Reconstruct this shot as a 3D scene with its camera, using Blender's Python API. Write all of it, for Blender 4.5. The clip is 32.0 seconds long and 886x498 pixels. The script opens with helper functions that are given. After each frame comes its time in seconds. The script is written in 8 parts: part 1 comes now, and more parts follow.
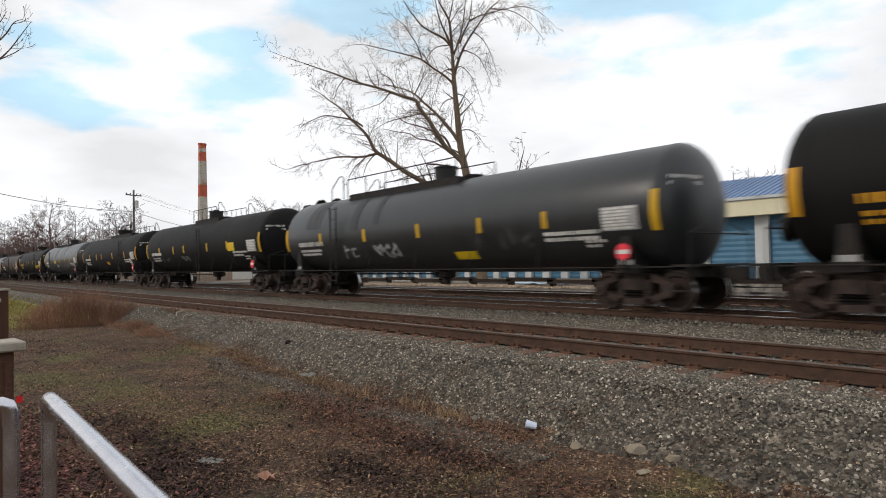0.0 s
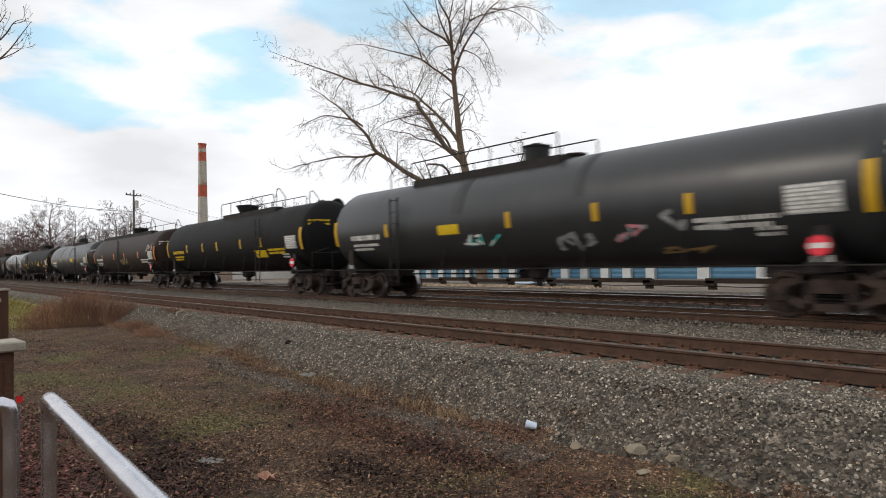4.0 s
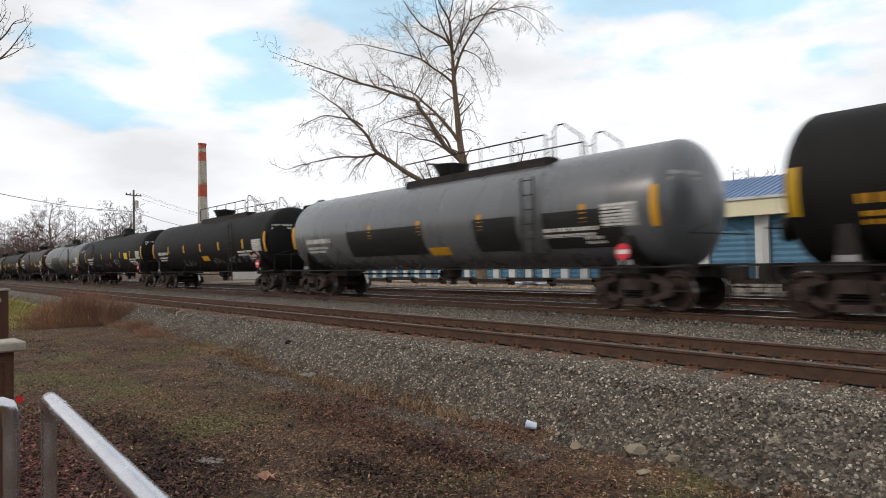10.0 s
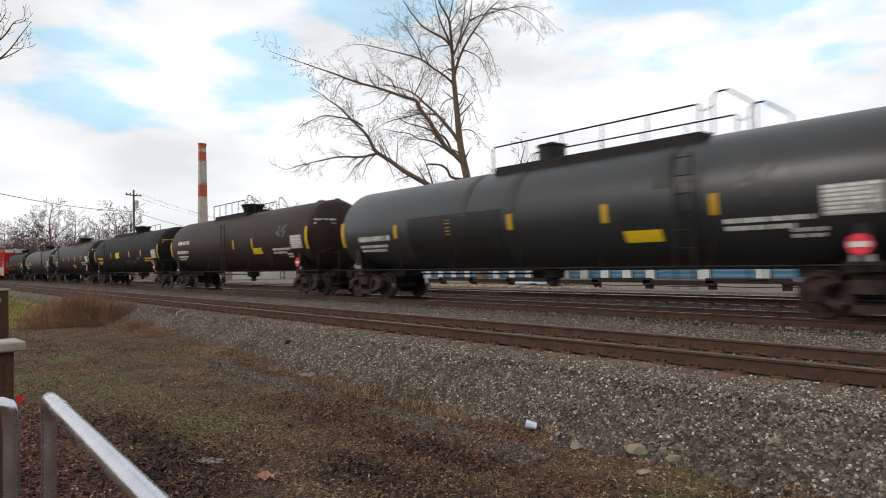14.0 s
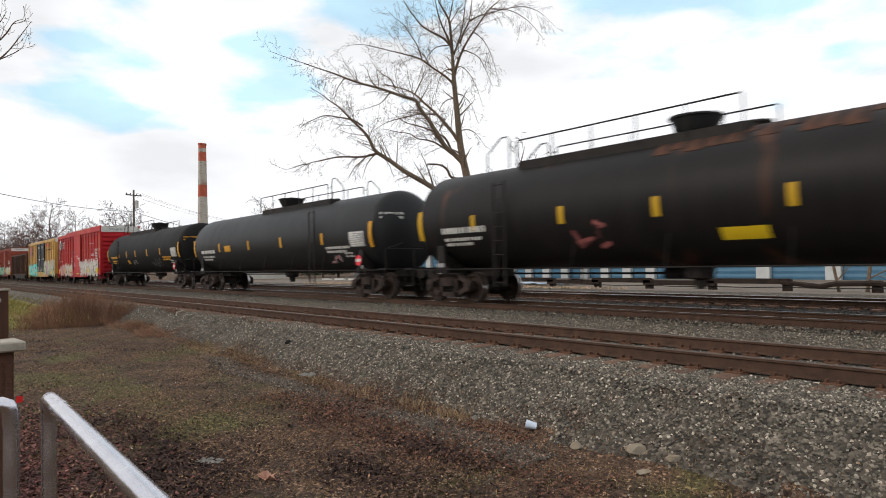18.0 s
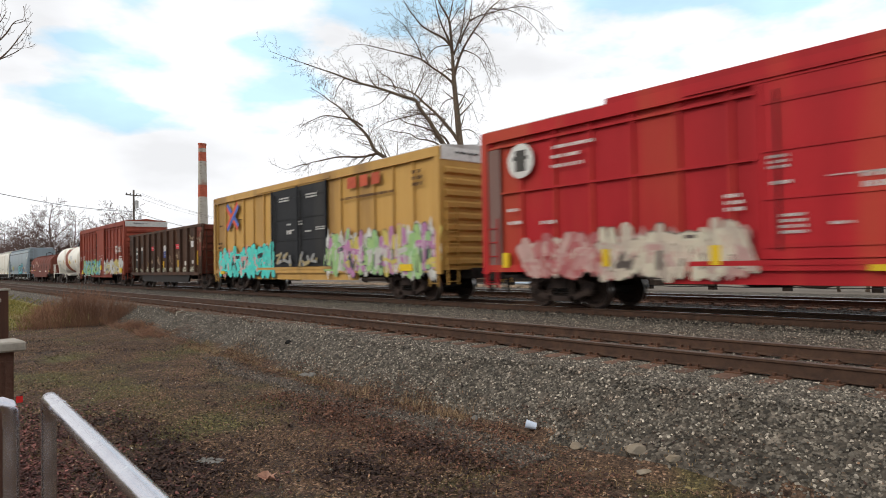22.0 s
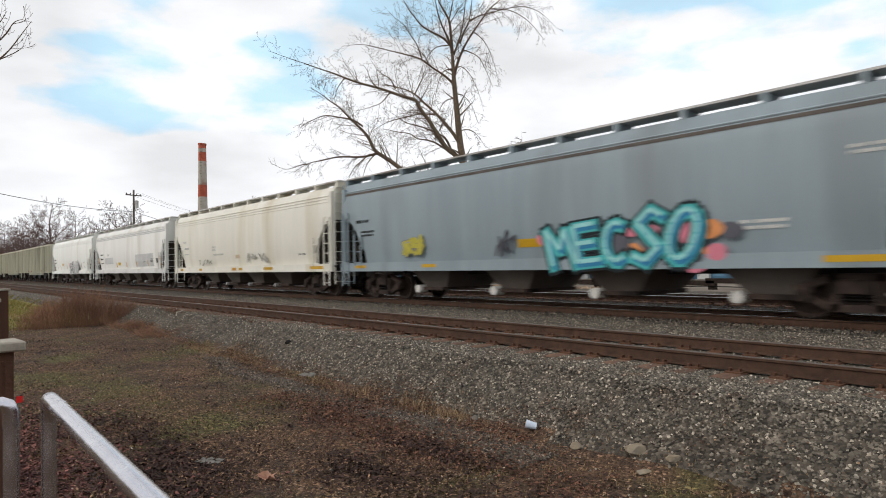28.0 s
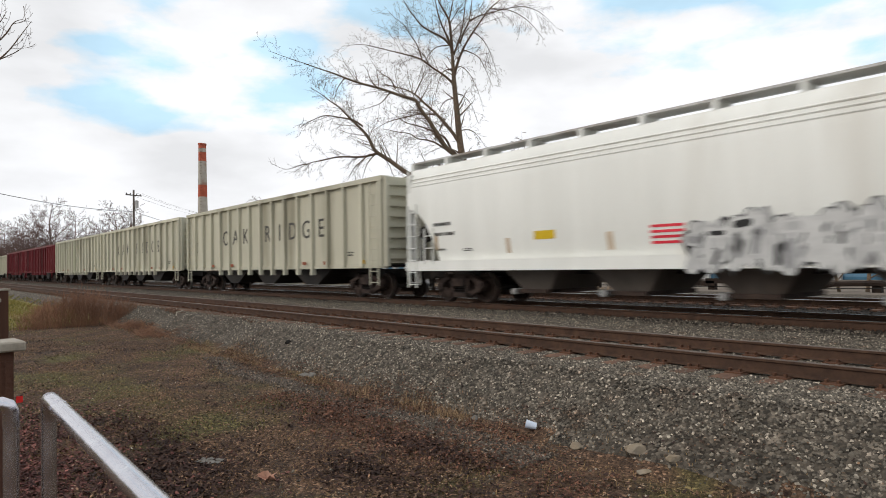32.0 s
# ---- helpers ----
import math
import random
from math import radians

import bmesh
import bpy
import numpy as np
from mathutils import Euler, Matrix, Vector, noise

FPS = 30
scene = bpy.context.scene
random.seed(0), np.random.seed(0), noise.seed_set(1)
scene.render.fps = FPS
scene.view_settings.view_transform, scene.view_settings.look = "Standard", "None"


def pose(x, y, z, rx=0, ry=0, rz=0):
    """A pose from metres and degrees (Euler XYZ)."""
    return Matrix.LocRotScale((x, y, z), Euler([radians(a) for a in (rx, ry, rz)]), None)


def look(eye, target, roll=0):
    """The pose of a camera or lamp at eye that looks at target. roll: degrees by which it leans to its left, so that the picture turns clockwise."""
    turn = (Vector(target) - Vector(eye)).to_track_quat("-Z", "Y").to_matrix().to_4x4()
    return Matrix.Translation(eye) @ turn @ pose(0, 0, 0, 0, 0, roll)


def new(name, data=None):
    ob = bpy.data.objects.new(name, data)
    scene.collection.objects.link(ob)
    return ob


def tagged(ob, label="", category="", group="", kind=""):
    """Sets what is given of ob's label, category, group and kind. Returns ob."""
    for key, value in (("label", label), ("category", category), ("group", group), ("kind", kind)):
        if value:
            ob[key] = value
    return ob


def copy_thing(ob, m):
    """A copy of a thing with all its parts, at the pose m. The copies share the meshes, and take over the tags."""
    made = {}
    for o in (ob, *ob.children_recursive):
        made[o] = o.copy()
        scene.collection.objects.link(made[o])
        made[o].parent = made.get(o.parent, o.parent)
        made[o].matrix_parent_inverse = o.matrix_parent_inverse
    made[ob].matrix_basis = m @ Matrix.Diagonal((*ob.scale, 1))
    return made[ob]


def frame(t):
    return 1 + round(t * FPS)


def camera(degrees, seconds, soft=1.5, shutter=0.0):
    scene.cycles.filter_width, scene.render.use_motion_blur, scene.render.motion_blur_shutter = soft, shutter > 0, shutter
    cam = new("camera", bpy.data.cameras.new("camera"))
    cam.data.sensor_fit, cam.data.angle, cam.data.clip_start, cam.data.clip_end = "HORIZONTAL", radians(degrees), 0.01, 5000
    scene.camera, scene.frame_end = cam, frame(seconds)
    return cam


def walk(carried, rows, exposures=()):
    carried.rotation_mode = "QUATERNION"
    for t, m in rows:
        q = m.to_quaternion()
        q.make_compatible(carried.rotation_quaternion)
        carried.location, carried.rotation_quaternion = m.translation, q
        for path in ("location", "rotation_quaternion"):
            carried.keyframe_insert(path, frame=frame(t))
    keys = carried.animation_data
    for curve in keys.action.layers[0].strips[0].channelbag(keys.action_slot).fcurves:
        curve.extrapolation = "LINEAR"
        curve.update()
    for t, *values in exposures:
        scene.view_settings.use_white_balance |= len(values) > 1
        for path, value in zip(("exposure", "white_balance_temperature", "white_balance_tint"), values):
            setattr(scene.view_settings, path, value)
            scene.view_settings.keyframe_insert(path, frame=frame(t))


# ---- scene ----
import itertools

cam = camera(68.35, 32.0, soft=1.0, shutter=0.36)
walk(cam, [(0.0, pose(0, 0, 1.146, 91.425, 1.031, 50.312)), (32.0, pose(0, 0, 1.146, 91.425, 1.031, 50.312))],
     exposures=[(0.0, 0.0), (14.0, 0.0), (19.0, 0.12), (25.5, 0.12), (27.5, 0.0), (32.0, 0.0)])

# ---- light ----
SUN_EL, SUN_AZ = 32.0, 250.0      # degrees; azimuth from +x towards +y
world = bpy.data.worlds.new("sky")
scene.world = world
world.use_nodes = True
wn = world.node_tree.nodes
wsky = wn.new("ShaderNodeTexSky")
wsky.sky_type = "NISHITA"
wsky.sun_disc = False
wsky.sun_elevation = radians(SUN_EL)
wsky.sun_rotation = radians(90 - SUN_AZ)
wsky.altitude = 200
wn["Background"].inputs["Strength"].default_value = 0.15
world.node_tree.links.new(wsky.outputs["Color"], wn["Background"].inputs["Color"])
sun_data = bpy.data.lights.new("sun", "SUN")
sun_data.energy, sun_data.angle, sun_data.color = 0.9, radians(10), (1.0, 0.9, 0.77)
sun = new("sun", sun_data)
_dx, _dy, _dz = (math.cos(radians(SUN_EL)) * math.cos(radians(SUN_AZ)), math.cos(radians(SUN_EL)) * math.sin(radians(SUN_AZ)), math.sin(radians(SUN_EL)))
sun.matrix_world = look((_dx * 50, _dy * 50, _dz * 50), (0, 0, 0))


# ---- materials ----
def surf(name, c1, c2, scale=3.0, rough=0.7, metal=0.0, bump=0.0, fine=40.0, c3=None, streak=False, spread=0.12, spec=0.22, amount=0.5):
    """Two colours mixed by coarse noise, brightness varied by fine noise, rust or dirt c3 in patches."""
    m = bpy.data.materials.new(name)
    m.use_nodes = True
    t = m.node_tree
    n, l = t.nodes, t.links
    b = n["Principled BSDF"]
    co = n.new("ShaderNodeTexCoord")
    mp = n.new("ShaderNodeMapping")
    l.new(co.outputs["Object"], mp.inputs["Vector"])
    if streak:
        mp.inputs["Scale"].default_value = (1.0, 1.0, 0.12)
    n1 = n.new("ShaderNodeTexNoise")
    n1.inputs["Scale"].default_value = scale
    n1.inputs["Detail"].default_value = 6
    n1.inputs["Roughness"].default_value = 0.65
    l.new(mp.outputs[0], n1.inputs["Vector"])
    r1 = n.new("ShaderNodeMapRange")
    r1.inputs[1].default_value, r1.inputs[2].default_value = 0.35, 0.65
    l.new(n1.outputs[0], r1.inputs[0])
    mx = n.new("ShaderNodeMix")
    mx.data_type = "RGBA"
    mx.inputs["A"].default_value, mx.inputs["B"].default_value = (*c1, 1), (*c2, 1)
    l.new(r1.outputs[0], mx.inputs["Factor"])
    out = mx.outputs["Result"]
    if c3:
        n3 = n.new("ShaderNodeTexNoise")
        n3.inputs["Scale"].default_value, n3.inputs["Detail"].default_value = scale * 0.45, 8
        l.new(mp.outputs[0], n3.inputs["Vector"])
        r3 = n.new("ShaderNodeMapRange")
        r3.inputs[1].default_value, r3.inputs[2].default_value = amount, amount + 0.14
        l.new(n3.outputs[0], r3.inputs[0])
        m3 = n.new("ShaderNodeMix")
        m3.data_type = "RGBA"
        l.new(out, m3.inputs["A"])
        m3.inputs["B"].default_value = (*c3, 1)
        l.new(r3.outputs[0], m3.inputs["Factor"])
        out = m3.outputs["Result"]
    n2 = n.new("ShaderNodeTexNoise")
    n2.inputs["Scale"].default_value, n2.inputs["Detail"].default_value = fine, 4
    l.new(co.outputs["Object"], n2.inputs["Vector"])
    hs = n.new("ShaderNodeHueSaturation")
    rnd = n.new("ShaderNodeObjectInfo")
    ad = n.new("ShaderNodeMath")
    ad.operation = "ADD"
    l.new(n2.outputs[0], ad.inputs[0])
    l.new(rnd.outputs["Random"], ad.inputs[1])
    rr = n.new("ShaderNodeMapRange")
    rr.inputs[1].default_value, rr.inputs[2].default_value = 0.3, 1.7
    rr.inputs[3].default_value, rr.inputs[4].default_value = 1 - spread, 1 + spread
    l.new(ad.outputs[0], rr.inputs[0])
    l.new(rr.outputs[0], hs.inputs["Value"])
    l.new(out, hs.inputs["Color"])
    l.new(hs.outputs[0], b.inputs["Base Color"])
    rg = n.new("ShaderNodeMapRange")
    rg.inputs[3].default_value, rg.inputs[4].default_value = max(0.05, rough - 0.12), min(1, rough + 0.12)
    l.new(n1.outputs[0], rg.inputs[0])
    l.new(rg.outputs[0], b.inputs["Roughness"])
    b.inputs["Metallic"].default_value = metal
    b.inputs["Specular IOR Level"].default_value = spec
    if bump:
        bp = n.new("ShaderNodeBump")
        bp.inputs["Strength"].default_value, bp.inputs["Distance"].default_value = bump, 0.02
        l.new(n2.outputs[0], bp.inputs["Height"])
        l.new(bp.outputs[0], b.inputs["Normal"])
    return m


def pebbles(name, dark, pale, scale, rough=0.9, c3=None, amount=0.5, coarse=6, bump=0.9):
    """Crushed stone seen from far: cells of broken stone, each of its own brightness, with joints between."""
    m = surf(name, dark, pale, coarse, rough, bump=0.3, fine=50, spread=0.2, c3=c3, amount=amount)
    t = m.node_tree
    n, l = t.nodes, t.links
    b = n["Principled BSDF"]
    src = b.inputs["Base Color"].links[0].from_socket
    co = n.new("ShaderNodeTexCoord")
    vo = n.new("ShaderNodeTexVoronoi")
    vo.inputs["Scale"].default_value = scale
    l.new(co.outputs["Object"], vo.inputs["Vector"])
    sp = n.new("ShaderNodeSeparateColor")
    l.new(vo.outputs["Color"], sp.inputs[0])
    r = n.new("ShaderNodeValToRGB")
    for p, v in ((0.0, 0.35), (0.75, 1.0), (0.92, 1.5)):
        e = r.color_ramp.elements.new(p)
        e.color = (v / 3, v / 3, v / 3, 1)
    r.color_ramp.elements[-1].color = (1, 1, 1, 1)
    l.new(sp.outputs[0], r.inputs[0])
    mul = n.new("ShaderNodeMath")
    mul.operation, mul.inputs[1].default_value = "MULTIPLY", 3.0
    l.new(r.outputs[0], mul.inputs[0])
    h = n.new("ShaderNodeHueSaturation")
    l.new(mul.outputs[0], h.inputs["Value"])
    l.new(src, h.inputs["Color"])
    l.new(h.outputs[0], b.inputs["Base Color"])
    bp = n.new("ShaderNodeBump")
    bp.invert = True
    bp.inputs["Strength"].default_value, bp.inputs["Distance"].default_value = bump, 0.03
    l.new(vo.outputs["Distance"], bp.inputs["Height"])
    l.new(bp.outputs[0], b.inputs["Normal"])
    return m


def island(m, lo, hi, rare=0.0):
    """Brightness of each loose piece of a joined mesh varied between lo and hi."""
    t = m.node_tree
    n, l = t.nodes, t.links
    b = n["Principled BSDF"]
    src = b.inputs["Base Color"].links[0].from_socket
    g = n.new("ShaderNodeNewGeometry")
    r = n.new("ShaderNodeMapRange")
    r.inputs[3].default_value, r.inputs[4].default_value = lo, hi
    l.new(g.outputs["Random Per Island"], r.inputs[0])
    val = r.outputs[0]
    if rare:
        # a few pieces much paler than the rest
        pw = n.new("ShaderNodeMath")
        pw.operation, pw.inputs[1].default_value = "POWER", 14.0
        l.new(g.outputs["Random Per Island"], pw.inputs[0])
        ma = n.new("ShaderNodeMath")
        ma.operation, ma.inputs[1].default_value = "MULTIPLY_ADD", rare
        l.new(pw.outputs[0], ma.inputs[0])
        l.new(val, ma.inputs[2])
        val = ma.outputs[0]
    h = n.new("ShaderNodeHueSaturation")
    l.new(val, h.inputs["Value"])
    l.new(src, h.inputs["Color"])
    l.new(h.outputs[0], b.inputs["Base Color"])
    return m


M = {}
M["tank_black"] = surf("tank_black", (0.0085, 0.008, 0.0078), (0.0135, 0.0125, 0.012), 1.2, 0.62, spec=0.1, bump=0.05, c3=(0.021, 0.017, 0.0145), amount=0.58, streak=True)
M["tank_grey"] = surf("tank_grey", (0.018, 0.0185, 0.0195), (0.024, 0.025, 0.026), 0.9, 0.38, spec=0.45, bump=0.03, c3=(0.026, 0.025, 0.024), amount=0.64, streak=True)
M["tank_charcoal"] = surf("tank_charcoal", (0.0125, 0.0125, 0.013), (0.017, 0.017, 0.0175), 0.9, 0.5, spec=0.2, bump=0.03, c3=(0.02, 0.019, 0.018), amount=0.64, streak=True)
M["tank_brown"] = surf("tank_brown", (0.018, 0.0115, 0.009), (0.03, 0.019, 0.014), 1.4, 0.55, spec=0.15, bump=0.05, c3=(0.05, 0.03, 0.019), amount=0.6, streak=True)
M["tank_rust"] = surf("tank_rust", (0.008, 0.007, 0.0065), (0.014, 0.012, 0.011), 1.4, 0.5, spec=0.15, bump=0.05, c3=(0.13, 0.05, 0.025), amount=0.6, streak=True)
M["tank_silver"] = surf("tank_silver", (0.085, 0.088, 0.093), (0.112, 0.115, 0.12), 0.8, 0.28, spec=0.6, bump=0.03, c3=(0.09, 0.085, 0.08), amount=0.64, streak=True)
M["tank_white"] = surf("tank_white", (0.72, 0.68, 0.58), (0.8, 0.77, 0.68), 1.2, 0.4, bump=0.04, c3=(0.5, 0.42, 0.3), amount=0.64, streak=True)
M["band_rust"] = surf("band_rust", (0.25, 0.07, 0.035), (0.32, 0.1, 0.05), 2, 0.6, bump=0.1, c3=(0.14, 0.05, 0.03))
M["spill"] = surf("spill", (0.03, 0.031, 0.032), (0.055, 0.055, 0.054), 1.6, 0.5, bump=0.04, c3=(0.02, 0.021, 0.022), amount=0.5, streak=True)
M["rust_stain"] = surf("rust_stain", (0.05, 0.022, 0.014), (0.1, 0.042, 0.022), 2.2, 0.8, bump=0.1, c3=(0.014, 0.011, 0.01), amount=0.5, streak=True)
M["patch_black"] = surf("patch_black", (0.012, 0.012, 0.012), (0.02, 0.02, 0.02), 2, 0.5)
M["steel_dark"] = surf("steel_dark", (0.01, 0.0085, 0.0075), (0.024, 0.019, 0.016), 3, 0.65, bump=0.15)
M["truck_rust"] = surf("truck_rust", (0.028, 0.019, 0.016), (0.06, 0.04, 0.031), 5, 0.8, bump=0.2, c3=(0.011, 0.008, 0.007))
M["wheel_steel"] = surf("wheel_steel", (0.024, 0.016, 0.013), (0.046, 0.03, 0.022), 5, 0.6, metal=0.3, bump=0.1)
M["tread"] = surf("tread", (0.3, 0.29, 0.28), (0.4, 0.38, 0.37), 8, 0.3, metal=1.0)
M["yellow"] = surf("yellow", (0.45, 0.26, 0.012), (0.52, 0.31, 0.018), 3, 0.5, c3=(0.28, 0.16, 0.025), amount=0.6)
M["orange"] = surf("orange", (0.52, 0.15, 0.015), (0.58, 0.18, 0.02), 3, 0.5, c3=(0.32, 0.1, 0.03), amount=0.6)
M["amber"] = surf("amber", (0.5, 0.24, 0.015), (0.56, 0.28, 0.02), 3, 0.5, c3=(0.3, 0.15, 0.03), amount=0.6)
M["label_yellow"] = surf("label_yellow", (0.58, 0.39, 0.012), (0.66, 0.45, 0.018), 3, 0.5)
M["white_mark"] = surf("white_mark", (0.5, 0.49, 0.455), (0.64, 0.62, 0.58), 6, 0.6, c3=(0.35, 0.33, 0.3), amount=0.6)
M["grey_mark"] = surf("grey_mark", (0.25, 0.25, 0.24), (0.36, 0.35, 0.34), 6, 0.6)
M["red_mark"] = surf("red_mark", (0.6, 0.03, 0.05), (0.7, 0.05, 0.07), 4, 0.5)
M["black_mark"] = surf("black_mark", (0.01, 0.01, 0.01), (0.018, 0.018, 0.018), 4, 0.6)
M["box_red"] = surf("box_red", (0.33, 0.013, 0.018), (0.42, 0.02, 0.025), 1.2, 0.55, spec=0.14, bump=0.06, c3=(0.4, 0.055, 0.03), amount=0.52, streak=True)
M["box_yellow"] = surf("box_yellow", (0.46, 0.26, 0.065), (0.54, 0.32, 0.09), 1.2, 0.55, bump=0.06, c3=(0.3, 0.17, 0.055), amount=0.53, streak=True)
M["box_brown"] = surf("box_brown", (0.2, 0.042, 0.027), (0.27, 0.062, 0.036), 1.2, 0.65, spec=0.14, bump=0.06, c3=(0.17, 0.03, 0.024), amount=0.55, streak=True)
M["gondola"] = surf("gondola", (0.04, 0.022, 0.015), (0.085, 0.042, 0.025), 2.2, 0.75, bump=0.15, c3=(0.11, 0.05, 0.027), amount=0.55, streak=True)
M["rust_red"] = surf("rust_red", (0.12, 0.034, 0.022), (0.18, 0.052, 0.033), 1.4, 0.7, bump=0.1, c3=(0.11, 0.035, 0.025), amount=0.54, streak=True)
M["hopper_grey"] = surf("hopper_grey", (0.24, 0.292, 0.318), (0.29, 0.35, 0.378), 0.8, 0.5, bump=0.04, c3=(0.21, 0.24, 0.255), amount=0.58, streak=True)
M["hopper_cream"] = surf("hopper_cream", (0.65, 0.63, 0.55), (0.73, 0.71, 0.63), 0.8, 0.5, bump=0.04, c3=(0.52, 0.46, 0.34), amount=0.6, streak=True)
M["hopper_white"] = surf("hopper_white", (0.67, 0.665, 0.635), (0.74, 0.735, 0.705), 0.8, 0.5, bump=0.04, c3=(0.5, 0.48, 0.43), amount=0.6, streak=True)
M["hopper_bright"] = surf("hopper_bright", (0.7, 0.705, 0.66), (0.77, 0.775, 0.73), 0.8, 0.5, bump=0.04, c3=(0.58, 0.56, 0.5), amount=0.62, streak=True)
# dirty brown, darkened to carry the shade under and inside the hopper ends
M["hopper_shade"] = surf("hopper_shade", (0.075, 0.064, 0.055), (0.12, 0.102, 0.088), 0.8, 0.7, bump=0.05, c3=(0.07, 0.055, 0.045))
M["repaint_grey"] = surf("repaint_grey", (0.46, 0.46, 0.455), (0.56, 0.56, 0.55), 1.2, 0.6)
M["chip_tan"] = surf("chip_tan", (0.47, 0.45, 0.35), (0.55, 0.53, 0.42), 1.0, 0.65, bump=0.06, c3=(0.27, 0.25, 0.18), amount=0.56, streak=True)
M["maroon"] = surf("maroon", (0.15, 0.02, 0.026), (0.2, 0.03, 0.035), 1.2, 0.6, bump=0.06, c3=(0.1, 0.02, 0.02), streak=True)
M["door_black"] = surf("door_black", (0.012, 0.0125, 0.014), (0.022, 0.023, 0.025), 1.6, 0.5, spec=0.1, bump=0.06, c3=(0.04, 0.037, 0.034), amount=0.58, streak=True)
M["roof_metal"] = surf("roof_metal", (0.45, 0.44, 0.42), (0.55, 0.54, 0.52), 1.5, 0.5, c3=(0.3, 0.27, 0.24))


# ---- mesh helpers ----
def thing(name, label, category, group="", kind="", at=None):
    ob = new(name)
    ob.empty_display_size = 0.3
    if at is not None:
        ob.matrix_basis = at
    return tagged(ob, label, category, group, kind)


def mesh_of(bm, mats, name="mesh", smooth=False):
    bmesh.ops.recalc_face_normals(bm, faces=bm.faces[:])
    me = bpy.data.meshes.new(name)
    bm.to_mesh(me)
    bm.free()
    for m in (mats if isinstance(mats, (list, tuple)) else [mats]):
        me.materials.append(m)
    if smooth:
        for p in me.polygons:
            p.use_smooth = True
        me.set_sharp_from_angle(angle=radians(38))
    return me


def part(name, bm, material, parent, label="", at=None, smooth=False):
    me = bm if isinstance(bm, bpy.types.Mesh) else mesh_of(bm, material, name, smooth)
    ob = new(name, me)
    ob.parent = parent
    if at is not None:
        ob.matrix_basis = at
    # rows of writing too small to pick apart are stuff
    return tagged(ob, label, kind="stuff" if name in ("lettering", "head_stencil", "stencil") else "")


def solo(name, bm, material, label, category, group="", kind="", at=None, smooth=False):
    me = bm if isinstance(bm, bpy.types.Mesh) else mesh_of(bm, material, name, smooth)
    ob = new(name, me)
    if at is not None:
        ob.matrix_basis = at
    return tagged(ob, label, category, group, kind)


def bx(bm, x0, x1, y0, y1, z0, z1, mi=0):
    v = [bm.verts.new((x, y, z)) for x in (x0, x1) for y in (y0, y1) for z in (z0, z1)]
    for q in ((0, 1, 3, 2), (4, 6, 7, 5), (0, 4, 5, 1), (2, 3, 7, 6), (0, 2, 6, 4), (1, 5, 7, 3)):
        f = bm.faces.new([v[i] for i in q])
        f.material_index = mi
    return bm


def boxm(x0, x1, y0, y1, z0, z1):
    return bx(bmesh.new(), x0, x1, y0, y1, z0, z1)


def frame_at(p, q):
    d = (Vector(q) - Vector(p)).normalized()
    a = d.orthogonal().normalized()
    return d, a, d.cross(a)


def tube(bm, pts, radii, seg=8, caps=True, mi=0):
    """A round bar along points, its radius given once or for each point."""
    pts = [Vector(p) for p in pts]
    if not isinstance(radii, (list, tuple)):
        radii = [radii] * len(pts)
    rings = []
    a = None
    for i, p in enumerate(pts):
        d = (pts[min(i + 1, len(pts) - 1)] - pts[max(i - 1, 0)])
        d = d.normalized() if d.length > 1e-6 else Vector((0, 0, 1))
        a = (a - d * a.dot(d)) if a is not None else d.orthogonal()
        if a.length < 1e-5:
            a = d.orthogonal()
        a.normalize()
        b = d.cross(a)
        rings.append([bm.verts.new(p + (a * math.cos(k * 2 * math.pi / seg) + b * math.sin(k * 2 * math.pi / seg)) * radii[i]) for k in range(seg)])
    for r0, r1 in zip(rings, rings[1:]):
        for k in range(seg):
            f = bm.faces.new((r0[k], r0[(k + 1) % seg], r1[(k + 1) % seg], r1[k]))
            f.material_index = mi
    if caps:
        for r in (rings[0][::-1], rings[-1]):
            bm.faces.new(r).material_index = mi
    return bm


def lathe(bm, prof, axis="x", seg=32, centre=(0, 0, 0), mi=0):
    """Profile of (along, radius) turned about an axis through centre."""
    c = Vector(centre)
    rings = []
    for s, r in prof:
        ring = []
        for k in range(seg if r > 1e-5 else 1):
            g = 2 * math.pi * k / seg
            u, w = r * math.cos(g), r * math.sin(g)
            o = {"x": (s, u, w), "y": (u, s, w), "z": (u, w, s)}[axis]
            ring.append(bm.verts.new(c + Vector(o)))
        rings.append(ring)
    for r0, r1 in zip(rings, rings[1:]):
        for k in range(seg):
            a, b = r0[k % len(r0)], r0[(k + 1) % len(r0)]
            d, e = r1[k % len(r1)], r1[(k + 1) % len(r1)]
            vs = [a, b, e, d]
            vs = [v for i, v in enumerate(vs) if v not in vs[:i]]
            if len(vs) > 2:
                bm.faces.new(vs).material_index = mi
    return bm


def extrude_xz(bm, pts, y0, y1, mi=0):
    """A plate with the outline pts in x and z, from y0 to y1."""
    a = [bm.verts.new((x, y0, z)) for x, z in pts]
    b = [bm.verts.new((x, y1, z)) for x, z in pts]
    n = len(pts)
    bm.faces.new(a).material_index = mi
    bm.faces.new(b[::-1]).material_index = mi
    for i in range(n):
        bm.faces.new((a[i], b[i], b[(i + 1) % n], a[(i + 1) % n])).material_index = mi
    return bm


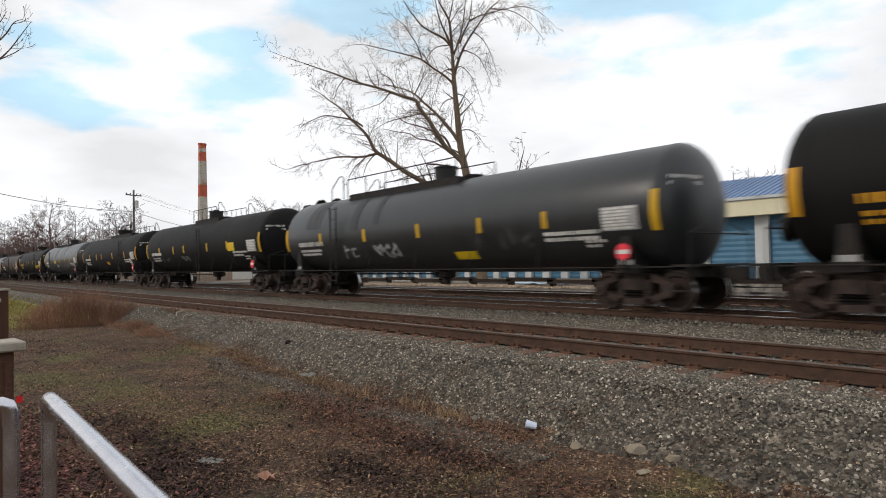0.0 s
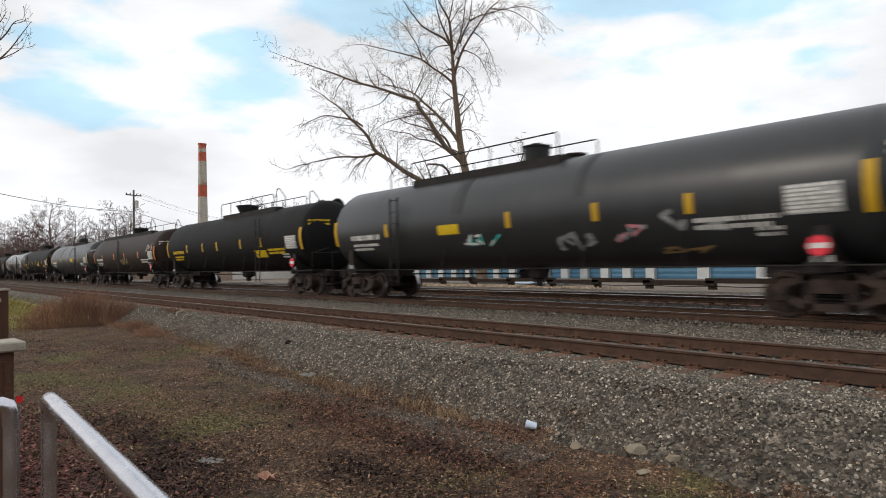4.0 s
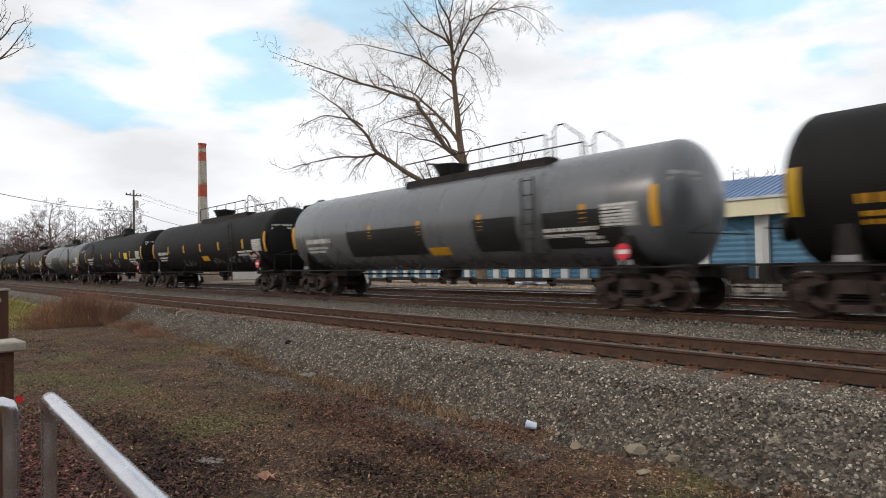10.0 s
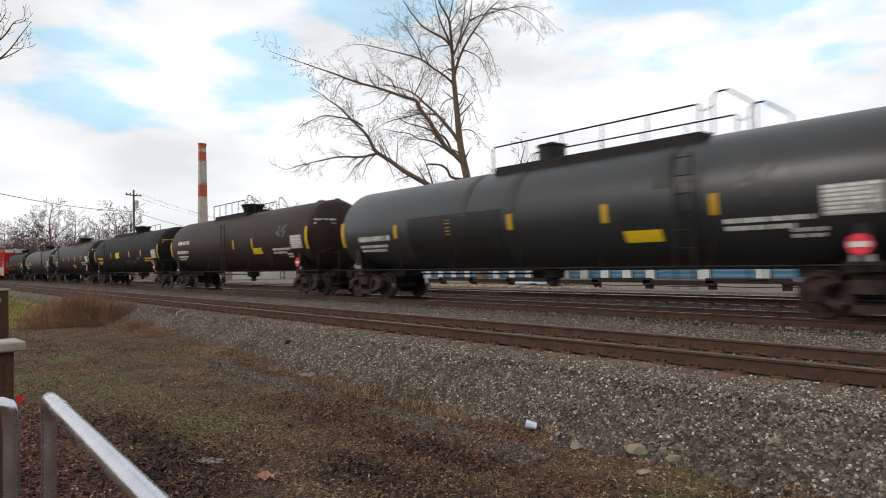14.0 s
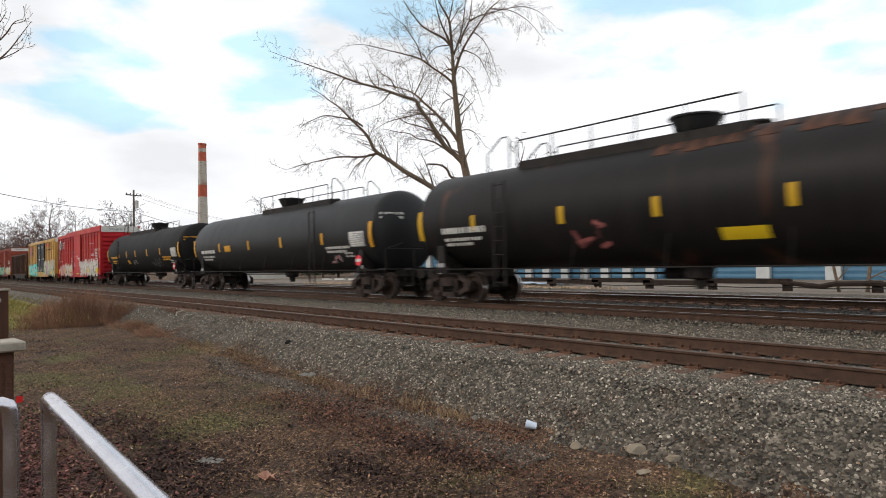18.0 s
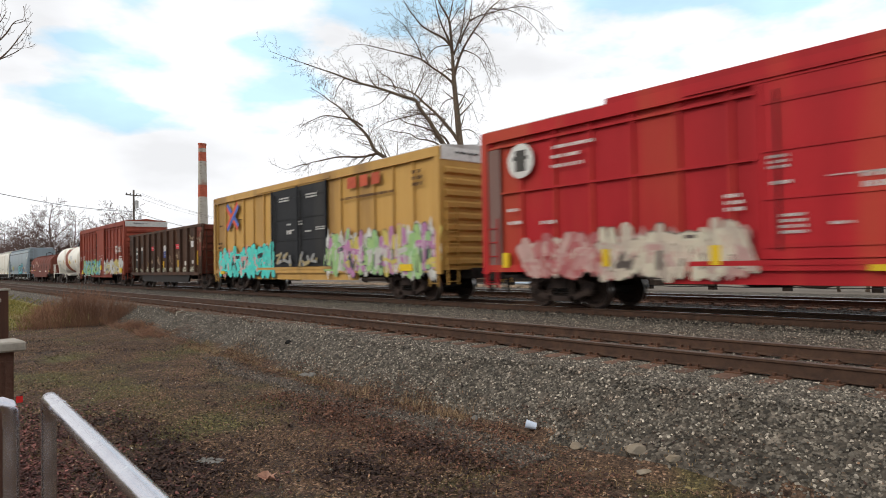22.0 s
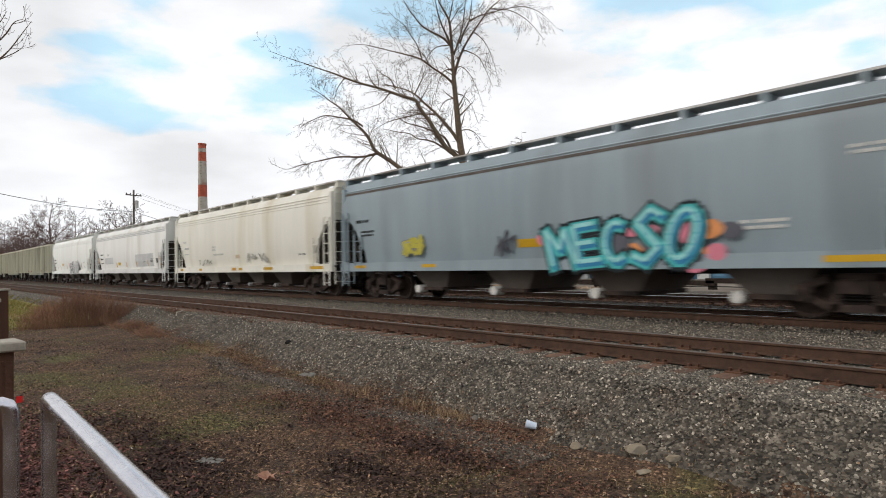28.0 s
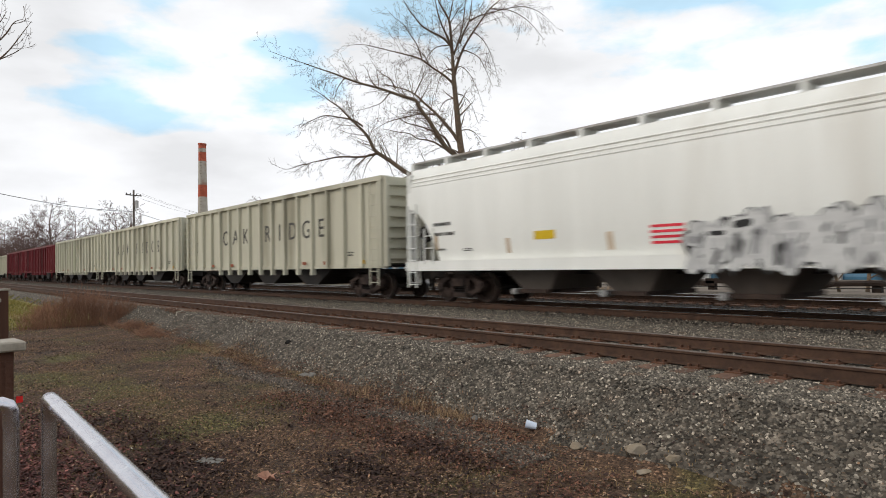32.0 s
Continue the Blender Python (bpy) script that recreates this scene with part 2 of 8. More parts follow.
def extrude_yz(bm, pts, x0, x1, mi=0):
    a = [bm.verts.new((x0, y, z)) for y, z in pts]
    b = [bm.verts.new((x1, y, z)) for y, z in pts]
    n = len(pts)
    bm.faces.new(a).material_index = mi
    bm.faces.new(b[::-1]).material_index = mi
    for i in range(n):
        bm.faces.new((a[i], b[i], b[(i + 1) % n], a[(i + 1) % n])).material_index = mi
    return bm


def pieces(name, boxes, material, parent, label=""):
    """One object for each box (x0, x1, y0, y1, z0, z1)."""
    return [part(name, boxm(*b), material, parent, label) for b in boxes]


# ---- the plan: rails' top is z = 0, the train runs along +x ----
NEAR_Y, TRAIN_Y, FAR_Y = 8.467, 14.14, 20.3      # the tracks' middle lines
GAUGE = 1.505
# ---- ground ----
M["soil"] = pebbles("soil", (0.058, 0.036, 0.025), (0.145, 0.085, 0.05), 40, 0.95, (0.1, 0.085, 0.032), 0.54, 1.3, 0.9)
M["gravel_bed"] = pebbles("gravel_bed", (0.06, 0.05, 0.038), (0.12, 0.1, 0.078), 24)
# darker stone colour for the bed from the main line to the third track
M["dark_bed"] = pebbles("dark_bed", (0.018, 0.014, 0.011), (0.035, 0.027, 0.022), 22)
M["stone"] = island(surf("stone", (0.105, 0.092, 0.073), (0.19, 0.163, 0.128), 6, 0.85, bump=0.2, fine=60, c3=(0.12, 0.085, 0.06), amount=0.56), 0.22, 1.3, 2.3)
M["slate_stone"] = island(surf("slate_stone", (0.075, 0.06, 0.047), (0.13, 0.107, 0.085), 6, 0.85, bump=0.2, fine=60), 0.35, 1.35, 1.5)
M["dark_stone"] = island(surf("dark_stone", (0.03, 0.025, 0.02), (0.055, 0.045, 0.037), 6, 0.8, bump=0.2, fine=60), 0.4, 1.5, 1.5)
M["asphalt"] = surf("asphalt", (0.16, 0.155, 0.15), (0.22, 0.215, 0.2), 2, 0.9, bump=0.2, fine=70)
M["lot"] = surf("lot", (0.13, 0.107, 0.085), (0.19, 0.158, 0.127), 1.2, 0.95, bump=0.3, fine=30, c3=(0.2, 0.17, 0.14), amount=0.55)
M["lawn"] = surf("lawn", (0.15, 0.125, 0.035), (0.2, 0.17, 0.055), 1.5, 0.95, bump=0.5, fine=50)
M["rail_rust"] = surf("rail_rust", (0.05, 0.029, 0.02), (0.09, 0.05, 0.032), 5, 0.8, metal=0.1, bump=0.1, fine=60)
M["rail_head"] = surf("rail_head", (0.1, 0.075, 0.062), (0.16, 0.125, 0.105), 4, 0.5, metal=0.6)
M["rail_bright"] = surf("rail_bright", (0.45, 0.44, 0.43), (0.55, 0.54, 0.53), 4, 0.22, metal=1.0)
M["tie_wood"] = surf("tie_wood", (0.09, 0.05, 0.034), (0.16, 0.09, 0.058), 6, 0.9, bump=0.5, c3=(0.055, 0.044, 0.037), spread=0.3)
M["plate_rust"] = surf("plate_rust", (0.09, 0.045, 0.028), (0.14, 0.07, 0.042), 8, 0.8, metal=0.2, bump=0.2)


def toe_line(x):
    """Where the gravel slope meets the verge."""
    return 5.45 + min(0.6, max(0.0, -x - 10.0) * 0.07) + 0.35 * noise.noise((x * 0.45, 0.3, 5.0))


def ground_z(x, y):
    """Height of the land: the track bed is the top, the verge falls away towards the camera."""
    n = noise.noise((x * 0.35, y * 0.35, 3.0)) * 0.06 + noise.noise((x * 1.7, y * 1.7, 9.0)) * 0.02
    toe = toe_line(x)
    if y > 24.5:
        return -0.12
    if y > 22.5:
        return -0.24 + 0.06 * (y - 22.5)
    if 13.4 > y > 12.55:
        return -0.172 + 0.02 * noise.noise((x, y, 1.0))
    if 12.6 > y > toe + 1.0:
        return -0.2 + 0.015 * noise.noise((x, y, 1.0))
    if y > toe + 1.0:
        return -0.24 + 0.02 * noise.noise((x, y, 1.0))
    if y > toe:
        return -0.2 - (1 - (y - toe)) * 0.6 + n * 0.5
    return -0.80 + n - 0.012 * max(0.0, toe - y)


def span(lo, hi, near, far_step):
    v, out = lo, []
    while v < hi:
        out.append(v)
        v += near if -45 < v < 30 else far_step
    return out + [hi]


def grid_mesh(xs, ys, zf):
    v = [(x, y, zf(x, y)) for x in xs for y in ys]
    n = len(ys)
    f = [(i * n + j, (i + 1) * n + j, (i + 1) * n + j + 1, i * n + j + 1) for i in range(len(xs) - 1) for j in range(n - 1)]
    me = bpy.data.meshes.new("sheet")
    me.from_pydata(v, [], f)
    for p in me.polygons:
        p.use_smooth = True
    return me


g_x = [-4000, -2000, -1000, -500, -250, -120, -70, -50] + list(np.arange(-44, 8.1, 0.4)) + [12, 20, 40, 100, 300, 1000, 3000]
g_y = [-3000, -1000, -200, -60, -20, -8, -3] + list(np.arange(-1.6, 7.0, 0.2)) + [7.5, 9, 12, 12.5, 12.7, 13.3, 13.5, 16, 20, 22.3, 22.5, 24.5, 25.4, 25.6, 40, 59, 61, 80, 200, 600, 1500, 4000]
me = grid_mesh(g_x, g_y, ground_z)
me.materials.append(M["soil"])
me.materials.append(M["gravel_bed"])
me.materials.append(M["lot"])
me.materials.append(M["lawn"])
me.materials.append(M["dark_bed"])
for p in me.polygons:
    c = p.center
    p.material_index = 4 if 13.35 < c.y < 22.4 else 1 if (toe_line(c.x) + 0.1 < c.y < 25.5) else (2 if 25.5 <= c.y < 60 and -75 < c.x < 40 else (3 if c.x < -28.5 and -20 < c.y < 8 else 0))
ground = solo("ground", me, None, "brown leaf-strewn verge falling away from the gravel railway bed", "ground", kind="structure")


# ---- tracks ----
def rail_mesh(x0, x1, head):
    bm = bmesh.new()
    prof = [(-0.07, -0.172), (0.07, -0.172), (0.07, -0.158), (0.012, -0.14), (0.01, -0.045), (0.036, -0.034), (0.036, -0.006), (0.028, 0), (-0.028, 0), (-0.036, -0.006), (-0.036, -0.034), (-0.01, -0.045), (-0.012, -0.14), (-0.07, -0.158)]
    extrude_yz(bm, prof, x0, x1)
    for f in bm.faces:
        if f.calc_center_median().z > -0.004:
            f.material_index = 1
    return mesh_of(bm, [M["rail_rust"], M[head]], "rail")


TIE = boxm(-0.115, 0.115, -1.3, 1.3, -0.35, -0.185)
bmesh.ops.bevel(TIE, geom=TIE.edges[:], offset=0.012, segments=1, affect="EDGES")
TIE = mesh_of(TIE, M["tie_wood"], "tie")
PLATE = bmesh.new()
bx(PLATE, -0.1, 0.1, -0.18, 0.18, -0.184, -0.166)
for sx in (-0.06, 0.06):
    for sy in (-0.11, 0.11):
        bx(PLATE, sx - 0.012, sx + 0.012, sy - 0.03, sy + 0.03, -0.166, -0.13)
PLATE = mesh_of(PLATE, M["plate_rust"], "tie_plate")


def track(y, head, label, x0=-400, x1=60, tie_from=-42, tie_to=8):
    t = thing("railway_track", label, "railway track", "parallel tracks", "structure", pose(0, y, 0))
    for s in (-1, 1):
        part("rail", rail_mesh(x0, x1, head), None, t, at=pose(0, s * GAUGE / 2, 0))
    x = tie_from
    rng = random.Random(int(y))
    while x < tie_to:
        o = part("tie", TIE, None, t, at=pose(x + rng.uniform(-.02, .02), rng.uniform(-.04, .04), rng.uniform(-.01, .005), 0, 0, rng.uniform(-1, 1)))
        for s in (-1, 1):
            part("tie_plate", PLATE, None, o, at=pose(0, s * GAUGE / 2, 0))
        x += 0.52
    bm = bmesh.new()
    x = tie_from - 0.52
    while x > -160:
        bx(bm, x - .115, x + .115, -1.3, 1.3, -0.35, -0.185)
        x -= 0.52
    tagged(part("tie_row", bm, M["tie_wood"], t), kind="stuff")
    return t


track(NEAR_Y, "rail_head", "rusty unused-looking railway track on wooden ties in grey gravel", tie_from=-36, tie_to=6)
track(TRAIN_Y, "rail_bright", "main line track with polished rail heads under the train", tie_from=-30, tie_to=2)
track(FAR_Y, "rail_bright", "third railway track beyond the train", tie_from=-24, tie_to=-2)


def stones(name, label, n, region, zf, size, mat, seed):
    """Loose broken stones, joined into one mesh."""
    rng = np.random.default_rng(seed)
    base = np.array([(1, 0, -.3), (.2, .95, -.35), (-.85, .3, -.3), (-.1, -.95, -.3), (.45, .2, .6), (-.4, .25, .65), (.0, -.4, .7)])
    faces = np.array([(0, 1, 4), (1, 5, 4), (1, 2, 5), (2, 6, 5), (2, 3, 6), (3, 0, 6), (0, 4, 6), (4, 5, 6)])
    xs, ys = region(rng, n)
    keep = len(xs)
    sc = rng.uniform(size[0], size[1], keep)
    ang = rng.uniform(0, 6.283, keep)
    tilt = rng.uniform(-.7, .7, keep)
    z = np.array([zf(a, b) for a, b in zip(xs, ys)])
    b = base[None] * rng.uniform(0.65, 1.25, (keep, 7, 3))
    b[:, :, 2] *= 0.85
    ct, st = np.cos(tilt)[:, None], np.sin(tilt)[:, None]
    x1, z1 = b[:, :, 0] * ct - b[:, :, 2] * st, b[:, :, 0] * st + b[:, :, 2] * ct
    ca, sa = np.cos(ang)[:, None], np.sin(ang)[:, None]
    vx = (x1 * ca - b[:, :, 1] * sa) * sc[:, None] + xs[:, None]
    vy = (x1 * sa + b[:, :, 1] * ca) * sc[:, None] + ys[:, None]
    vz = z1 * sc[:, None] + (z + sc * 0.25)[:, None]
    v = np.stack([vx, vy, vz], -1).reshape(-1, 3)
    f = (faces[None] + (np.arange(keep) * 7)[:, None, None]).reshape(-1, 3)
    me = bpy.data.meshes.new(name)
    me.vertices.add(len(v))
    me.vertices.foreach_set("co", v.ravel())
    me.loops.add(len(f) * 3)
    me.loops.foreach_set("vertex_index", f.ravel().astype(np.int32))
    me.polygons.add(len(f))
    me.polygons.foreach_set("loop_start", np.arange(0, len(f) * 3, 3, dtype=np.int32))
    me.update(calc_edges=True)
    me.materials.append(mat)
    return solo(name, me, None, label, "gravel", kind="stuff")


def near_bed(rng, n):
    xs, ys = rng.uniform(-34, 2, n), rng.uniform(4.9, 13.35, n)
    w = np.clip((8.0 / np.hypot(xs, ys)) ** 1.5, 0.12, 1)
    toe = 5.42 + np.minimum(.7, np.maximum(0, -xs - 10) * 0.09) + 0.14 * np.sin(xs * 1.3)
    ok = (rng.uniform(0, 1, n) < w) & (ys > toe + rng.normal(0.1, .2, n))
    for c in (NEAR_Y,):
        ok &= ~((np.abs(np.abs(ys - c) - GAUGE / 2) < 0.09))
        ontie = (np.abs((xs + 36) / 0.52 - np.round((xs + 36) / 0.52)) < 0.24) & (np.abs(ys - c) < 1.3)
        ok &= ~(ontie & (rng.uniform(0, 1, n) < np.where(np.abs(ys - c) < .7, .35, .7)))
    return xs[ok], ys[ok]


stones("ballast", "grey broken-stone ballast beside the tracks", 480000, near_bed, lambda x, y: ground_z(x, y) - 0.003, (0.011, 0.025), M["stone"], 5)


def far_bed(rng, n):
    xs, ys = rng.uniform(-34, 0, n), rng.uniform(12.6, 22.4, n)
    return xs, ys


stones("ballast", "dark ballast under the main line", 9000, far_bed, lambda x, y: ground_z(x, y), (0.03, 0.055), M["dark_stone"], 6)

# ---- cloud deck ----
cm = bpy.data.materials.new("clouds")
cm.use_nodes = True
cn, cl = cm.node_tree.nodes, cm.node_tree.links
cn.remove(cn["Principled BSDF"])
cco = cn.new("ShaderNodeTexCoord")
cmap = cn.new("ShaderNodeMapping")
cmap.inputs["Scale"].default_value = (1 / 2500, 1 / 2500, 1 / 950)
cmap.inputs["Location"].default_value = (0.37, 0.12, 0.2)
cl.new(cco.outputs["Object"], cmap.inputs["Vector"])
cno = cn.new("ShaderNodeTexNoise")
cno.inputs["Scale"].default_value, cno.inputs["Detail"].default_value, cno.inputs["Roughness"].default_value = 5.6, 12, 0.53
cl.new(cmap.outputs[0], cno.inputs["Vector"])
csep = cn.new("ShaderNodeSeparateXYZ")
cl.new(cco.outputs["Object"], csep.inputs[0])
clow = cn.new("ShaderNodeMapRange")
clow.interpolation_type = "SMOOTHSTEP"
clow.inputs[1].default_value, clow.inputs[2].default_value, clow.inputs[3].default_value, clow.inputs[4].default_value = 250, 700, 0.16, 0.0
cl.new(csep.outputs["Z"], clow.inputs[0])
csum = cn.new("ShaderNodeMath")
cl.new(cno.outputs[0], csum.inputs[0])
cl.new(clow.outputs[0], csum.inputs[1])
# gaps of blue between the clouds: direction, reach, depth
cdir = cn.new("ShaderNodeVectorMath")
cdir.operation = "NORMALIZE"
cl.new(cco.outputs["Object"], cdir.inputs[0])
csq = cn.new("ShaderNodeVectorMath")
csq.operation = "MULTIPLY"
csq.inputs[1].default_value = (1, 1, 2.4)
cl.new(cdir.outputs[0], csq.inputs[0])
gap_sum = csum.outputs[0]
for cx, cy, cz, reach, depth in ((-0.97, 0.12, 0.228, 0.13, 0.2), (-0.955, 0.206, 0.206, 0.1, 0.17), (-0.927, 0.307, 0.208, 0.12, 0.18), (-0.876, 0.361, 0.321, 0.1, 0.28), (-0.877, 0.39, 0.275, 0.09, 0.24), (-0.902, 0.35, 0.25, 0.09, 0.2),
                                 (-0.796, 0.478, 0.378, 0.13, 0.3), (-0.74, 0.55, 0.385, 0.1, 0.24), (-0.563, 0.74, 0.375, 0.14, 0.34), (-0.477, 0.8, 0.368, 0.13, 0.34), (-0.407, 0.846, 0.355, 0.12, 0.3), (-0.335, 0.907, 0.254, 0.07, 0.16),
                                 (-0.94, 0.109, 0.296, 0.07, 0.14), (0.5, 0.5, 0.6, 0.4, 0.2), (0.6, -0.6, 0.5, 0.4, 0.2), (-0.8, -0.4, 0.4, 0.3, 0.2), (0.1, -0.8, 0.6, 0.3, 0.2)):
    cds = cn.new("ShaderNodeVectorMath")
    cds.operation = "DISTANCE"
    cds.inputs[1].default_value = (cx, cy, cz * 2.4)
    cl.new(csq.outputs[0], cds.inputs[0])
    cgap = cn.new("ShaderNodeMapRange")
    cgap.interpolation_type = "SMOOTHSTEP"
    cgap.inputs[1].default_value, cgap.inputs[2].default_value, cgap.inputs[3].default_value, cgap.inputs[4].default_value = 0.0, reach, depth, 0.0
    cl.new(cds.outputs["Value"], cgap.inputs[0])
    cminus = cn.new("ShaderNodeMath")
    cminus.operation = "SUBTRACT"
    cl.new(gap_sum, cminus.inputs[0])
    cl.new(cgap.outputs[0], cminus.inputs[1])
    gap_sum = cminus.outputs[0]
cov = cn.new("ShaderNodeMapRange")
cov.inputs[1].default_value, cov.inputs[2].default_value = 0.3, 0.44
cl.new(gap_sum, cov.inputs[0])
cno2 = cn.new("ShaderNodeTexNoise")
cno2.inputs["Scale"].default_value, cno2.inputs["Detail"].default_value = 3.4, 6
cl.new(cmap.outputs[0], cno2.inputs["Vector"])
cbr = cn.new("ShaderNodeMapRange")
cbr.inputs[1].default_value, cbr.inputs[2].default_value, cbr.inputs[3].default_value, cbr.inputs[4].default_value = 0.35, 0.56, 0.84, 1.06
cl.new(cno2.outputs[0], cbr.inputs[0])
cem = cn.new("ShaderNodeEmission")
ccol = cn.new("ShaderNodeMix")
ccol.data_type = "RGBA"
ccol.inputs["A"].default_value, ccol.inputs["B"].default_value = (0.62, 0.88, 1.07, 1), (0.965, 0.975, 1.0, 1)
cl.new(cov.outputs[0], ccol.inputs["Factor"])
cl.new(ccol.outputs["Result"], cem.inputs["Color"])
cl.new(cbr.outputs[0], cem.inputs["Strength"])
ctr = cn.new("ShaderNodeBsdfTransparent")
cal = cn.new("ShaderNodeMapRange")
cal.inputs[3].default_value = 0.96
cl.new(cov.outputs[0], cal.inputs[0])
cmx = cn.new("ShaderNodeMixShader")
cl.new(cal.outputs[0], cmx.inputs[0])
cl.new(ctr.outputs[0], cmx.inputs[1])
cl.new(cem.outputs[0], cmx.inputs[2])
cl.new(cmx.outputs[0], cn["Material Output"].inputs["Surface"])
bm = bmesh.new()
lathe(bm, [(2400 * math.sin(radians(a)) - 60, 2400 * math.cos(radians(a))) for a in range(-2, 91, 4)], "z", 48)
# unseen hole added behind the camera, so the dome doesn't block the sun lamp
sun_dir = Vector((_dx, _dy, _dz))
bmesh.ops.delete(bm, geom=[q for q in bm.faces if q.calc_center_median().normalized().angle(sun_dir) < radians(17)], context="FACES")
clouds = solo("clouds", bm, cm, "white broken clouds drifting across a pale blue sky", "clouds", kind="structure", smooth=True)
# ---- rolling stock ----
def wheel_mesh():
    bm = bmesh.new()
    lathe(bm, [(-0.07, 0.0), (-0.07, 0.1), (-0.02, 0.12), (-0.01, 0.32), (-0.055, 0.36), (-0.055, 0.435), (0.06, 0.455), (0.075, 0.48), (0.095, 0.48), (0.095, 0.37), (0.03, 0.32), (0.02, 0.13), (0.06, 0.11), (0.06, 0.0)], "y", 28)
    for f in bm.faces:
        c = f.calc_center_median()
        r = math.hypot(c.x, c.z)
        if r > 0.43 and -0.05 < c.y < 0.06:
            f.material_index = 1
    return mesh_of(bm, [M["wheel_steel"], M["tread"]], "wheel", True)


def side_frame_mesh():
    bm = bmesh.new()
    # the frame as bars round two triangular windows and the spring seat
    bars = [((-1.0, .58), (-.42, .8)), ((-.42, .8), (.42, .8)), ((.42, .8), (1.0, .58)), ((-.98, .5), (-.4, .24)), ((-.4, .24), (.4, .24)), ((.4, .24), (.98, .5)), ((-.36, .24), (-.36, .8)), ((.36, .24), (.36, .8))]
    for (x0, z0), (x1, z1) in bars:
        d = Vector((x1 - x0, 0, z1 - z0)).normalized() * 0.05
        n = Vector((-d.z, 0, d.x)) * 1.35
        pts = [(x0 - d.x + n.x, z0 - d.z + n.z), (x1 + d.x + n.x, z1 + d.z + n.z), (x1 + d.x - n.x, z1 + d.z - n.z), (x0 - d.x - n.x, z0 - d.z - n.z)]
        extrude_xz(bm, pts, -0.09, 0.09)
    for s in (-1, 1):
        lathe(bm, [(-0.16, 0), (-0.16, 0.11), (-0.13, 0.14), (0.13, 0.14), (0.13, 0)], "y", 14, (s * 0.89, 0, 0.455))
        bx(bm, s * 0.89 - .16, s * 0.89 + .16, -0.1, 0.1, 0.5, 0.66)
    return mesh_of(bm, M["truck_rust"], "side_frame")


def spring_mesh():
    pts = [(.085 * math.cos(k * .785), .085 * math.sin(k * .785), .28 + k * .0082) for k in range(41)]
    return mesh_of(tube(bmesh.new(), pts, .018, 5), M["steel_dark"], "spring", True)


def bolster_mesh():
    bm = bmesh.new()
    bx(bm, -0.28, 0.28, -1.15, 1.15, 0.5, 0.76)
    lathe(bm, [(0.76, 0), (0.76, 0.2), (0.86, 0.2), (0.86, 0)], "z", 16)
    return mesh_of(bm, M["truck_rust"], "bolster")


BEAM = mesh_of(boxm(-.06, .06, -1.0, 1.0, .36, .46), M["truck_rust"], "brake_beam")
AXLE = mesh_of(lathe(bmesh.new(), [(-1.12, 0), (-1.12, 0.07), (-0.85, 0.08), (-0.6, 0.09), (0, 0.085), (0.6, 0.09), (0.85, 0.08), (1.12, 0.07), (1.12, 0)], "y", 12), M["steel_dark"], "axle", True)
WHEEL, SIDE_FRAME, SPRINGS, BOLSTER = wheel_mesh(), side_frame_mesh(), spring_mesh(), bolster_mesh()


def truck(parent, x):
    t = part("truck", BOLSTER, None, parent, "rusty two-axle freight truck", pose(x, 0, 0))
    for s in (-1, 1):
        part("side_frame", SIDE_FRAME, None, t, at=pose(0, s * 1.0, 0))
        for dx in (-.22, 0, .22):
            part("spring", SPRINGS, None, t, at=pose(dx, s * 1.0, 0))
        part("brake_beam", BEAM, None, t, at=pose(s * .42, 0, 0))
        part("axle", AXLE, None, t, at=pose(s * 0.89, 0, 0.455))
        for q in (-1, 1):
            part("wheel", WHEEL, None, t, at=pose(s * 0.89, q * 0.7525, 0.455, 0, 0, 0 if q < 0 else 180))
    return t


COUPLER = bmesh.new()
bx(COUPLER, -0.55, 0.1, -0.1, 0.1, 0.74, 0.98)
extrude_xz(COUPLER, [(0.1, 0.7), (0.34, 0.7), (0.4, 0.78), (0.4, 1.0), (0.1, 1.02)], -0.17, 0.17)
bx(COUPLER, 0.0, 0.06, -0.05, 0.05, 0.3, 0.74)
COUPLER = mesh_of(COUPLER, M["steel_dark"], "coupler")
HOSE = mesh_of(tube(bmesh.new(), [(0, 0.3, 0.75), (0.2, 0.32, 0.55), (0.38, 0.2, 0.38), (0.5, 0.1, 0.4)], 0.025, 6), M["steel_dark"], "air_hose", True)


def ends(parent, half):
    for s in (-1, 1):
        part("coupler", COUPLER, None, parent, at=pose(s * half, 0, 0, 0, 0, 0 if s > 0 else 180))
        part("air_hose", HOSE, None, parent, at=pose(s * half, 0, 0, 0, 0, 0 if s > 0 else 180))


def ladder(parent, x, y, z0, z1, w=0.42, step=0.38, mat="steel_dark", name="ladder", turn=0):
    bm = bmesh.new()
    for s in (-1, 1):
        bx(bm, s * w / 2 - .02, s * w / 2 + .02, -0.04, 0.0, z0, z1)
    z = z0 + 0.1
    while z < z1:
        tube(bm, [(-w / 2, -.03, z), (w / 2, -.03, z)], 0.014, 6)
        z += step
    return part(name, bm, M[mat], parent, at=pose(x, y, 0, 0, 0, turn))


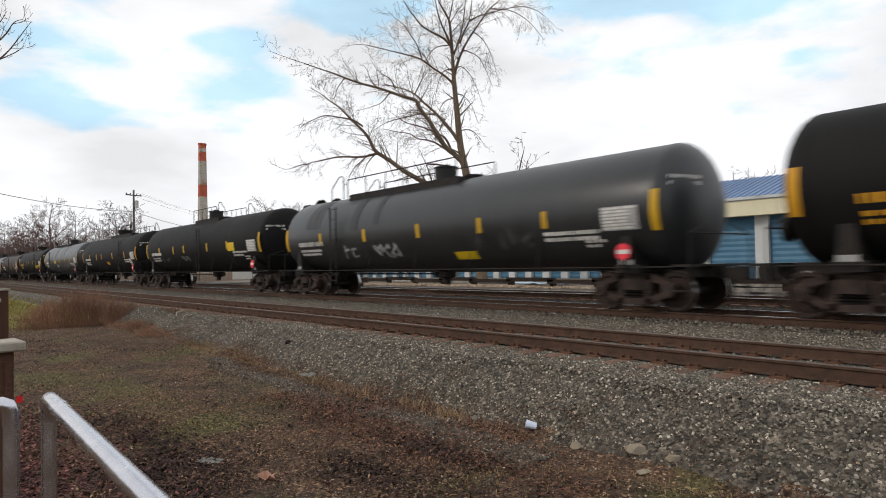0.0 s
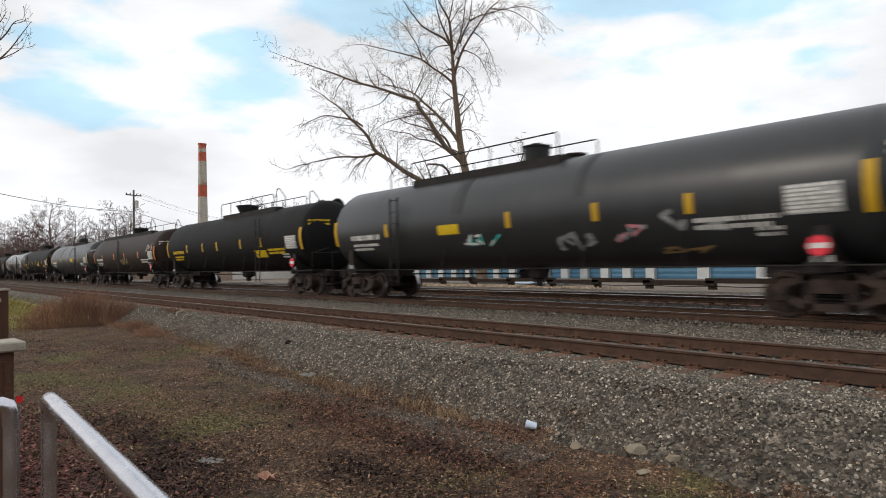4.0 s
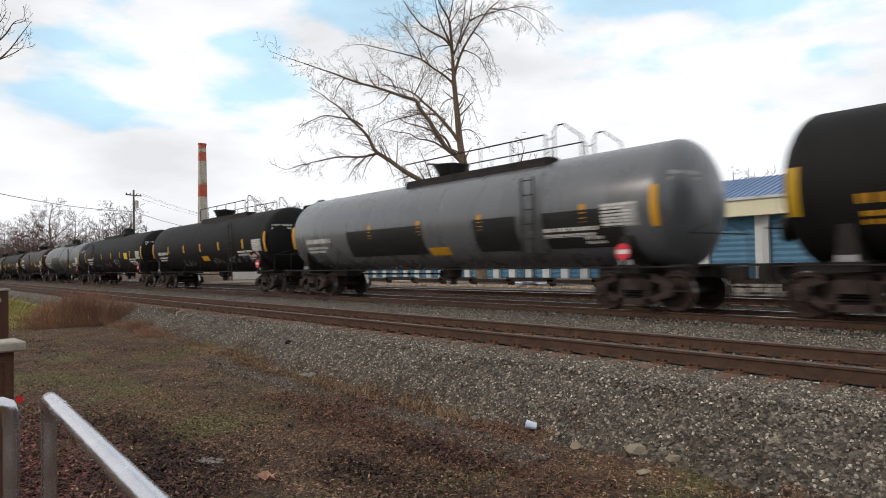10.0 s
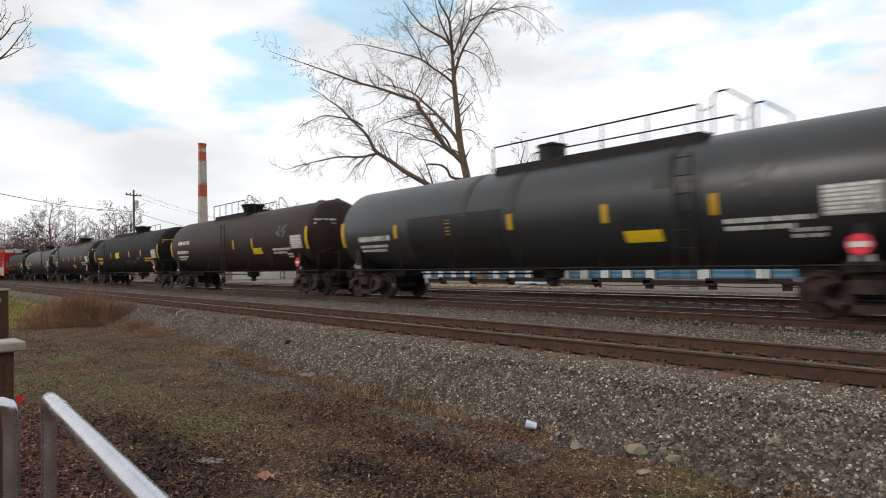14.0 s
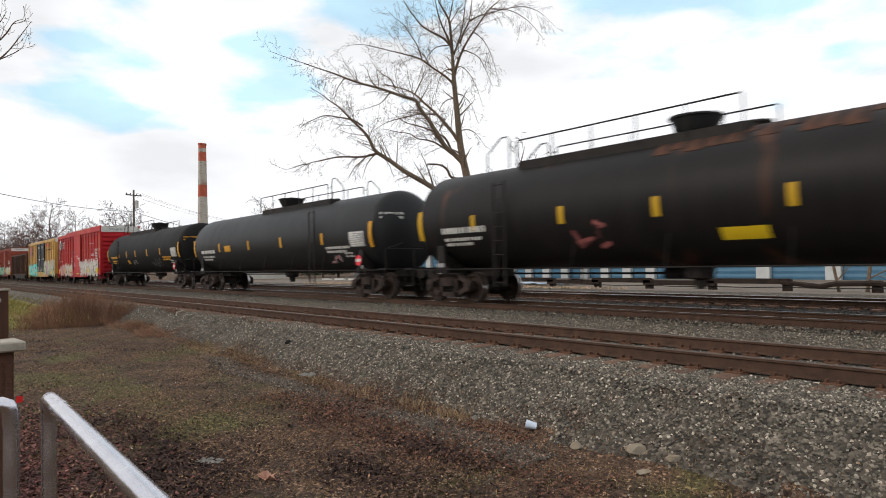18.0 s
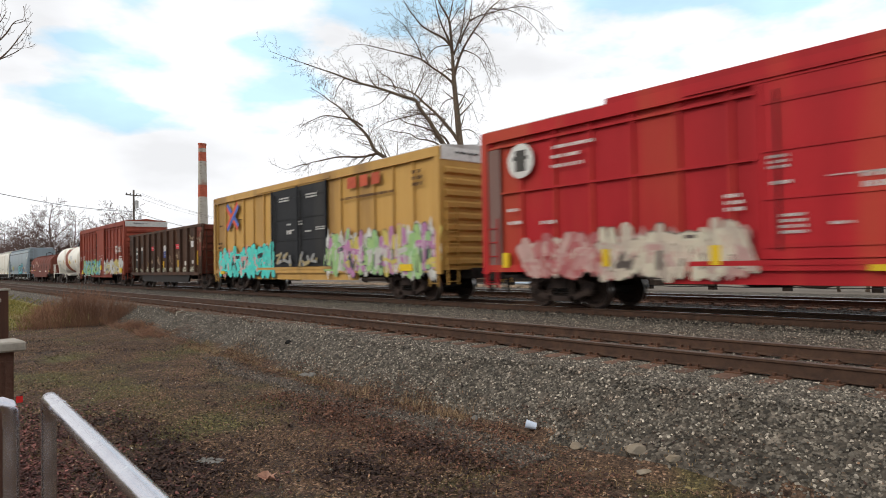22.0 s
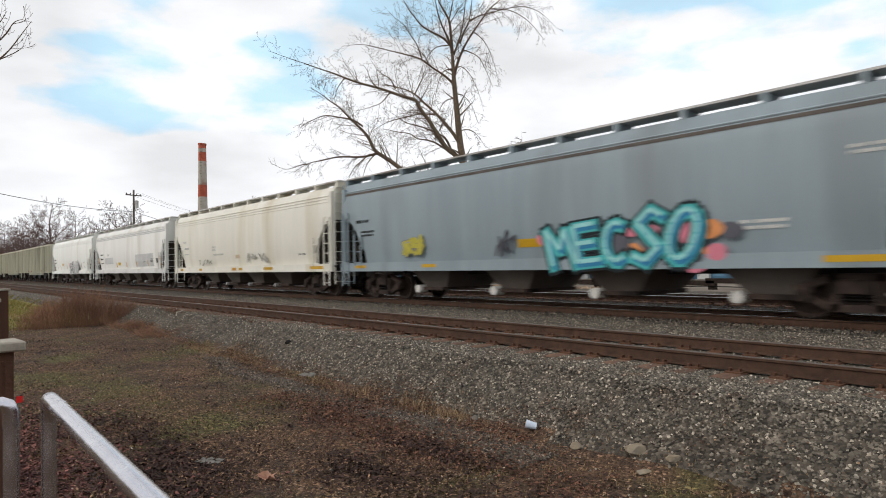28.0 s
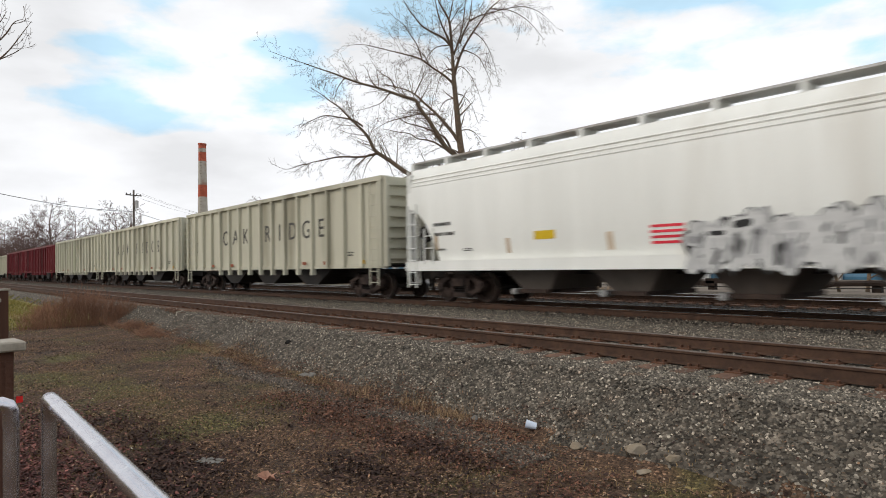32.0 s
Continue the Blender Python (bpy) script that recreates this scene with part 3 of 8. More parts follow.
def bars_mesh(w, h, rows, mat, fill=0.55, ragged=0.0, seed=1):
    """Writing too small to read: rows of bars on the near face."""
    bm = bmesh.new()
    rng = random.Random(seed)
    for r in range(rows):
        z1 = h / 2 - r * h / rows
        z0 = z1 - h / rows * fill
        x = -w / 2
        end = w / 2 * (1 - ragged * rng.random())
        while x < end:
            tall = max(z1 - z0, w / 40)
            x1 = min(end, x + tall * rng.uniform(0.35, 0.8))
            bx(bm, x, x1, -0.006, 0.0, z0, z1)
            x = x1 + tall * (0.25 if rng.random() < 0.8 else 0.8)
    return mesh_of(bm, M[mat], "stencil")


def on_shell(w, h, a_mid, r, cut=None):
    """A patch w long and h high bent round the near side of a tank of radius r, its middle a_mid degrees above the side."""
    bm = bmesh.new()
    n = max(2, int(h / 0.09))
    g0, g1 = radians(a_mid) - h / r / 2, radians(a_mid) + h / r / 2
    rows = []
    for rr in (r + 0.001, r + 0.008):
        rows.append([[bm.verts.new((sx * w / 2, -rr * math.cos(g0 + (g1 - g0) * k / n), rr * math.sin(g0 + (g1 - g0) * k / n))) for sx in (-1, 1)] for k in range(n + 1)])
    o = rows[1]
    i = rows[0]
    for k in range(n):
        bm.faces.new((o[k][0], o[k][1], o[k + 1][1], o[k + 1][0]))
        for s in (0, 1):
            bm.faces.new((i[k][s], o[k][s], o[k + 1][s], i[k + 1][s]))
    for k in (0, n):
        bm.faces.new((i[k][0], i[k][1], o[k][1], o[k][0]))
    return bm


def shell_text(w, h, a_mid, r, rows, seed):
    """Rows of unreadable writing on a tank's near side."""
    bm = bmesh.new()
    rng = random.Random(seed)
    for k in range(rows):
        zc = h / 2 - (k + 0.4) * h / rows
        hh = h / rows * 0.6
        x = -w / 2
        end = w / 2 if k == 0 else w / 2 * rng.uniform(0.4, 1)
        while x < end - 0.05:
            x1 = min(end, x + rng.uniform(0.07, 0.16) * (2.2 if rows > 3 else 1.0))
            p = on_shell(x1 - x, hh, a_mid + math.degrees(zc / r), r)
            bmesh.ops.translate(p, verts=p.verts[:], vec=((x + x1) / 2, 0, 0))
            tmp = bpy.data.meshes.new("tmp")
            p.to_mesh(tmp)
            p.free()
            bm.from_mesh(tmp)
            bpy.data.meshes.remove(tmp)
            x = x1 + rng.uniform(0.03, 0.075) * (1.8 if rows == 1 and rng.random() < .25 else 1.0)
    return bm


def blob_tag(rng, w, h, seed_shape=0):
    """Outline of a rough paint mark."""
    n = 18
    return [(w / 2 * math.cos(2 * math.pi * k / n) * rng.uniform(.7, 1.08), h / 2 * math.sin(2 * math.pi * k / n) * rng.uniform(.6, 1.15)) for k in range(n)]


def scrawl(parent, x, z, w, h, mats, y, r=None, seed=0, letters=5, cloud=True, label="spray-painted graffiti"):
    """Graffiti of fat overlapping letters: a cloud behind, dark outlines, fills and shine, each layer proud of the last."""
    rng = random.Random(seed)
    bm = bmesh.new()

    def bend(px, pz, lift):
        if r is None:
            return (x + px, y - lift, z + pz)
        g = math.asin(max(-0.99, min(0.99, z / r))) + pz / r
        return (x + px, -(r + lift) * math.cos(g), (r + lift) * math.sin(g))

    def poly(pts, lift, mi):
        c = bm.verts.new(bend(sum(p[0] for p in pts) / len(pts), sum(p[1] for p in pts) / len(pts), lift))
        vs = [bm.verts.new(bend(px, pz, lift)) for px, pz in pts]
        for a in range(len(vs)):
            bm.faces.new((c, vs[a], vs[(a + 1) % len(vs)])).material_index = mi

    def stroke(p, q, t, lift, mi):
        d = Vector((q[0] - p[0], q[1] - p[1]))
        d = d.normalized() if d.length > 1e-6 else Vector((1, 0))
        nn = Vector((-d.y, d.x))
        pts = []
        for k in range(7):
            g = -math.pi / 2 + math.pi * k / 6
            pts.append((q[0] + t * (d.x * math.cos(g) + nn.x * math.sin(g)), q[1] + t * (d.y * math.cos(g) + nn.y * math.sin(g))))
        for k in range(7):
            g = math.pi / 2 + math.pi * k / 6
            pts.append((p[0] + t * (d.x * math.cos(g) + nn.x * math.sin(g)), p[1] + t * (d.y * math.cos(g) + nn.y * math.sin(g))))
        poly(pts, lift, mi)

    letters = int(letters * 1.4) if cloud else letters
    lw = w / letters
    if cloud:
        for k in range(letters * 2):
            cx = -w / 2 + (k + 0.5) * w / (letters * 2)
            pts = blob_tag(rng, lw * 1.2, h * rng.uniform(0.7, 1.15))
            poly([(cx + a, b) for a, b in pts], 0.003 + 0.0002 * k, 1 if k % 3 else len(mats) - 1)
    fills = max(1, len(mats) - 3)
    for k in range(letters):
        cx = -w / 2 + (k + 0.5) * lw
        rj = random.Random(seed * 77 + k)
        up = 0.00012 * k
        if not cloud:
            # a thin tag: one looping line through the cell
            turn = [(cx + rj.uniform(-.55, .55) * lw, rj.uniform(-.45, .45) * h) for _ in range(5)]
            for si, (a, b) in enumerate(zip(turn, turn[1:])):
                stroke(a, b, min(lw * .1, h * .09) * rj.uniform(.7, 1.3), 0.007 + up + 0.0003 * si, 2 + (si + k) % max(1, len(mats) - 2))
            continue
        # a tangle of thick leaning strokes: dark edge, fill, a second tone, dark chinks and shine
        mi, other = 2 + k % fills, 2 + (k + 1) % fills
        t = min(lw * .24, h * .13) * rj.uniform(.8, 1.2)
        form = []
        for si in range(4):
            px, lean = cx + rj.uniform(-.62, .62) * lw, rj.choice((-.3, -.1, .05, .12, .35)) * lw
            za, zb = rj.uniform(-.48, -.2) * h, rj.uniform(.05, .5) * h
            form.append(((px - lean, za), (px + lean, zb)))
        zc = rj.uniform(-.3, .3) * h
        form.append(((cx - lw * .6, zc), (cx + lw * .6, zc + rj.uniform(-.12, .12) * h)))
        for si, (p, q) in enumerate(form):
            stroke(p, q, t * 1.25, 0.007 + up + 0.0002 * si, 0 if rj.random() < .6 else other)
            stroke(p, q, t, 0.0105 + up + 0.0002 * si, mi if si % 2 else other)
            e = Vector(p).lerp(Vector(q), rj.uniform(.0, .3))
            f = Vector(p).lerp(Vector(q), rj.uniform(.4, .7))
            stroke((e.x, e.y), (f.x, f.y), t * rj.uniform(.3, .75), 0.0135 + up + 0.0002 * si, rj.choice((mi, other, 1, 0)))
            if si < 3:
                stroke((f.x - t * .4, f.y), (f.x + rj.uniform(-.1, .1) * lw, f.y + rj.uniform(.05, .18) * h), t * .16, 0.0165 + up + 0.0002 * si, len(mats) - 1)
    me = bpy.data.meshes.new("graffiti")
    bm.to_mesh(me)
    bm.free()
    for q in mats:
        me.materials.append(paint(q))
    return tagged(part("graffiti", me, None, parent, label), kind="stuff")


PAINTS = {}


def paint(c):
    if c not in PAINTS:
        k = tuple(v * 0.82 for v in c)
        PAINTS[c] = surf("spray_paint", c, k, 3.0, 0.6, c3=tuple(v * 0.6 for v in c), amount=0.62)
    return PAINTS[c]


WHITE, BLACK, PINK, TEAL, GREEN, YEL, BLUE, ORANGE, PURPLE, GREY, CREAM = (0.66, 0.66, 0.62), (0.02, 0.02, 0.022), (0.6, 0.22, 0.25), (0.07, 0.6, 0.52), (0.2, 0.42, 0.09), (0.65, 0.5, 0.05), (0.08, 0.25, 0.5), (0.65, 0.2, 0.06), (0.3, 0.13, 0.3), (0.33, 0.33, 0.33), (0.6, 0.55, 0.42)

TR, TZ = 1.50, 2.5          # radius of a tank and height of its middle


def shell_mesh(length, r, mat, key=None):
    h = length / 2
    dep = 0.62
    left = [(-h + dep * (1 - math.cos(math.pi / 2 * k / 10)), r * math.sin(math.pi / 2 * k / 10)) for k in range(11)]
    seams = [float(v) for v in np.linspace(-h + dep, h - dep, 8)]
    prof = left + [(v, r) for v in seams[1:-1]] + [(-v, q) for v, q in left[::-1]]
    bm = lathe(bmesh.new(), prof, "x", 56)
    return mesh_of(bm, M[mat], "tank_shell", True)


SHELLS = {}


def weld_seams(tank, length, r, mat):
    """Weld beads round the shell, barely proud of the plate."""
    ring = mesh_of(lathe(bmesh.new(), [(-.02, r - .002), (-.01, r + .003), (.01, r + .003), (.02, r - .002)], "x", 56), M[mat], "weld_seam", True)
    for v in np.linspace(-length / 2 + .62, length / 2 - .62, 8):
        part("weld_seam", ring, None, tank, at=pose(float(v), 0, 0))



def dome_mesh():
    bm = bmesh.new()
    lathe(bm, [(-0.2, 0.36), (0.08, 0.36), (0.1, 0.42), (0.16, 0.46), (0.36, 0.55), (0.44, 0.57), (0.445, 0.62), (0.49, 0.62), (0.5, 0.57), (0.53, 0.0)], "z", 24)
    return mesh_of(bm, M["patch_black"], "fittings_housing", True)


DOME = dome_mesh()
BARREL = mesh_of(lathe(bmesh.new(), [(-.2, .36), (.06, .36), (.07, .42), (.1, .42), (.12, .38), (.5, .39), (.51, .43), (.55, .43), (.56, .38), (.6, 0)], "z", 24), M["patch_black"], "fittings_housing", True)


def tank_car(pitch, skin, label_a=-35, label_size=(.95, .3), mark="white_mark", bar="yellow", ladder_x=-4.9, deck=(-1.6, 3.6), label_x=2.4, refl=(-6.2, -3.6, -1.0, 1.6, 4.2), extra=None, name_label="", seed=0, dome_x=0.0, low=0.0, hoop_end=None, barrel=False, hoop=True):
    L = pitch - 1.85
    car = thing("tank_car", name_label, "tank car", "freight train")
    key = (round(L, 2), skin)
    if key not in SHELLS:
        SHELLS[key] = shell_mesh(L, TR, skin)
    tank = part("tank_shell", SHELLS[key], None, car, at=pose(0, 0, TZ - low))
    weld_seams(tank, L, TR, skin)
    rng = random.Random(seed)
    half = L / 2
    tx = half - 1.35
    for s in (-1, 1):
        truck(car, s * tx)
        bm = bmesh.new()
        bx(bm, min(s * (tx - 1.5), s * (half + 0.2)), max(s * (tx - 1.5), s * (half + 0.2)), -0.36, 0.36, 0.78, 1.06)
        bx(bm, s * tx - 0.3, s * tx + 0.3, -1.35, 1.35, 0.9, 1.1)
        for q in (-1, 1):
            extrude_yz(bm, [(q * 0.35, 1.06), (q * 1.2, 1.06), (q * 1.24, 1.5), (q * 1.0, 1.36), (q * 0.7, 1.18)], s * tx - 0.16, s * tx + 0.16)
        part("draft_sill", bm, M["steel_dark"], car)
        leg = extrude_xz(bmesh.new(), [(s * tx - .2, 1.0), (s * tx + .2, 1.0), (s * tx + .13, 1.75), (s * tx - .13, 1.75)], -1.36, -1.2)
        leg = part("bolster_leg", leg, M["steel_dark"], car)
        part("plate", boxm(s * tx - .17, s * tx + .17, -1.375, -1.362, 1.08, 1.2), M["grey_mark"], leg, "small white stencilled plate")
        bm = bmesh.new()
        xe = s * (half + 0.12)
        bx(bm, xe - .32, xe + .14, -1.42, 1.42, 1.02, 1.07)
        for q in (-1, 1):
            tube(bm, [(xe + .1, q * 1.35, 1.07), (xe + .1, q * 1.35, 1.75), (xe + .1, q * 0.6, 1.95)], 0.018, 6)
            tube(bm, [(xe - .3, q * 1.4, 0.5), (xe + .1, q * 1.4, 0.5)], 0.02, 6)
            for xx in (xe - .3, xe + .1):
                tube(bm, [(xx, q * 1.4, 0.5), (xx, q * 1.4, 1.05)], 0.018, 6)
        tube(bm, [(xe + .1, -1.35, 1.75), (xe + .1, 1.35, 1.75)], 0.018, 6)
        part("end_platform", bm, M["steel_dark"], car)
    lathe_bm = lathe(bmesh.new(), [(0, 0.0), (0, 0.26), (0.06, 0.28), (0.1, 0.28), (0.1, 0.04)], "x", 18)
    part("brake_wheel", lathe_bm, M["steel_dark"], car, at=pose(-half + 0.05, -0.7, 1.75))
    ends(car, half + 0.42)
    for q in (-1, 1):
        bm = bmesh.new()
        tube(bm, [(-tx - 1.2, q * 1.46, 1.02), (tx + 1.2, q * 1.46, 1.02)], 0.018, 6)
        for k in range(7):
            xx = -tx + k * 2 * tx / 6
            tube(bm, [(xx, q * 1.46, 1.02), (xx, q * 1.3, 1.75)], 0.012, 5)
        part("grab_rail", bm, M["steel_dark"], car)
    part("bottom_outlet", lathe(bmesh.new(), [(0.5, 0), (0.5, 0.12), (0.7, 0.14), (0.75, 0.3), (1.05, 0.34), (1.05, 0)], "z", 16), M["steel_dark"], car)
    bm = bmesh.new()
    tube(bm, [(-tx + .4, 0.5, 0.85), (-1.2, 0.5, 0.85)], 0.03, 6)
    lathe(bm, [(-1.2, 0), (-1.2, .14), (-.6, .14), (-.6, 0)], "x", 12, (0, 0.5, 0.85))
    part("brake_rigging", bm, M["steel_dark"], car)
    # top walkway with rails
    zt = TZ + TR - low
    d0, d1 = deck
    for q in (-1, 1):
        bm = bmesh.new()
        bx(bm, d0, d1, q * 0.55 - .22, q * 0.55 + .22, zt - 0.02, zt + 0.02)
        for k in range(5):
            xx = d0 + (d1 - d0) * k / 4
            bx(bm, xx - .03, xx + .03, q * 0.55 - .22, q * 0.55 + .22, zt - 0.22, zt - 0.02)
        bx(bm, d0, d1, min(q * .75, q * .77), max(q * .75, q * .77), zt - .26, zt + .02)
        part("walkway", bm, M["steel_dark"], car)
    # long rails, and a raised hoop where the ladder comes up
    hoop_at = hoop_end if hoop_end is not None else d1 if abs(ladder_x - d1) < abs(ladder_x - d0) else d0
    way = 1 if hoop_at > 0 else -1
    for q in (-0.85, 0.85):
        bm = bmesh.new()
        tube(bm, [(d0, q, zt - .12), (d0, q, zt + .56), (d0 + .06, q, zt + .6), (d1 - .06, q, zt + .6), (d1, q, zt + .56), (d1, q, zt - .12)], 0.021, 6)
        for k in range(1, 5):
            xx = d0 + (d1 - d0) * k / 5
            tube(bm, [(xx, q, zt - .12), (xx, q, zt + .6)], 0.017, 6)
        part("handrail", bm, M["steel_dark"], car)
        if not hoop:
            continue
        x0, x1 = hoop_at + way * .3, hoop_at + way * 1.2
        bm = tube(bmesh.new(), [(x0, q, zt - .12), (x0, q, zt + .66), (x0 + way * .1, q, zt + .78), (x0 + way * .32, q, zt + .78), (x1 - way * .08, q, zt + .42), (x1, q, zt + .34), (x1, q, zt - .14)], .021, 6)
        part("ladder_hoop", bm, M["steel_dark"], car)
        part("chain", tube(bmesh.new(), [(hoop_at, q, zt + .5), (hoop_at + way * .15, q, zt + .42), (x0, q, zt + .52)], .012, 5), M["steel_dark"], car)
    dome = part("fittings_housing", BARREL if barrel else DOME, None, car, at=pose(dome_x, 0, zt - 0.02))
    part("lid", lathe(bmesh.new(), [(0, 0.0), (0, 0.16), (0.03, 0.16), (0.05, 0)], "z", 14), M["steel_dark"], dome, at=pose(0, 0, 0.6 if barrel else 0.53))
    part("manway", lathe(bmesh.new(), [(-.1, .26), (.08, .26), (.08, .31), (.13, .31), (.15, 0)], "z", 18), M["steel_dark"], car, at=pose(dome_x + 1.4, 0, zt - .02))
    for q in (-1, 1):
        lad = ladder(car, ladder_x, q * (TR + 0.1), 0.55, 3.4, turn=0 if q < 0 else 180)
    # markings on the shell
    def marks(name, bm, mat, x, label=""):
        tagged(part(name, bm, M[mat], tank, label, at=pose(x, 0, 0)), kind="stuff")

    xb = half - 0.52
    for s in (-1, 1):
        part("end_bar", on_shell(0.2, 0.92, -5, TR), M[bar], tank, at=pose(s * xb, 0, 0))
    for x in refl:
        part("reflector", on_shell(0.17, 0.44, -6, TR), M[bar], tank, at=pose(x, 0, 0))
    if label_x is not None:
        part("caution_label", on_shell(*label_size, label_a, TR), M["label_yellow" if bar == "yellow" else "amber"], tank, "yellow caution label", at=pose(label_x, 0, 0))
    marks("lettering", shell_text(1.9, 0.29, -14, TR, 1, seed + 1), mark, -xb + 2.0)
    marks("stencil", shell_text(1.6, 0.32, -27, TR, 2, seed + 2), mark, -xb + 1.9)
    part("data_panel", on_shell(0.98, 0.56, -10, TR), M["grey_mark"], tank, "striped white data panel", at=pose(xb - .92, 0, 0))
    marks("fine_print", shell_text(0.94, 0.54, -10, TR + 0.008, 7, seed + 3), "white_mark", xb - .92)
    marks("stencil", shell_text(1.7, 0.32, -24, TR, 2, seed + 4), mark, xb - 2.4)
    marks("stencil", shell_text(0.6, 0.26, -33, TR, 2, seed + 5), "white_mark", xb - 1.7)
    pl = part("placard", lathe(bmesh.new(), [(0, 0), (0, 0.2), (-0.012, 0.2), (-0.012, 0)], "y", 8), M["red_mark"], car, "red and white octagonal placard", at=pose(xb - .85, -1.44, 1.38))
    part("placard_band", boxm(-0.16, 0.16, -0.02, -0.012, -0.05, 0.05), M["white_mark"], pl)
    part("placard_holder", boxm(-0.05, 0.05, 0.0, 0.1, -0.45, 0.1), M["steel_dark"], pl)
    for s, q in ((1, 0),):
        part("head_stencil", bars_mesh(0.9, 0.3, 2, mark, seed=seed), None, tank, at=pose(half - 0.165, -0.8, 0.5, 0, 0, 72))
    if extra:
        extra(car, tank)
    return car, half


def side_ribs(x0, x1, n, z0, z1, y, depth=0.07, w=0.11, skip=()):
    bm = bmesh.new()
    for k in range(n):
        x = x0 + (x1 - x0) * k / (n - 1)
        if any(a < x < b for a, b in skip):
            continue
        extr = [(x - w / 2, y), (x - w * .35, y - depth), (x + w * .35, y - depth), (x + w / 2, y)]
        a = [bm.verts.new((px, py, z0)) for px, py in extr]
        b = [bm.verts.new((px, py, z1)) for px, py in extr]
        for i in range(4):
            bm.faces.new((a[i], a[(i + 1) % 4], b[(i + 1) % 4], b[i]))
        bm.faces.new(a)
        bm.faces.new(b[::-1])
    return bm


def box_car(length, skin, top, door, doors, label, mark, marks, ribs, rail_split, extra=None, sill_z=0.78, under="steel_dark"):
    """doors: list of (x0, x1, material); door: height of the door's lower edge."""
    car = thing("box_car", label, "box car", "freight train")
    h, w = length / 2, 1.48
    S = M[skin]
    part("car_body", bx(bmesh.new(), -h + .06, h - .06, -w + .06, w - .06, 1.05, top - .2), S, car)
    dspan = [(min(d[0] for d in doors) - .1, max(d[1] for d in doors) + .1)]
    for q in (-1, 1):
        bm = bmesh.new()
        bx(bm, -h, h, q * w - .07, q * w + .01, top - .42, top - .12)
        bx(bm, -h, h, q * w - .07, q * w + .01, sill_z + .15, 1.12)
        for s in (-1, 1):
            bx(bm, min(s * h, s * (h - .22)), max(s * h, s * (h - .22)), q * w - .09, q * w + .02, sill_z + .1, top - .15)
        part("side_sill", bm, S, car)
        rib = mesh_of(side_ribs(0, 0.001, 2, 1.1, top - .4, -w + .055, skip=[(.0005, 1)]), S, "side_post")
        for k in range(ribs):
            x = -h + .3 + (2 * h - .6) * k / (ribs - 1)
            if not dspan[0][0] < x < dspan[0][1]:
                part("side_post", rib, None, car, at=pose(x, 0, 0, 0, 0, 0 if q < 0 else 180))
        for zz in rail_split:
            pieces("belt_rail", [(-h + .25, dspan[0][0], q * w - .03, q * w + .035, zz - .03, zz + .03), (dspan[0][1], h - .25, q * w - .03, q * w + .035, zz - .03, zz + .03)], S, car)
        for x0, x1, dm in doors:
            if q > 0:
                x0, x1 = -x1, -x0
            bm = bmesh.new()
            bx(bm, x0, x1, q * (w + .02) - .03, q * (w + .02) + .03, door, top - .38)
            d = part("sliding_door", bm, M[dm], car)
            zs = [door + .25 + k * (top - door - .7) / 3.4 for k in range(4)]
            pieces("door_rib", [(x0 + .06, x1 - .06, q * (w + .055) - .02, q * (w + .055) + .02, zz - .04, zz + .04) for zz in zs], M[dm], d)
            pieces("door_stile", [(xx - .05, xx + .05, q * (w + .05) - .035, q * (w + .05) + .035, door, top - .38) for xx in (x0, x1)], M[dm], d)
            tube_bm = tube(bmesh.new(), [(x0 + .35, q * (w + .1), door + .15), (x0 + .35, q * (w + .1), top - .6)], 0.022, 6)
            part("lock_rod", tube_bm, M["steel_dark"], d)
        pieces("door_track", [(dspan[0][0] - 1.4, dspan[0][1] + .3, q * (w + .07) - .04, q * (w + .07) + .04, top - .36, top - .28),
                              (dspan[0][0] - 1.4, dspan[0][1] + .3, q * (w + .05) - .04, q * (w + .05) + .06, door - .12, door - .02)], S, car)
    # roof with cross seams
    bm = bmesh.new()
    extrude_yz(bm, [(-w, top - .14), (-w + .1, top - .05), (0, top + .03), (w - .1, top - .05), (w, top - .14), (w, top - .2), (-w, top - .2)], -h, h)
    n = int(length / 1.25)
    for k in range(n + 1):
        x = -h + .05 + (length - .1) * k / n
        extrude_yz(bm, [(-w + .02, top - .11), (0, top + .075), (w - .02, top - .11), (0, top)], x - .04, x + .04)
    part("roof", bm, M["roof_metal"] if skin != "box_brown" else S, car)
    # corrugated ends, their upper part painted white
    for s in (-1, 1):
        bm = bmesh.new()
        bx(bm, min(s * (h - .06), s * h), max(s * (h - .06), s * h), -w + .02, w - .02, 1.0, top - .15)
        for k in range(9):
            zz = 1.25 + k * (top - 2.1) / 8
            prof = [(zz - .13, 0), (zz - .06, .09), (zz + .06, .09), (zz + .13, 0)]
            a = [bm.verts.new((s * (h + d), -w + .12, z)) for z, d in prof]
            b = [bm.verts.new((s * (h + d), w - .12, z)) for z, d in prof]
            for i in range(3):
                bm.faces.new((a[i], a[i + 1], b[i + 1], b[i]))
            bm.faces.new(a)
            bm.faces.new(b)
        e = part("car_end", bm, S, car)
        part("white_band", boxm(min(s * h, s * (h + .03)), max(s * h, s * (h + .03)), -w, w, top - .52, top - .12), M["white_mark"], e, "white band across the top of the end")
        part("stencil", bars_mesh(1.0, .12, 1, "black_mark", seed=4), None, e, at=pose(s * (h + .036), -.4 * s, top - .3, 0, 0, 90 * s))
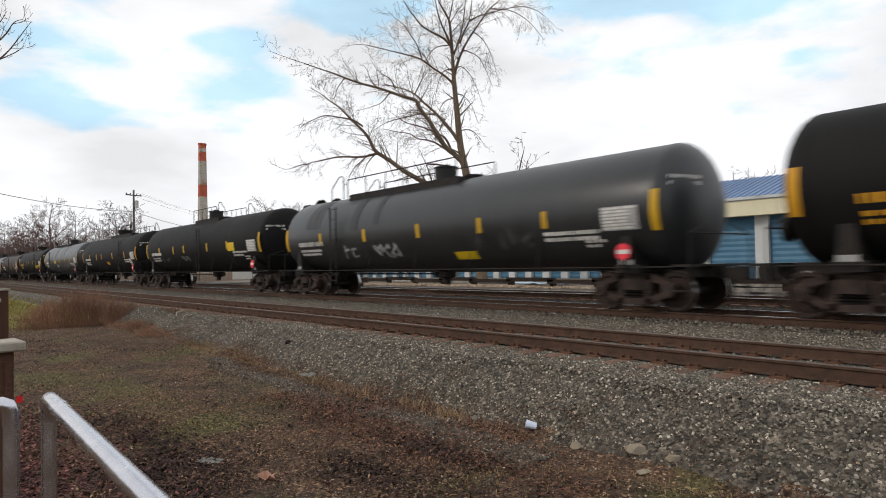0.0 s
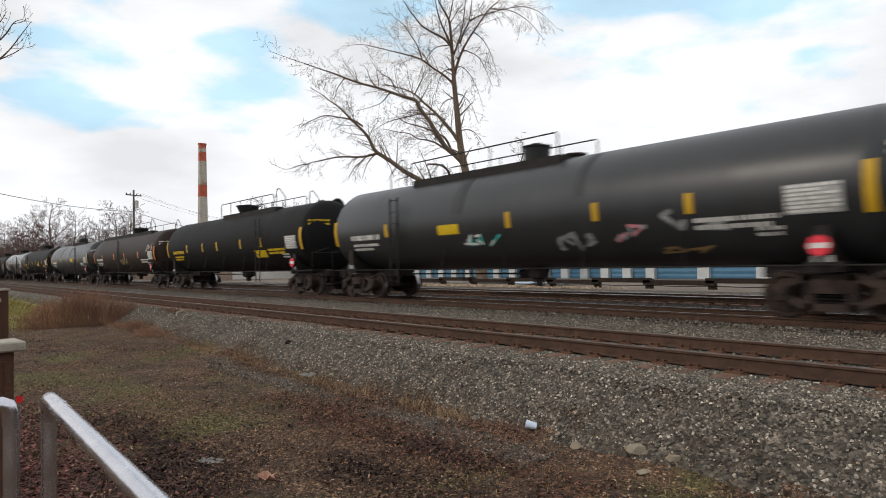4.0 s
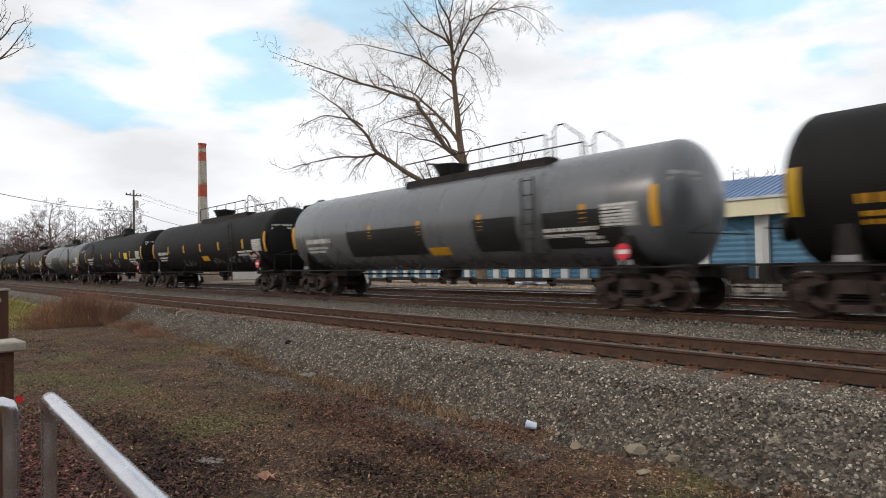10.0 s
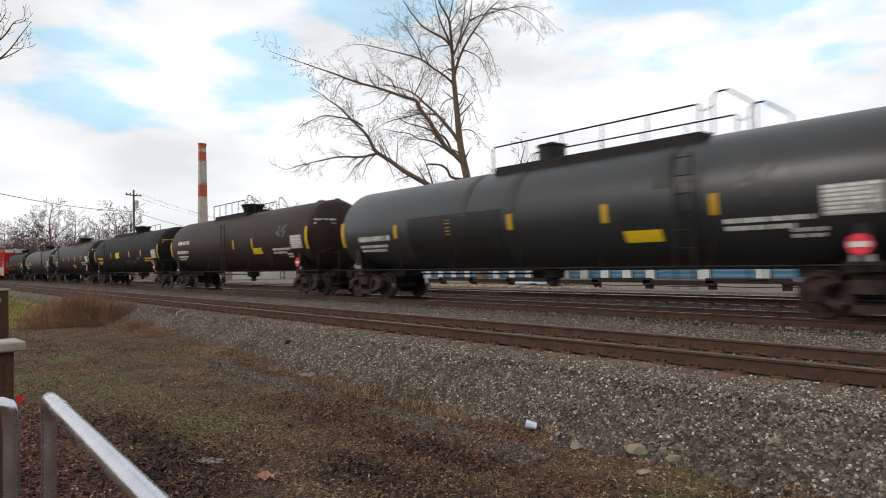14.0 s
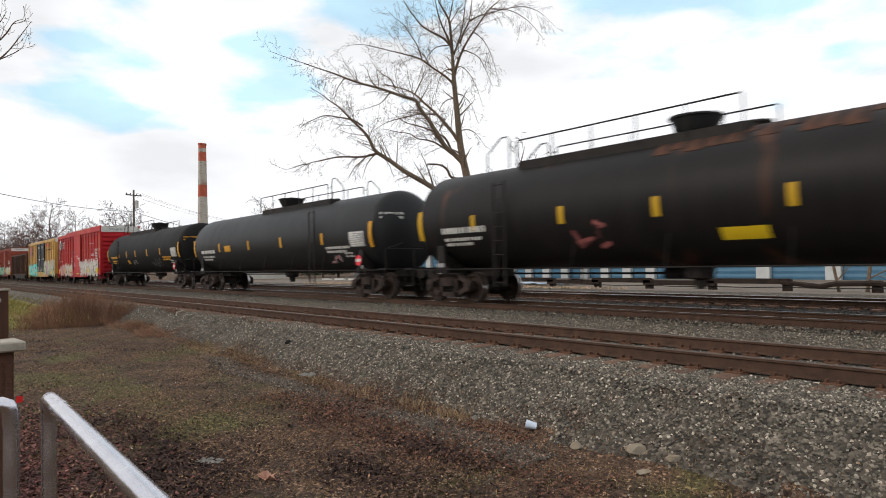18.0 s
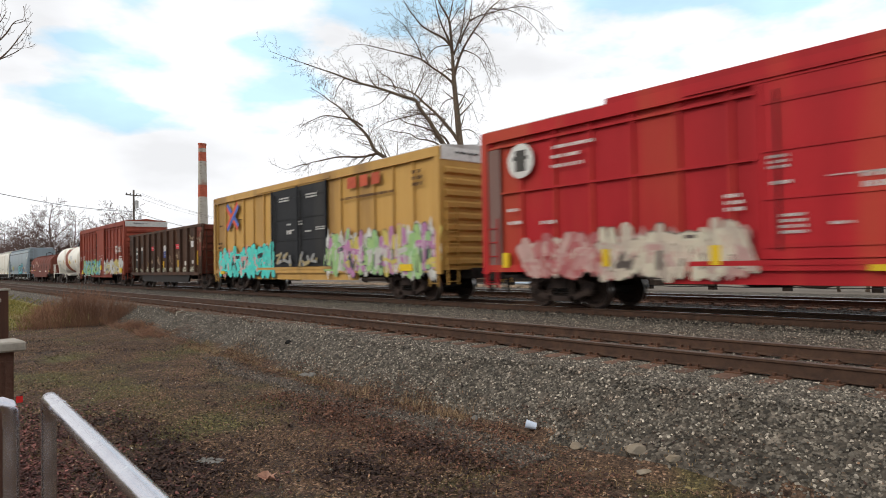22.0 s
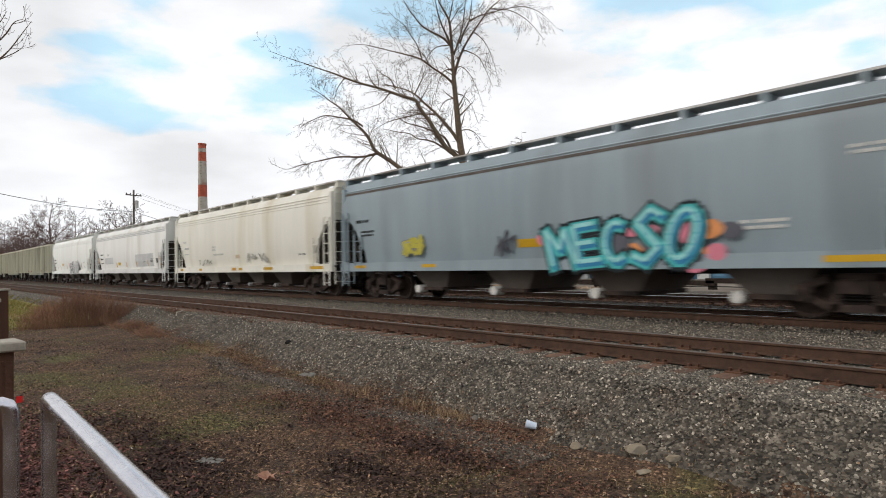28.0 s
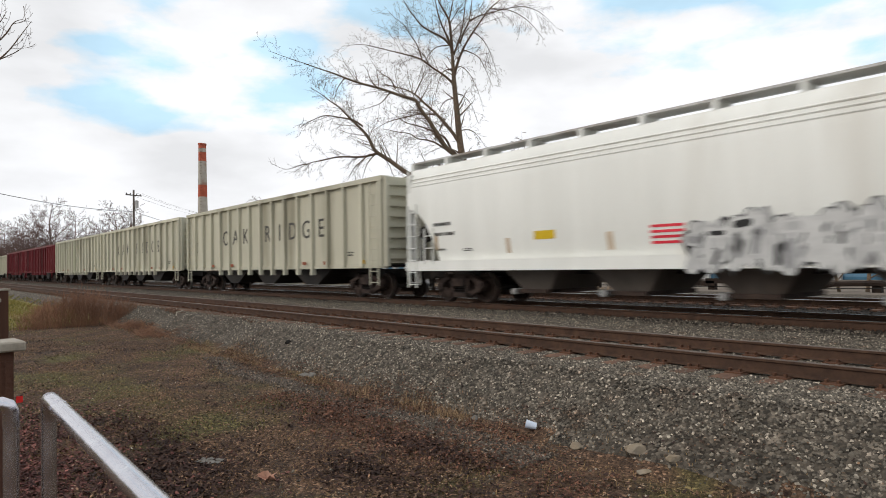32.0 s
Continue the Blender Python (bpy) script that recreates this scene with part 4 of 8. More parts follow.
        for q in (-1, 1):
            ladder(e, s * (h + .1), q * 1.15, 0.55, 3.0 if s > 0 else top - .3, mat=skin, turn=90 * s)
        ladder(car, s * (h - .35), -w - .03, 0.5, 2.4, mat=skin)
    part("brake_wheel", lathe(bmesh.new(), [(0, 0), (0, .26), (.05, .28), (.08, .28), (.08, .04)], "x", 18), M["steel_dark"], car, at=pose(-h - .15, -.5, 2.4))
    bm = bmesh.new()
    bx(bm, -h - .1, h + .1, -.33, .33, .72, 1.05)
    part("centre_sill", bm, M[under], car)
    xs_ = [-h + .6 + k * (length - 1.2) / 6 for k in range(7)]
    pieces("cross_bearer", [(xx - .09, xx + .09, -w + .05, w - .05, .85, 1.06) for xx in xs_], M[under], car)
    pieces("lower_sill", [(dspan[0][0] - 2, dspan[0][1] + 2, -w + .02, -w + .08, sill_z - .12, 1.1), (dspan[0][0] - 2, dspan[0][1] + 2, w - .08, w - .02, sill_z - .12, 1.1)], M[skin], car)
    bm = bmesh.new()
    tube(bm, [(-2.4, -.7, .75), (-1.5, -.7, .75)], .17, 12)
    tube(bm, [(-1.5, -.7, .75), (h - 3, -.4, .8)], .025, 6)
    part("brake_rigging", bm, M["steel_dark"], car)
    for s in (-1, 1):
        truck(car, s * (h - 2.35))
    ends(car, h + .55)
    for x, z, mw, mh, rows, mm in marks:
        part("stencil", bars_mesh(mw, mh, rows, mm or mark, seed=int(x * 10)), None, car, at=pose(x, -w - .075, z))
    if extra:
        extra(car, w)
    return car, h


def gondola_car(length, label):
    car = thing("gondola_car", label, "gondola car", "freight train")
    h, w, top, bot = length / 2, 1.5, 3.62, 0.92
    S = M["gondola"]
    for q in (-1, 1):
        extr = [(-h, top), (h + .2, top), (h - .35, bot), (-h + .8, bot)]
        part("side", extrude_xz(bmesh.new(), extr, q * w - .05, q * w + .02), S, car)
        bm = bmesh.new()
        bx(bm, -h - .03, h + .03, q * w - .1, q * w + .1, top - .1, top + .04)
        bx(bm, -h + .5, h - .5, q * w - .08, q * w + .09, bot - .08, bot + .12)
        part("top_chord", bm, S, car)
        for k in range(11):
            x = -5.92 + k * 1.235
            part("side_stake", boxm(x - .08, x + .08, q * (w + .1) - .09, q * (w + .1) + .09, bot + .1, top - .1), S, car)
    for s in (-1, 1):
        bm = bmesh.new()
        bx(bm, min(s * h, s * (h - .06)), max(s * h, s * (h - .06)), -w, w, bot + 1.3, top)
        extrude_xz(bm, [(s * h, bot + 1.35), (s * (h - .08), bot + 1.35), (s * (h - .65), bot), (s * (h - .5), bot)], -w + .05, w - .05)
        for k in range(4):
            bx(bm, min(s * h, s * (h + .08)), max(s * h, s * (h + .08)), -w, w, 2.3 + k * .35, 2.42 + k * .35)
        e = part("car_end", bm, M["rust_red"], car)
        ladder(e, s * (h + .1), -1.15, .55, 3.3, mat="gondola", turn=90 * s)
        ladder(car, s * (h - .3), -w - .03, .5, 3.3, mat="gondola")
        truck(car, s * (h - 1.3) + .4)
    for px0, px1, pz0, pz1 in ((-5.67, -4.6, 1.25, 2.75), (-4.35, -3.55, 1.63, 2.79)):
        part("black_panel", boxm(px0, px1, -w - .054, -w - .03, pz0, pz1), M["patch_black"], car)
    part("end_panel", boxm(6.35, 7.2, -w - .054, -w - .03, 1.9, 3.5), M["rust_red"], car, "red-painted last panel of the side")
    bm = bmesh.new()
    bx(bm, -h - .1, h + .1, -.34, .34, .7, .95)
    bx(bm, -h + .6, h - .6, -w + .05, w - .05, bot - .02, bot + .05)
    extrude_xz(bm, [(-h + 2.9, .9), (h - 2.2, .9), (h - 2.5, .42), (-h + 3.2, .42)], -w + .02, -w + .12)
    extrude_xz(bm, [(-h + 3.4, .9), (h - 3.4, .9), (h - 4.2, .5), (-h + 4.2, .5)], w - .12, w - .02)
    part("underframe", bm, M["steel_dark"], car)
    part("scrap_load", mound(-h + .4, h - .4, -w + .1, w - .1, 2.6, 3.3), M["rust_red"], car)
    ends(car, h + .5)
    y = -w - .056
    for x, z, ww, hh, mm in ((-5.3, 2.6, .34, .18, "white_mark"), (-5.3, 2.3, .5, .16, "white_mark"), (-5.2, 1.9, .6, .12, "white_mark"), (-4.1, 2.6, .42, .2, "white_mark"), (-1.63, 2.56, .64, .26, "red_mark"), (-1.63, 2.56, .5, .03, "white_mark"), (.9, 2.5, .62, .36, "white_mark"), (.9, 2.12, .62, .38, "repaint_blue"), (.9, 2.2, .45, .03, "grey_mark"), (.9, 2.06, .4, .03, "grey_mark"), (.9, 2.55, .2, .14, "repaint_blue"), (3.27, 2.54, .72, .27, "red_mark"), (3.27, 2.54, .6, .03, "white_mark"), (5.76, 2.6, .4, .34, "repaint_grey"), (4.79, 1.53, .62, .26, "white_mark"), (5.9, 1.58, .4, .18, "white_mark")):
        part("stencil", boxm(x - ww / 2, x + ww / 2, y - (.006 if hh > .13 else .012), y, z - hh / 2, z + hh / 2), M[mm], car)
    for x, z, hh in ((-2.65, 1.5, .4), (.54, 1.5, .4), (3.31, 1.53, .4), (6.55, 1.8, .8)):
        part("reflector", boxm(x - .13, x + .13, y - .008, y, z - hh / 2, z + hh / 2), M["yellow"], car)
    for k, (x, z, ww, hh) in enumerate(((-1.5, 1.75, 1.1, .5), (-.3, 1.8, .9, .6), (2.0, 1.8, 1.0, .6), (3.3, 2.05, 1.1, .45), (-6.3, 2.7, .6, 1.0), (6.75, 2.75, .9, .9), (5.6, 2.95, .9, .4), (-4.2, 1.2, 2.0, .28), (0, 1.15, 4.5, .26), (5, 1.15, 3.6, .26))):
        scrawl(car, x, z, ww, hh, [(.06, .035, .022), (.12, .085, .055), (.2, .14, .09), (.28, .2, .13)] if z > 1.3 else [(.2, .16, .1), (.34, .34, .27), (.45, .47, .4), (.3, .24, .15)], y + .005, seed=300 + k, letters=max(2, int(ww * 2)), cloud=False, label="faded graffiti on rusty steel")
    # a ragged band of old whitewash along the foot of the side
    rj = random.Random(33)
    for k in range(10):
        bm = bmesh.new()
        for j in range(26):
            cx, cz = -5.8 + k * 1.235 + rj.uniform(.12, 1.1), 1.17 + rj.gauss(0, .07)
            bw, bh = rj.uniform(.05, .2), rj.uniform(.03, .1)
            lift = y - .002 - .0004 * j
            bm.faces.new([bm.verts.new((cx + bw * math.cos(g) * rj.uniform(.6, 1.1), lift, cz + bh * math.sin(g) * rj.uniform(.6, 1.1))) for g in [6.283 * n / 9 for n in range(9)]])
            bm.faces.ensure_lookup_table()
            bm.faces[-1].material_index = j % 3
        tagged(part("whitewash", bm, [paint((.3, .29, .22)), paint((.2, .2, .14)), paint((.42, .4, .32))], car, "flaking whitewash band"), kind="stuff")
    return car, h


def mound(x0, x1, y0, y1, z0, z1):
    bm = bmesh.new()
    nx, ny = 24, 6
    g = [[bm.verts.new((x0 + (x1 - x0) * i / nx, y0 + (y1 - y0) * j / ny, z0 + (z1 - z0) * noise.noise((i * .5, j * .6, 2)) * .6)) for j in range(ny + 1)] for i in range(nx + 1)]
    for i in range(nx):
        for j in range(ny):
            bm.faces.new((g[i][j], g[i + 1][j], g[i + 1][j + 1], g[i][j + 1]))
    return bm


def coil_car(length, label):
    car = thing("coil_car", label, "coil car", "freight train")
    h, w = length / 2, 1.46
    S = M["rust_red"]
    for k, (x0, x1) in enumerate(((-h + .25, .0), (.04, h - .25))):
        bm = bmesh.new()
        prof = [(-w, 1.5), (-w, 2.25)] + [(-w * math.cos(g), 2.25 + .95 * math.sin(g)) for g in [math.pi * i / 12 for i in range(1, 12)]] + [(w, 2.25), (w, 1.5)]
        extrude_yz(bm, prof, x0, x1)
        hood = part("hood", bm, S, car, smooth=True)
        for i in range(5):
            x = x0 + (x1 - x0) * i / 4
            rib = tube(bmesh.new(), [(x, -(w + .02) * math.cos(g), 2.25 + .97 * math.sin(g)) for g in [math.pi * j / 12 for j in range(13)]], .03, 6)
            part("hood_rib", rib, S, hood)
        xm = (x0 + x1) / 2
        part("lifting_bracket", tube(bmesh.new(), [(xm, -.35, 3.15), (xm, -.3, 3.5), (xm, 0, 3.62), (xm, .3, 3.5), (xm, .35, 3.15)], .04, 8), M["steel_dark"], hood)
    for q in (-1, 1):
        bm = bmesh.new()
        bx(bm, -h, h, q * 1.5 - .06, q * 1.5 + .06, 1.0, 1.5)
        bx(bm, -h + 2.6, h - 2.6, q * 1.45 - .05, q * 1.45 + .05, .62, 1.0)
        part("side_sill", bm, S, car)
        bm = bmesh.new()
        for i in range(9):
            x = -h + .3 + i * (length - .6) / 8
            tube(bm, [(x, q * 1.58, 1.45), (x, q * 1.58, 2.0)], .015, 5)
        tube(bm, [(-h + .3, q * 1.58, 2.0), (h - .3, q * 1.58, 2.0)], .015, 5)
        part("grab_rail", bm, M["steel_dark"], car)
    bm = bmesh.new()
    bx(bm, -h - .1, h + .1, -.35, .35, .72, 1.05)
    bx(bm, -h + .1, h - .1, -1.4, 1.4, 1.0, 1.2)
    part("underframe", bm, M["steel_dark"], car)
    for s in (-1, 1):
        bm = bmesh.new()
        bx(bm, min(s * h, s * (h - .3)), max(s * h, s * (h - .3)), -1.5, 1.5, 1.0, 1.55)
        for q in (-1, 1):
            tube(bm, [(s * (h - .1), q * 1.4, 1.5), (s * (h - .1), q * 1.4, 2.4), (s * (h - .1), q * .6, 2.4)], .02, 6)
        part("end_platform", bm, S, car)
        ladder(car, s * (h - .2), -1.56, .45, 1.5, mat="steel_dark")
        truck(car, s * (h - 2.0))
    ends(car, h + .5)
    y = -1.57
    for x, z, ww, hh, mm in ((-6.5, 1.76, .5, .12, "yellow"), (-6.85, 1.4, .5, .16, "yellow"), (-3.42, 1.4, .6, .14, "yellow"), (-5.67, 1.4, .8, .12, "white_mark"), (-4.74, 1.4, .9, .12, "red_mark"), (.5, 1.28, 1.4, .12, "white_mark"), (4.4, 1.28, .8, .14, "white_mark"), (h - .6, 1.28, .6, .14, "yellow")):
        part("stencil", boxm(x - ww / 2, x + ww / 2, y - .006, y, z - hh / 2, z + hh / 2), M[mm], car)
    scrawl(car, -5.1, 1.9, 1.3, .42, [(.3, .16, .12), (.4, .26, .22), (.6, .5, .47), (.6, .5, .47)], -1.465, seed=41, letters=4, cloud=False)
    scrawl(car, -2.6, 2.1, 3.6, .8, [(.3, .14, .1), (.3, .14, .1), (.42, .22, .17), (.45, .26, .2)], -1.465, seed=42, letters=4, cloud=False, label="pale chalk lettering shape")
    return car, h


def hopper_car(length, skin, top, label, marks=(), bars=(), extra=None, shade="hopper_shade", ridges=True, bays=4, mark="black_mark"):
    """Covered hopper: curved sides, sloping ends, four outlet bays, a running board on the roof."""
    car = thing("hopper_car", label, "covered hopper", "freight train")
    h, w, zs = length / 2, 1.53, 1.28
    S = M[skin]
    # cross-section, slightly bulged, with a roof slope
    prof = [(-1.4, zs), (-1.5, zs + .5), (-1.53, zs + 1.3), (-1.52, zs + 2.2), (-1.45, top - .42), (-1.28, top - .12), (-.45, top + .02), (.45, top + .02), (1.28, top - .12), (1.45, top - .42), (1.52, zs + 2.2), (1.53, zs + 1.3), (1.5, zs + .5), (1.4, zs)]
    cut = h - 2.35
    bm = bmesh.new()
    rings = []
    arc = [(.0, 2.98), (.3, 2.92), (.6, 2.74), (.9, 2.44), (1.16, 2.06), (1.36, 1.66), (1.45, zs)]
    stations = [(-h + d, z) for d, z in arc] + [(h - d, z) for d, z in arc[::-1]]
    for x, zlow in stations:
        rings.append([bm.verts.new((x, y, max(z, zlow))) for y, z in prof])
    for r0, r1 in zip(rings, rings[1:]):
        for i in range(len(prof)):
            bm.faces.new((r0[i], r0[(i + 1) % len(prof)], r1[(i + 1) % len(prof)], r1[i]))
    bm.faces.new(rings[0])
    bm.faces.new(rings[-1][::-1])
    bmesh.ops.remove_doubles(bm, verts=bm.verts[:], dist=1e-4)
    body = part("hopper_body", bm, S, car, smooth=True)
    for q in (-1, 1):
        bm = bmesh.new()
        bx(bm, -h - .05, h + .05, min(q * 1.43, q * 1.567), max(q * 1.43, q * 1.567), .98, 1.28)
        part("side_sill", bm, S, car)
        for zz, yy in (((top - .45, 1.455), (top - .57, 1.468), (top - .69, 1.48)) if ridges else ((top - .42, 1.45),)):
            part("side_ridge", tube(bmesh.new(), [(-h + .02, q * yy, zz), (h - .02, q * yy, zz)], .028, 6), S, car)
    # roof hatches and running board
    n = int(length / 1.6)
    for q in (-1, 1):
        part("running_board", boxm(-h - .1, h + .1, q * .95 - .3, q * .95 + .3, top + .08, top + .13), M["roof_metal"], car)
        pieces("board_bracket", [(-h + length * k / n - .06, -h + length * k / n + .06, min(q * .66, q * 1.3), max(q * .66, q * 1.3), top - .14, top + .08) for k in range(n + 1)], S, car)
    pieces("hatch_cover", [(-h + length * (k + .5) / n - .6, -h + length * (k + .5) / n + .6, -.36, .36, top - .02, top + .1) for k in range(n)], S, car)
    # ends: posts, dark shade liner, webs, ladders, platform
    for s in (-1, 1):
        bm = bmesh.new()
        for q in (-1, 1):
            bx(bm, min(s * h, s * (h - .2)), max(s * h, s * (h - .2)), q * 1.46 - .06, q * 1.46 + .06, 1.2, top - .3)
        bx(bm, min(s * h, s * (h - .08)), max(s * h, s * (h - .08)), -1.46, 1.46, 2.95, 3.1)
        part("end_post", bm, S, car)
        # added liner below the arc; the hollow's shade is in its dark colour
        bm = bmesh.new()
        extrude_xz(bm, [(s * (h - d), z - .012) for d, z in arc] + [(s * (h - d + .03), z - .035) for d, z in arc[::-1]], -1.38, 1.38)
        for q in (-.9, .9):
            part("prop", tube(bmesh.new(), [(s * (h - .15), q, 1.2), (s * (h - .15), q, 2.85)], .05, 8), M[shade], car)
        part("end_shade_liner", bm, M[shade], car)
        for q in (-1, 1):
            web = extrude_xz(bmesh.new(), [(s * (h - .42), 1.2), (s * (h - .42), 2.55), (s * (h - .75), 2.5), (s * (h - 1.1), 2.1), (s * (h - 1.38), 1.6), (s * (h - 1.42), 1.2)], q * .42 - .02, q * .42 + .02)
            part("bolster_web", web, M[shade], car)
        pipe = tube(bmesh.new(), [(s * (h - .2), -1.1, 1.22), (s * (h - .25), -1.1, 1.9), (s * (h - .7), -1.0, 2.1), (s * (h - 1.1), -.9, 1.9)], .03, 6)
        part("brake_pipe", pipe, M["steel_dark"], car)
        for q in (-1, 1):
            ladder(car, s * (h + .04), q * 1.2, .5, top - .1, mat=skin, turn=90 * s)
        for xx in (.3, 1.15):
            ladder(car, s * (h - xx), -1.56, .45 if xx < 1 else 1.2, 3.1 if xx < 1 else 2.3, mat=skin)
        bm = bmesh.new()
        bx(bm, min(s * cut, s * (h + .1)), max(s * cut, s * (h + .1)), -.4, .4, .8, 1.2)
        bx(bm, min(s * (h - .3), s * (h + .1)), max(s * (h - .3), s * (h + .1)), -1.45, 1.45, 1.16, 1.22)
        tube(bm, [(s * (cut + .6), .5, 1.5), (s * (cut + 1.6), .5, 1.5)], .2, 12)
        part("end_platform", bm, M["steel_dark"], car)
        truck(car, s * (h - 2.0))
    part("brake_wheel", lathe(bmesh.new(), [(0, 0), (0, .26), (.05, .28), (.08, .28), (.08, .04)], "x", 18), M["steel_dark"], car, at=pose(-h - .1, -.7, 2.2))
    # outlet bays, their underside shade put into the dark colour
    for k in range(bays):
        x = -4.6 + 3.5 * k if skin == "hopper_grey" else -cut + 1.2 + (2 * cut - 2.4) * (k + .5) / bays
        d = (2 * cut - 1.2) / bays / 2
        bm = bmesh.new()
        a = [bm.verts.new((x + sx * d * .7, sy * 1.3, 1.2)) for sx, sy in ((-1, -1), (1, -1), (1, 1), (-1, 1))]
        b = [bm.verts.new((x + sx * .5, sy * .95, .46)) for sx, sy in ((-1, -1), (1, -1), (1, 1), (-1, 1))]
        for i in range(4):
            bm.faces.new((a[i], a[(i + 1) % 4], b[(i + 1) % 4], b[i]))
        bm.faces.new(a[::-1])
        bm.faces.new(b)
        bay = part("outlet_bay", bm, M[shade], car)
        part("outlet_gate", boxm(x - .64, x + .5, -1.1, 1.1, .36, .46), M["truck_rust"], bay)
        part("outlet_cap", tube(bmesh.new(), [(x - .6, -1.24, .4), (x - .6, -.9, .4)], .13 if skin == "hopper_grey" else .085, 12), M["white_mark" if skin == "hopper_grey" else "grey_mark"], bay)
    part("centre_sill", boxm(-cut, cut, -.3, .3, .85, 1.15), M["steel_dark"], car)
    ends(car, h + .55)
    sec = sorted((z, -y) for y, z in prof[:6])

    def skin_y(z):
        return -float(np.interp(z, [p[0] for p in sec], [p[1] for p in sec]))

    for x, z, mw, mh, rows, mm in marks:
        part("stencil", bars_mesh(mw, mh, rows, mm or mark, seed=int(abs(x) * 10)), None, car, at=pose(x, skin_y(z) - .006, z))
    # painted panels and reflectors, and the grey car's painted shadow line
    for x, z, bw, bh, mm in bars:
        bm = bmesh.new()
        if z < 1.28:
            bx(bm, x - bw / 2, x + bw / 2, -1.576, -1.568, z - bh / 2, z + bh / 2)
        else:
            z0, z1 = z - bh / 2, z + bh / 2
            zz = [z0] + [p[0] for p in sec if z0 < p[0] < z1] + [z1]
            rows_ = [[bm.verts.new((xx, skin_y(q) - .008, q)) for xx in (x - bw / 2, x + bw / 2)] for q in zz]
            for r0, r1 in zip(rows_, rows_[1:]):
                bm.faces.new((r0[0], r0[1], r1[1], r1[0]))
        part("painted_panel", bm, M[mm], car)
    if extra:
        extra(car)
    return car, h


def text_mesh(word, height, mat, squeeze=0.8):
    c = bpy.data.curves.new("lettering", "FONT")
    c.body = word
    c.size = height * 1.4
    c.extrude = 0.006
    c.align_x = "CENTER"
    c.align_y = "CENTER"
    o = bpy.data.objects.new("lettering", c)
    scene.collection.objects.link(o)
    me = bpy.data.meshes.new_from_object(o.evaluated_get(bpy.context.evaluated_depsgraph_get()))
    bpy.data.objects.remove(o)
    bpy.data.curves.remove(c)
    me.transform(Matrix.Rotation(radians(90), 4, "X") @ Matrix.Diagonal((squeeze, 1, 1, 1)))
    me.materials.clear()
    me.materials.append(M[mat])
    return me


def chip_car(length, skin, top, label, word=None, ribs=17):
    """High-sided open hopper with close vertical stakes."""
    car = thing("chip_car", label, "open hopper", "freight train")
    h, w, bot = length / 2, 1.48, 1.15
    S = M[skin]
    for q in (-1, 1):
        part("side", boxm(-h + .1, h - .1, q * w - .04, q * w + .02, bot, top - .05), S, car)
        bm = bmesh.new()
        bx(bm, -h, h, q * w - .17, q * w + .17, top - .14, top + .02)
        bx(bm, -h, h, q * w - .08, q * w + .08, bot - .06, bot + .1)
        part("top_chord", bm, S, car)
        for k in range(ribs):
            x = -h + .12 + k * (length - .24) / (ribs - 1)
            low = bot - .3 if 0.22 < k / (ribs - 1) < .78 else bot
            part("side_stake", boxm(x - .075, x + .075, min(q * w, q * (w + .18)), max(q * w, q * (w + .18)), low, top - .12), S, car)
    for s in (-1, 1):
        bm = bmesh.new()
        bx(bm, min(s * (h - .08), s * h), max(s * (h - .08), s * h), -w, w, bot + .1, top)
        e = part("car_end", bm, S, car)
        zs = [1.4 + k * (top - 1.7) / 7 for k in range(8)]
        pieces("end_rib", [(min(s * h, s * (h + .12)), max(s * h, s * (h + .12)), -w + .085, w - .085, zz, zz + .16) for zz in zs], S, e)
        pieces("corner_post", [(min(s * h, s * (h + .14)), max(s * h, s * (h + .14)), q * w - .08, q * w + .08, bot, top) for q in (-1, 1)], S, e)
        ladder(car, s * (h - .5), -w - .14, .5, top - .2, mat=skin, w=.5)
        truck(car, s * (h - 1.9))
    bm = bmesh.new()
    bx(bm, -h - .2, h + .2, -.35, .35, .75, 1.05)
    bx(bm, -h + .1, h - .1, -w + .05, w - .05, bot - .05, bot + .05)
    for k in range(3):
        x = (-1 + k) * 4.0
        extrude_xz(bm, [(x - 1.8, bot), (x + 1.8, bot), (x + .5, .45), (x - .5, .45)], -1.2, 1.2)
    part("underframe", bm, M["steel_dark"], car)
    part("load", mound(-h + .2, h - .2, -w + .1, w - .1, top - .9, top - .3), M["soil"], car)
    if word:
        bay = (length - .24) / (ribs - 1)
        for k, ch in enumerate(word):
            if ch != " ":
                part("letter", text_mesh(ch, .74, "letter_dark", 1.0), None, car, "dark painted capital letter", at=pose(-h + .12 + (k + 4.5) * bay, -w - .05, bot + 1.5))
    for x in (-h + 4, -h + 6.5, h - 5.6, h - 3.9, h - 1.3):
        part("reflector", boxm(x - .16, x + .16, -w - .14, -w - .128, 1.25, 1.38), M["band_rust" if x < h - 2 else "yellow"], car)
    for x, z in ((-h + 1.3, 2.5), (-h + 1.3, 2.1), (h - 2.2, 1.6)):
        part("stencil", bars_mesh(.4, .2, 2, "letter_dark", seed=3), None, car, at=pose(x, -w - .046, z))
    ends(car, h + .6)
    return car, h
M["repaint_blue"] = surf("repaint_blue", (0.03, 0.05, 0.2), (0.04, 0.07, 0.25), 3, 0.6)
M["faded_red"] = surf("faded_red", (0.38, 0.05, 0.022), (0.44, 0.1, 0.035), 1.6, 0.6, c3=(0.36, 0.016, 0.018), amount=0.52, streak=True)
M["primer"] = surf("primer", (0.16, 0.1, 0.085), (0.22, 0.13, 0.11), 1.4, 0.7, c3=(0.26, 0.04, 0.035), amount=0.58, streak=True)
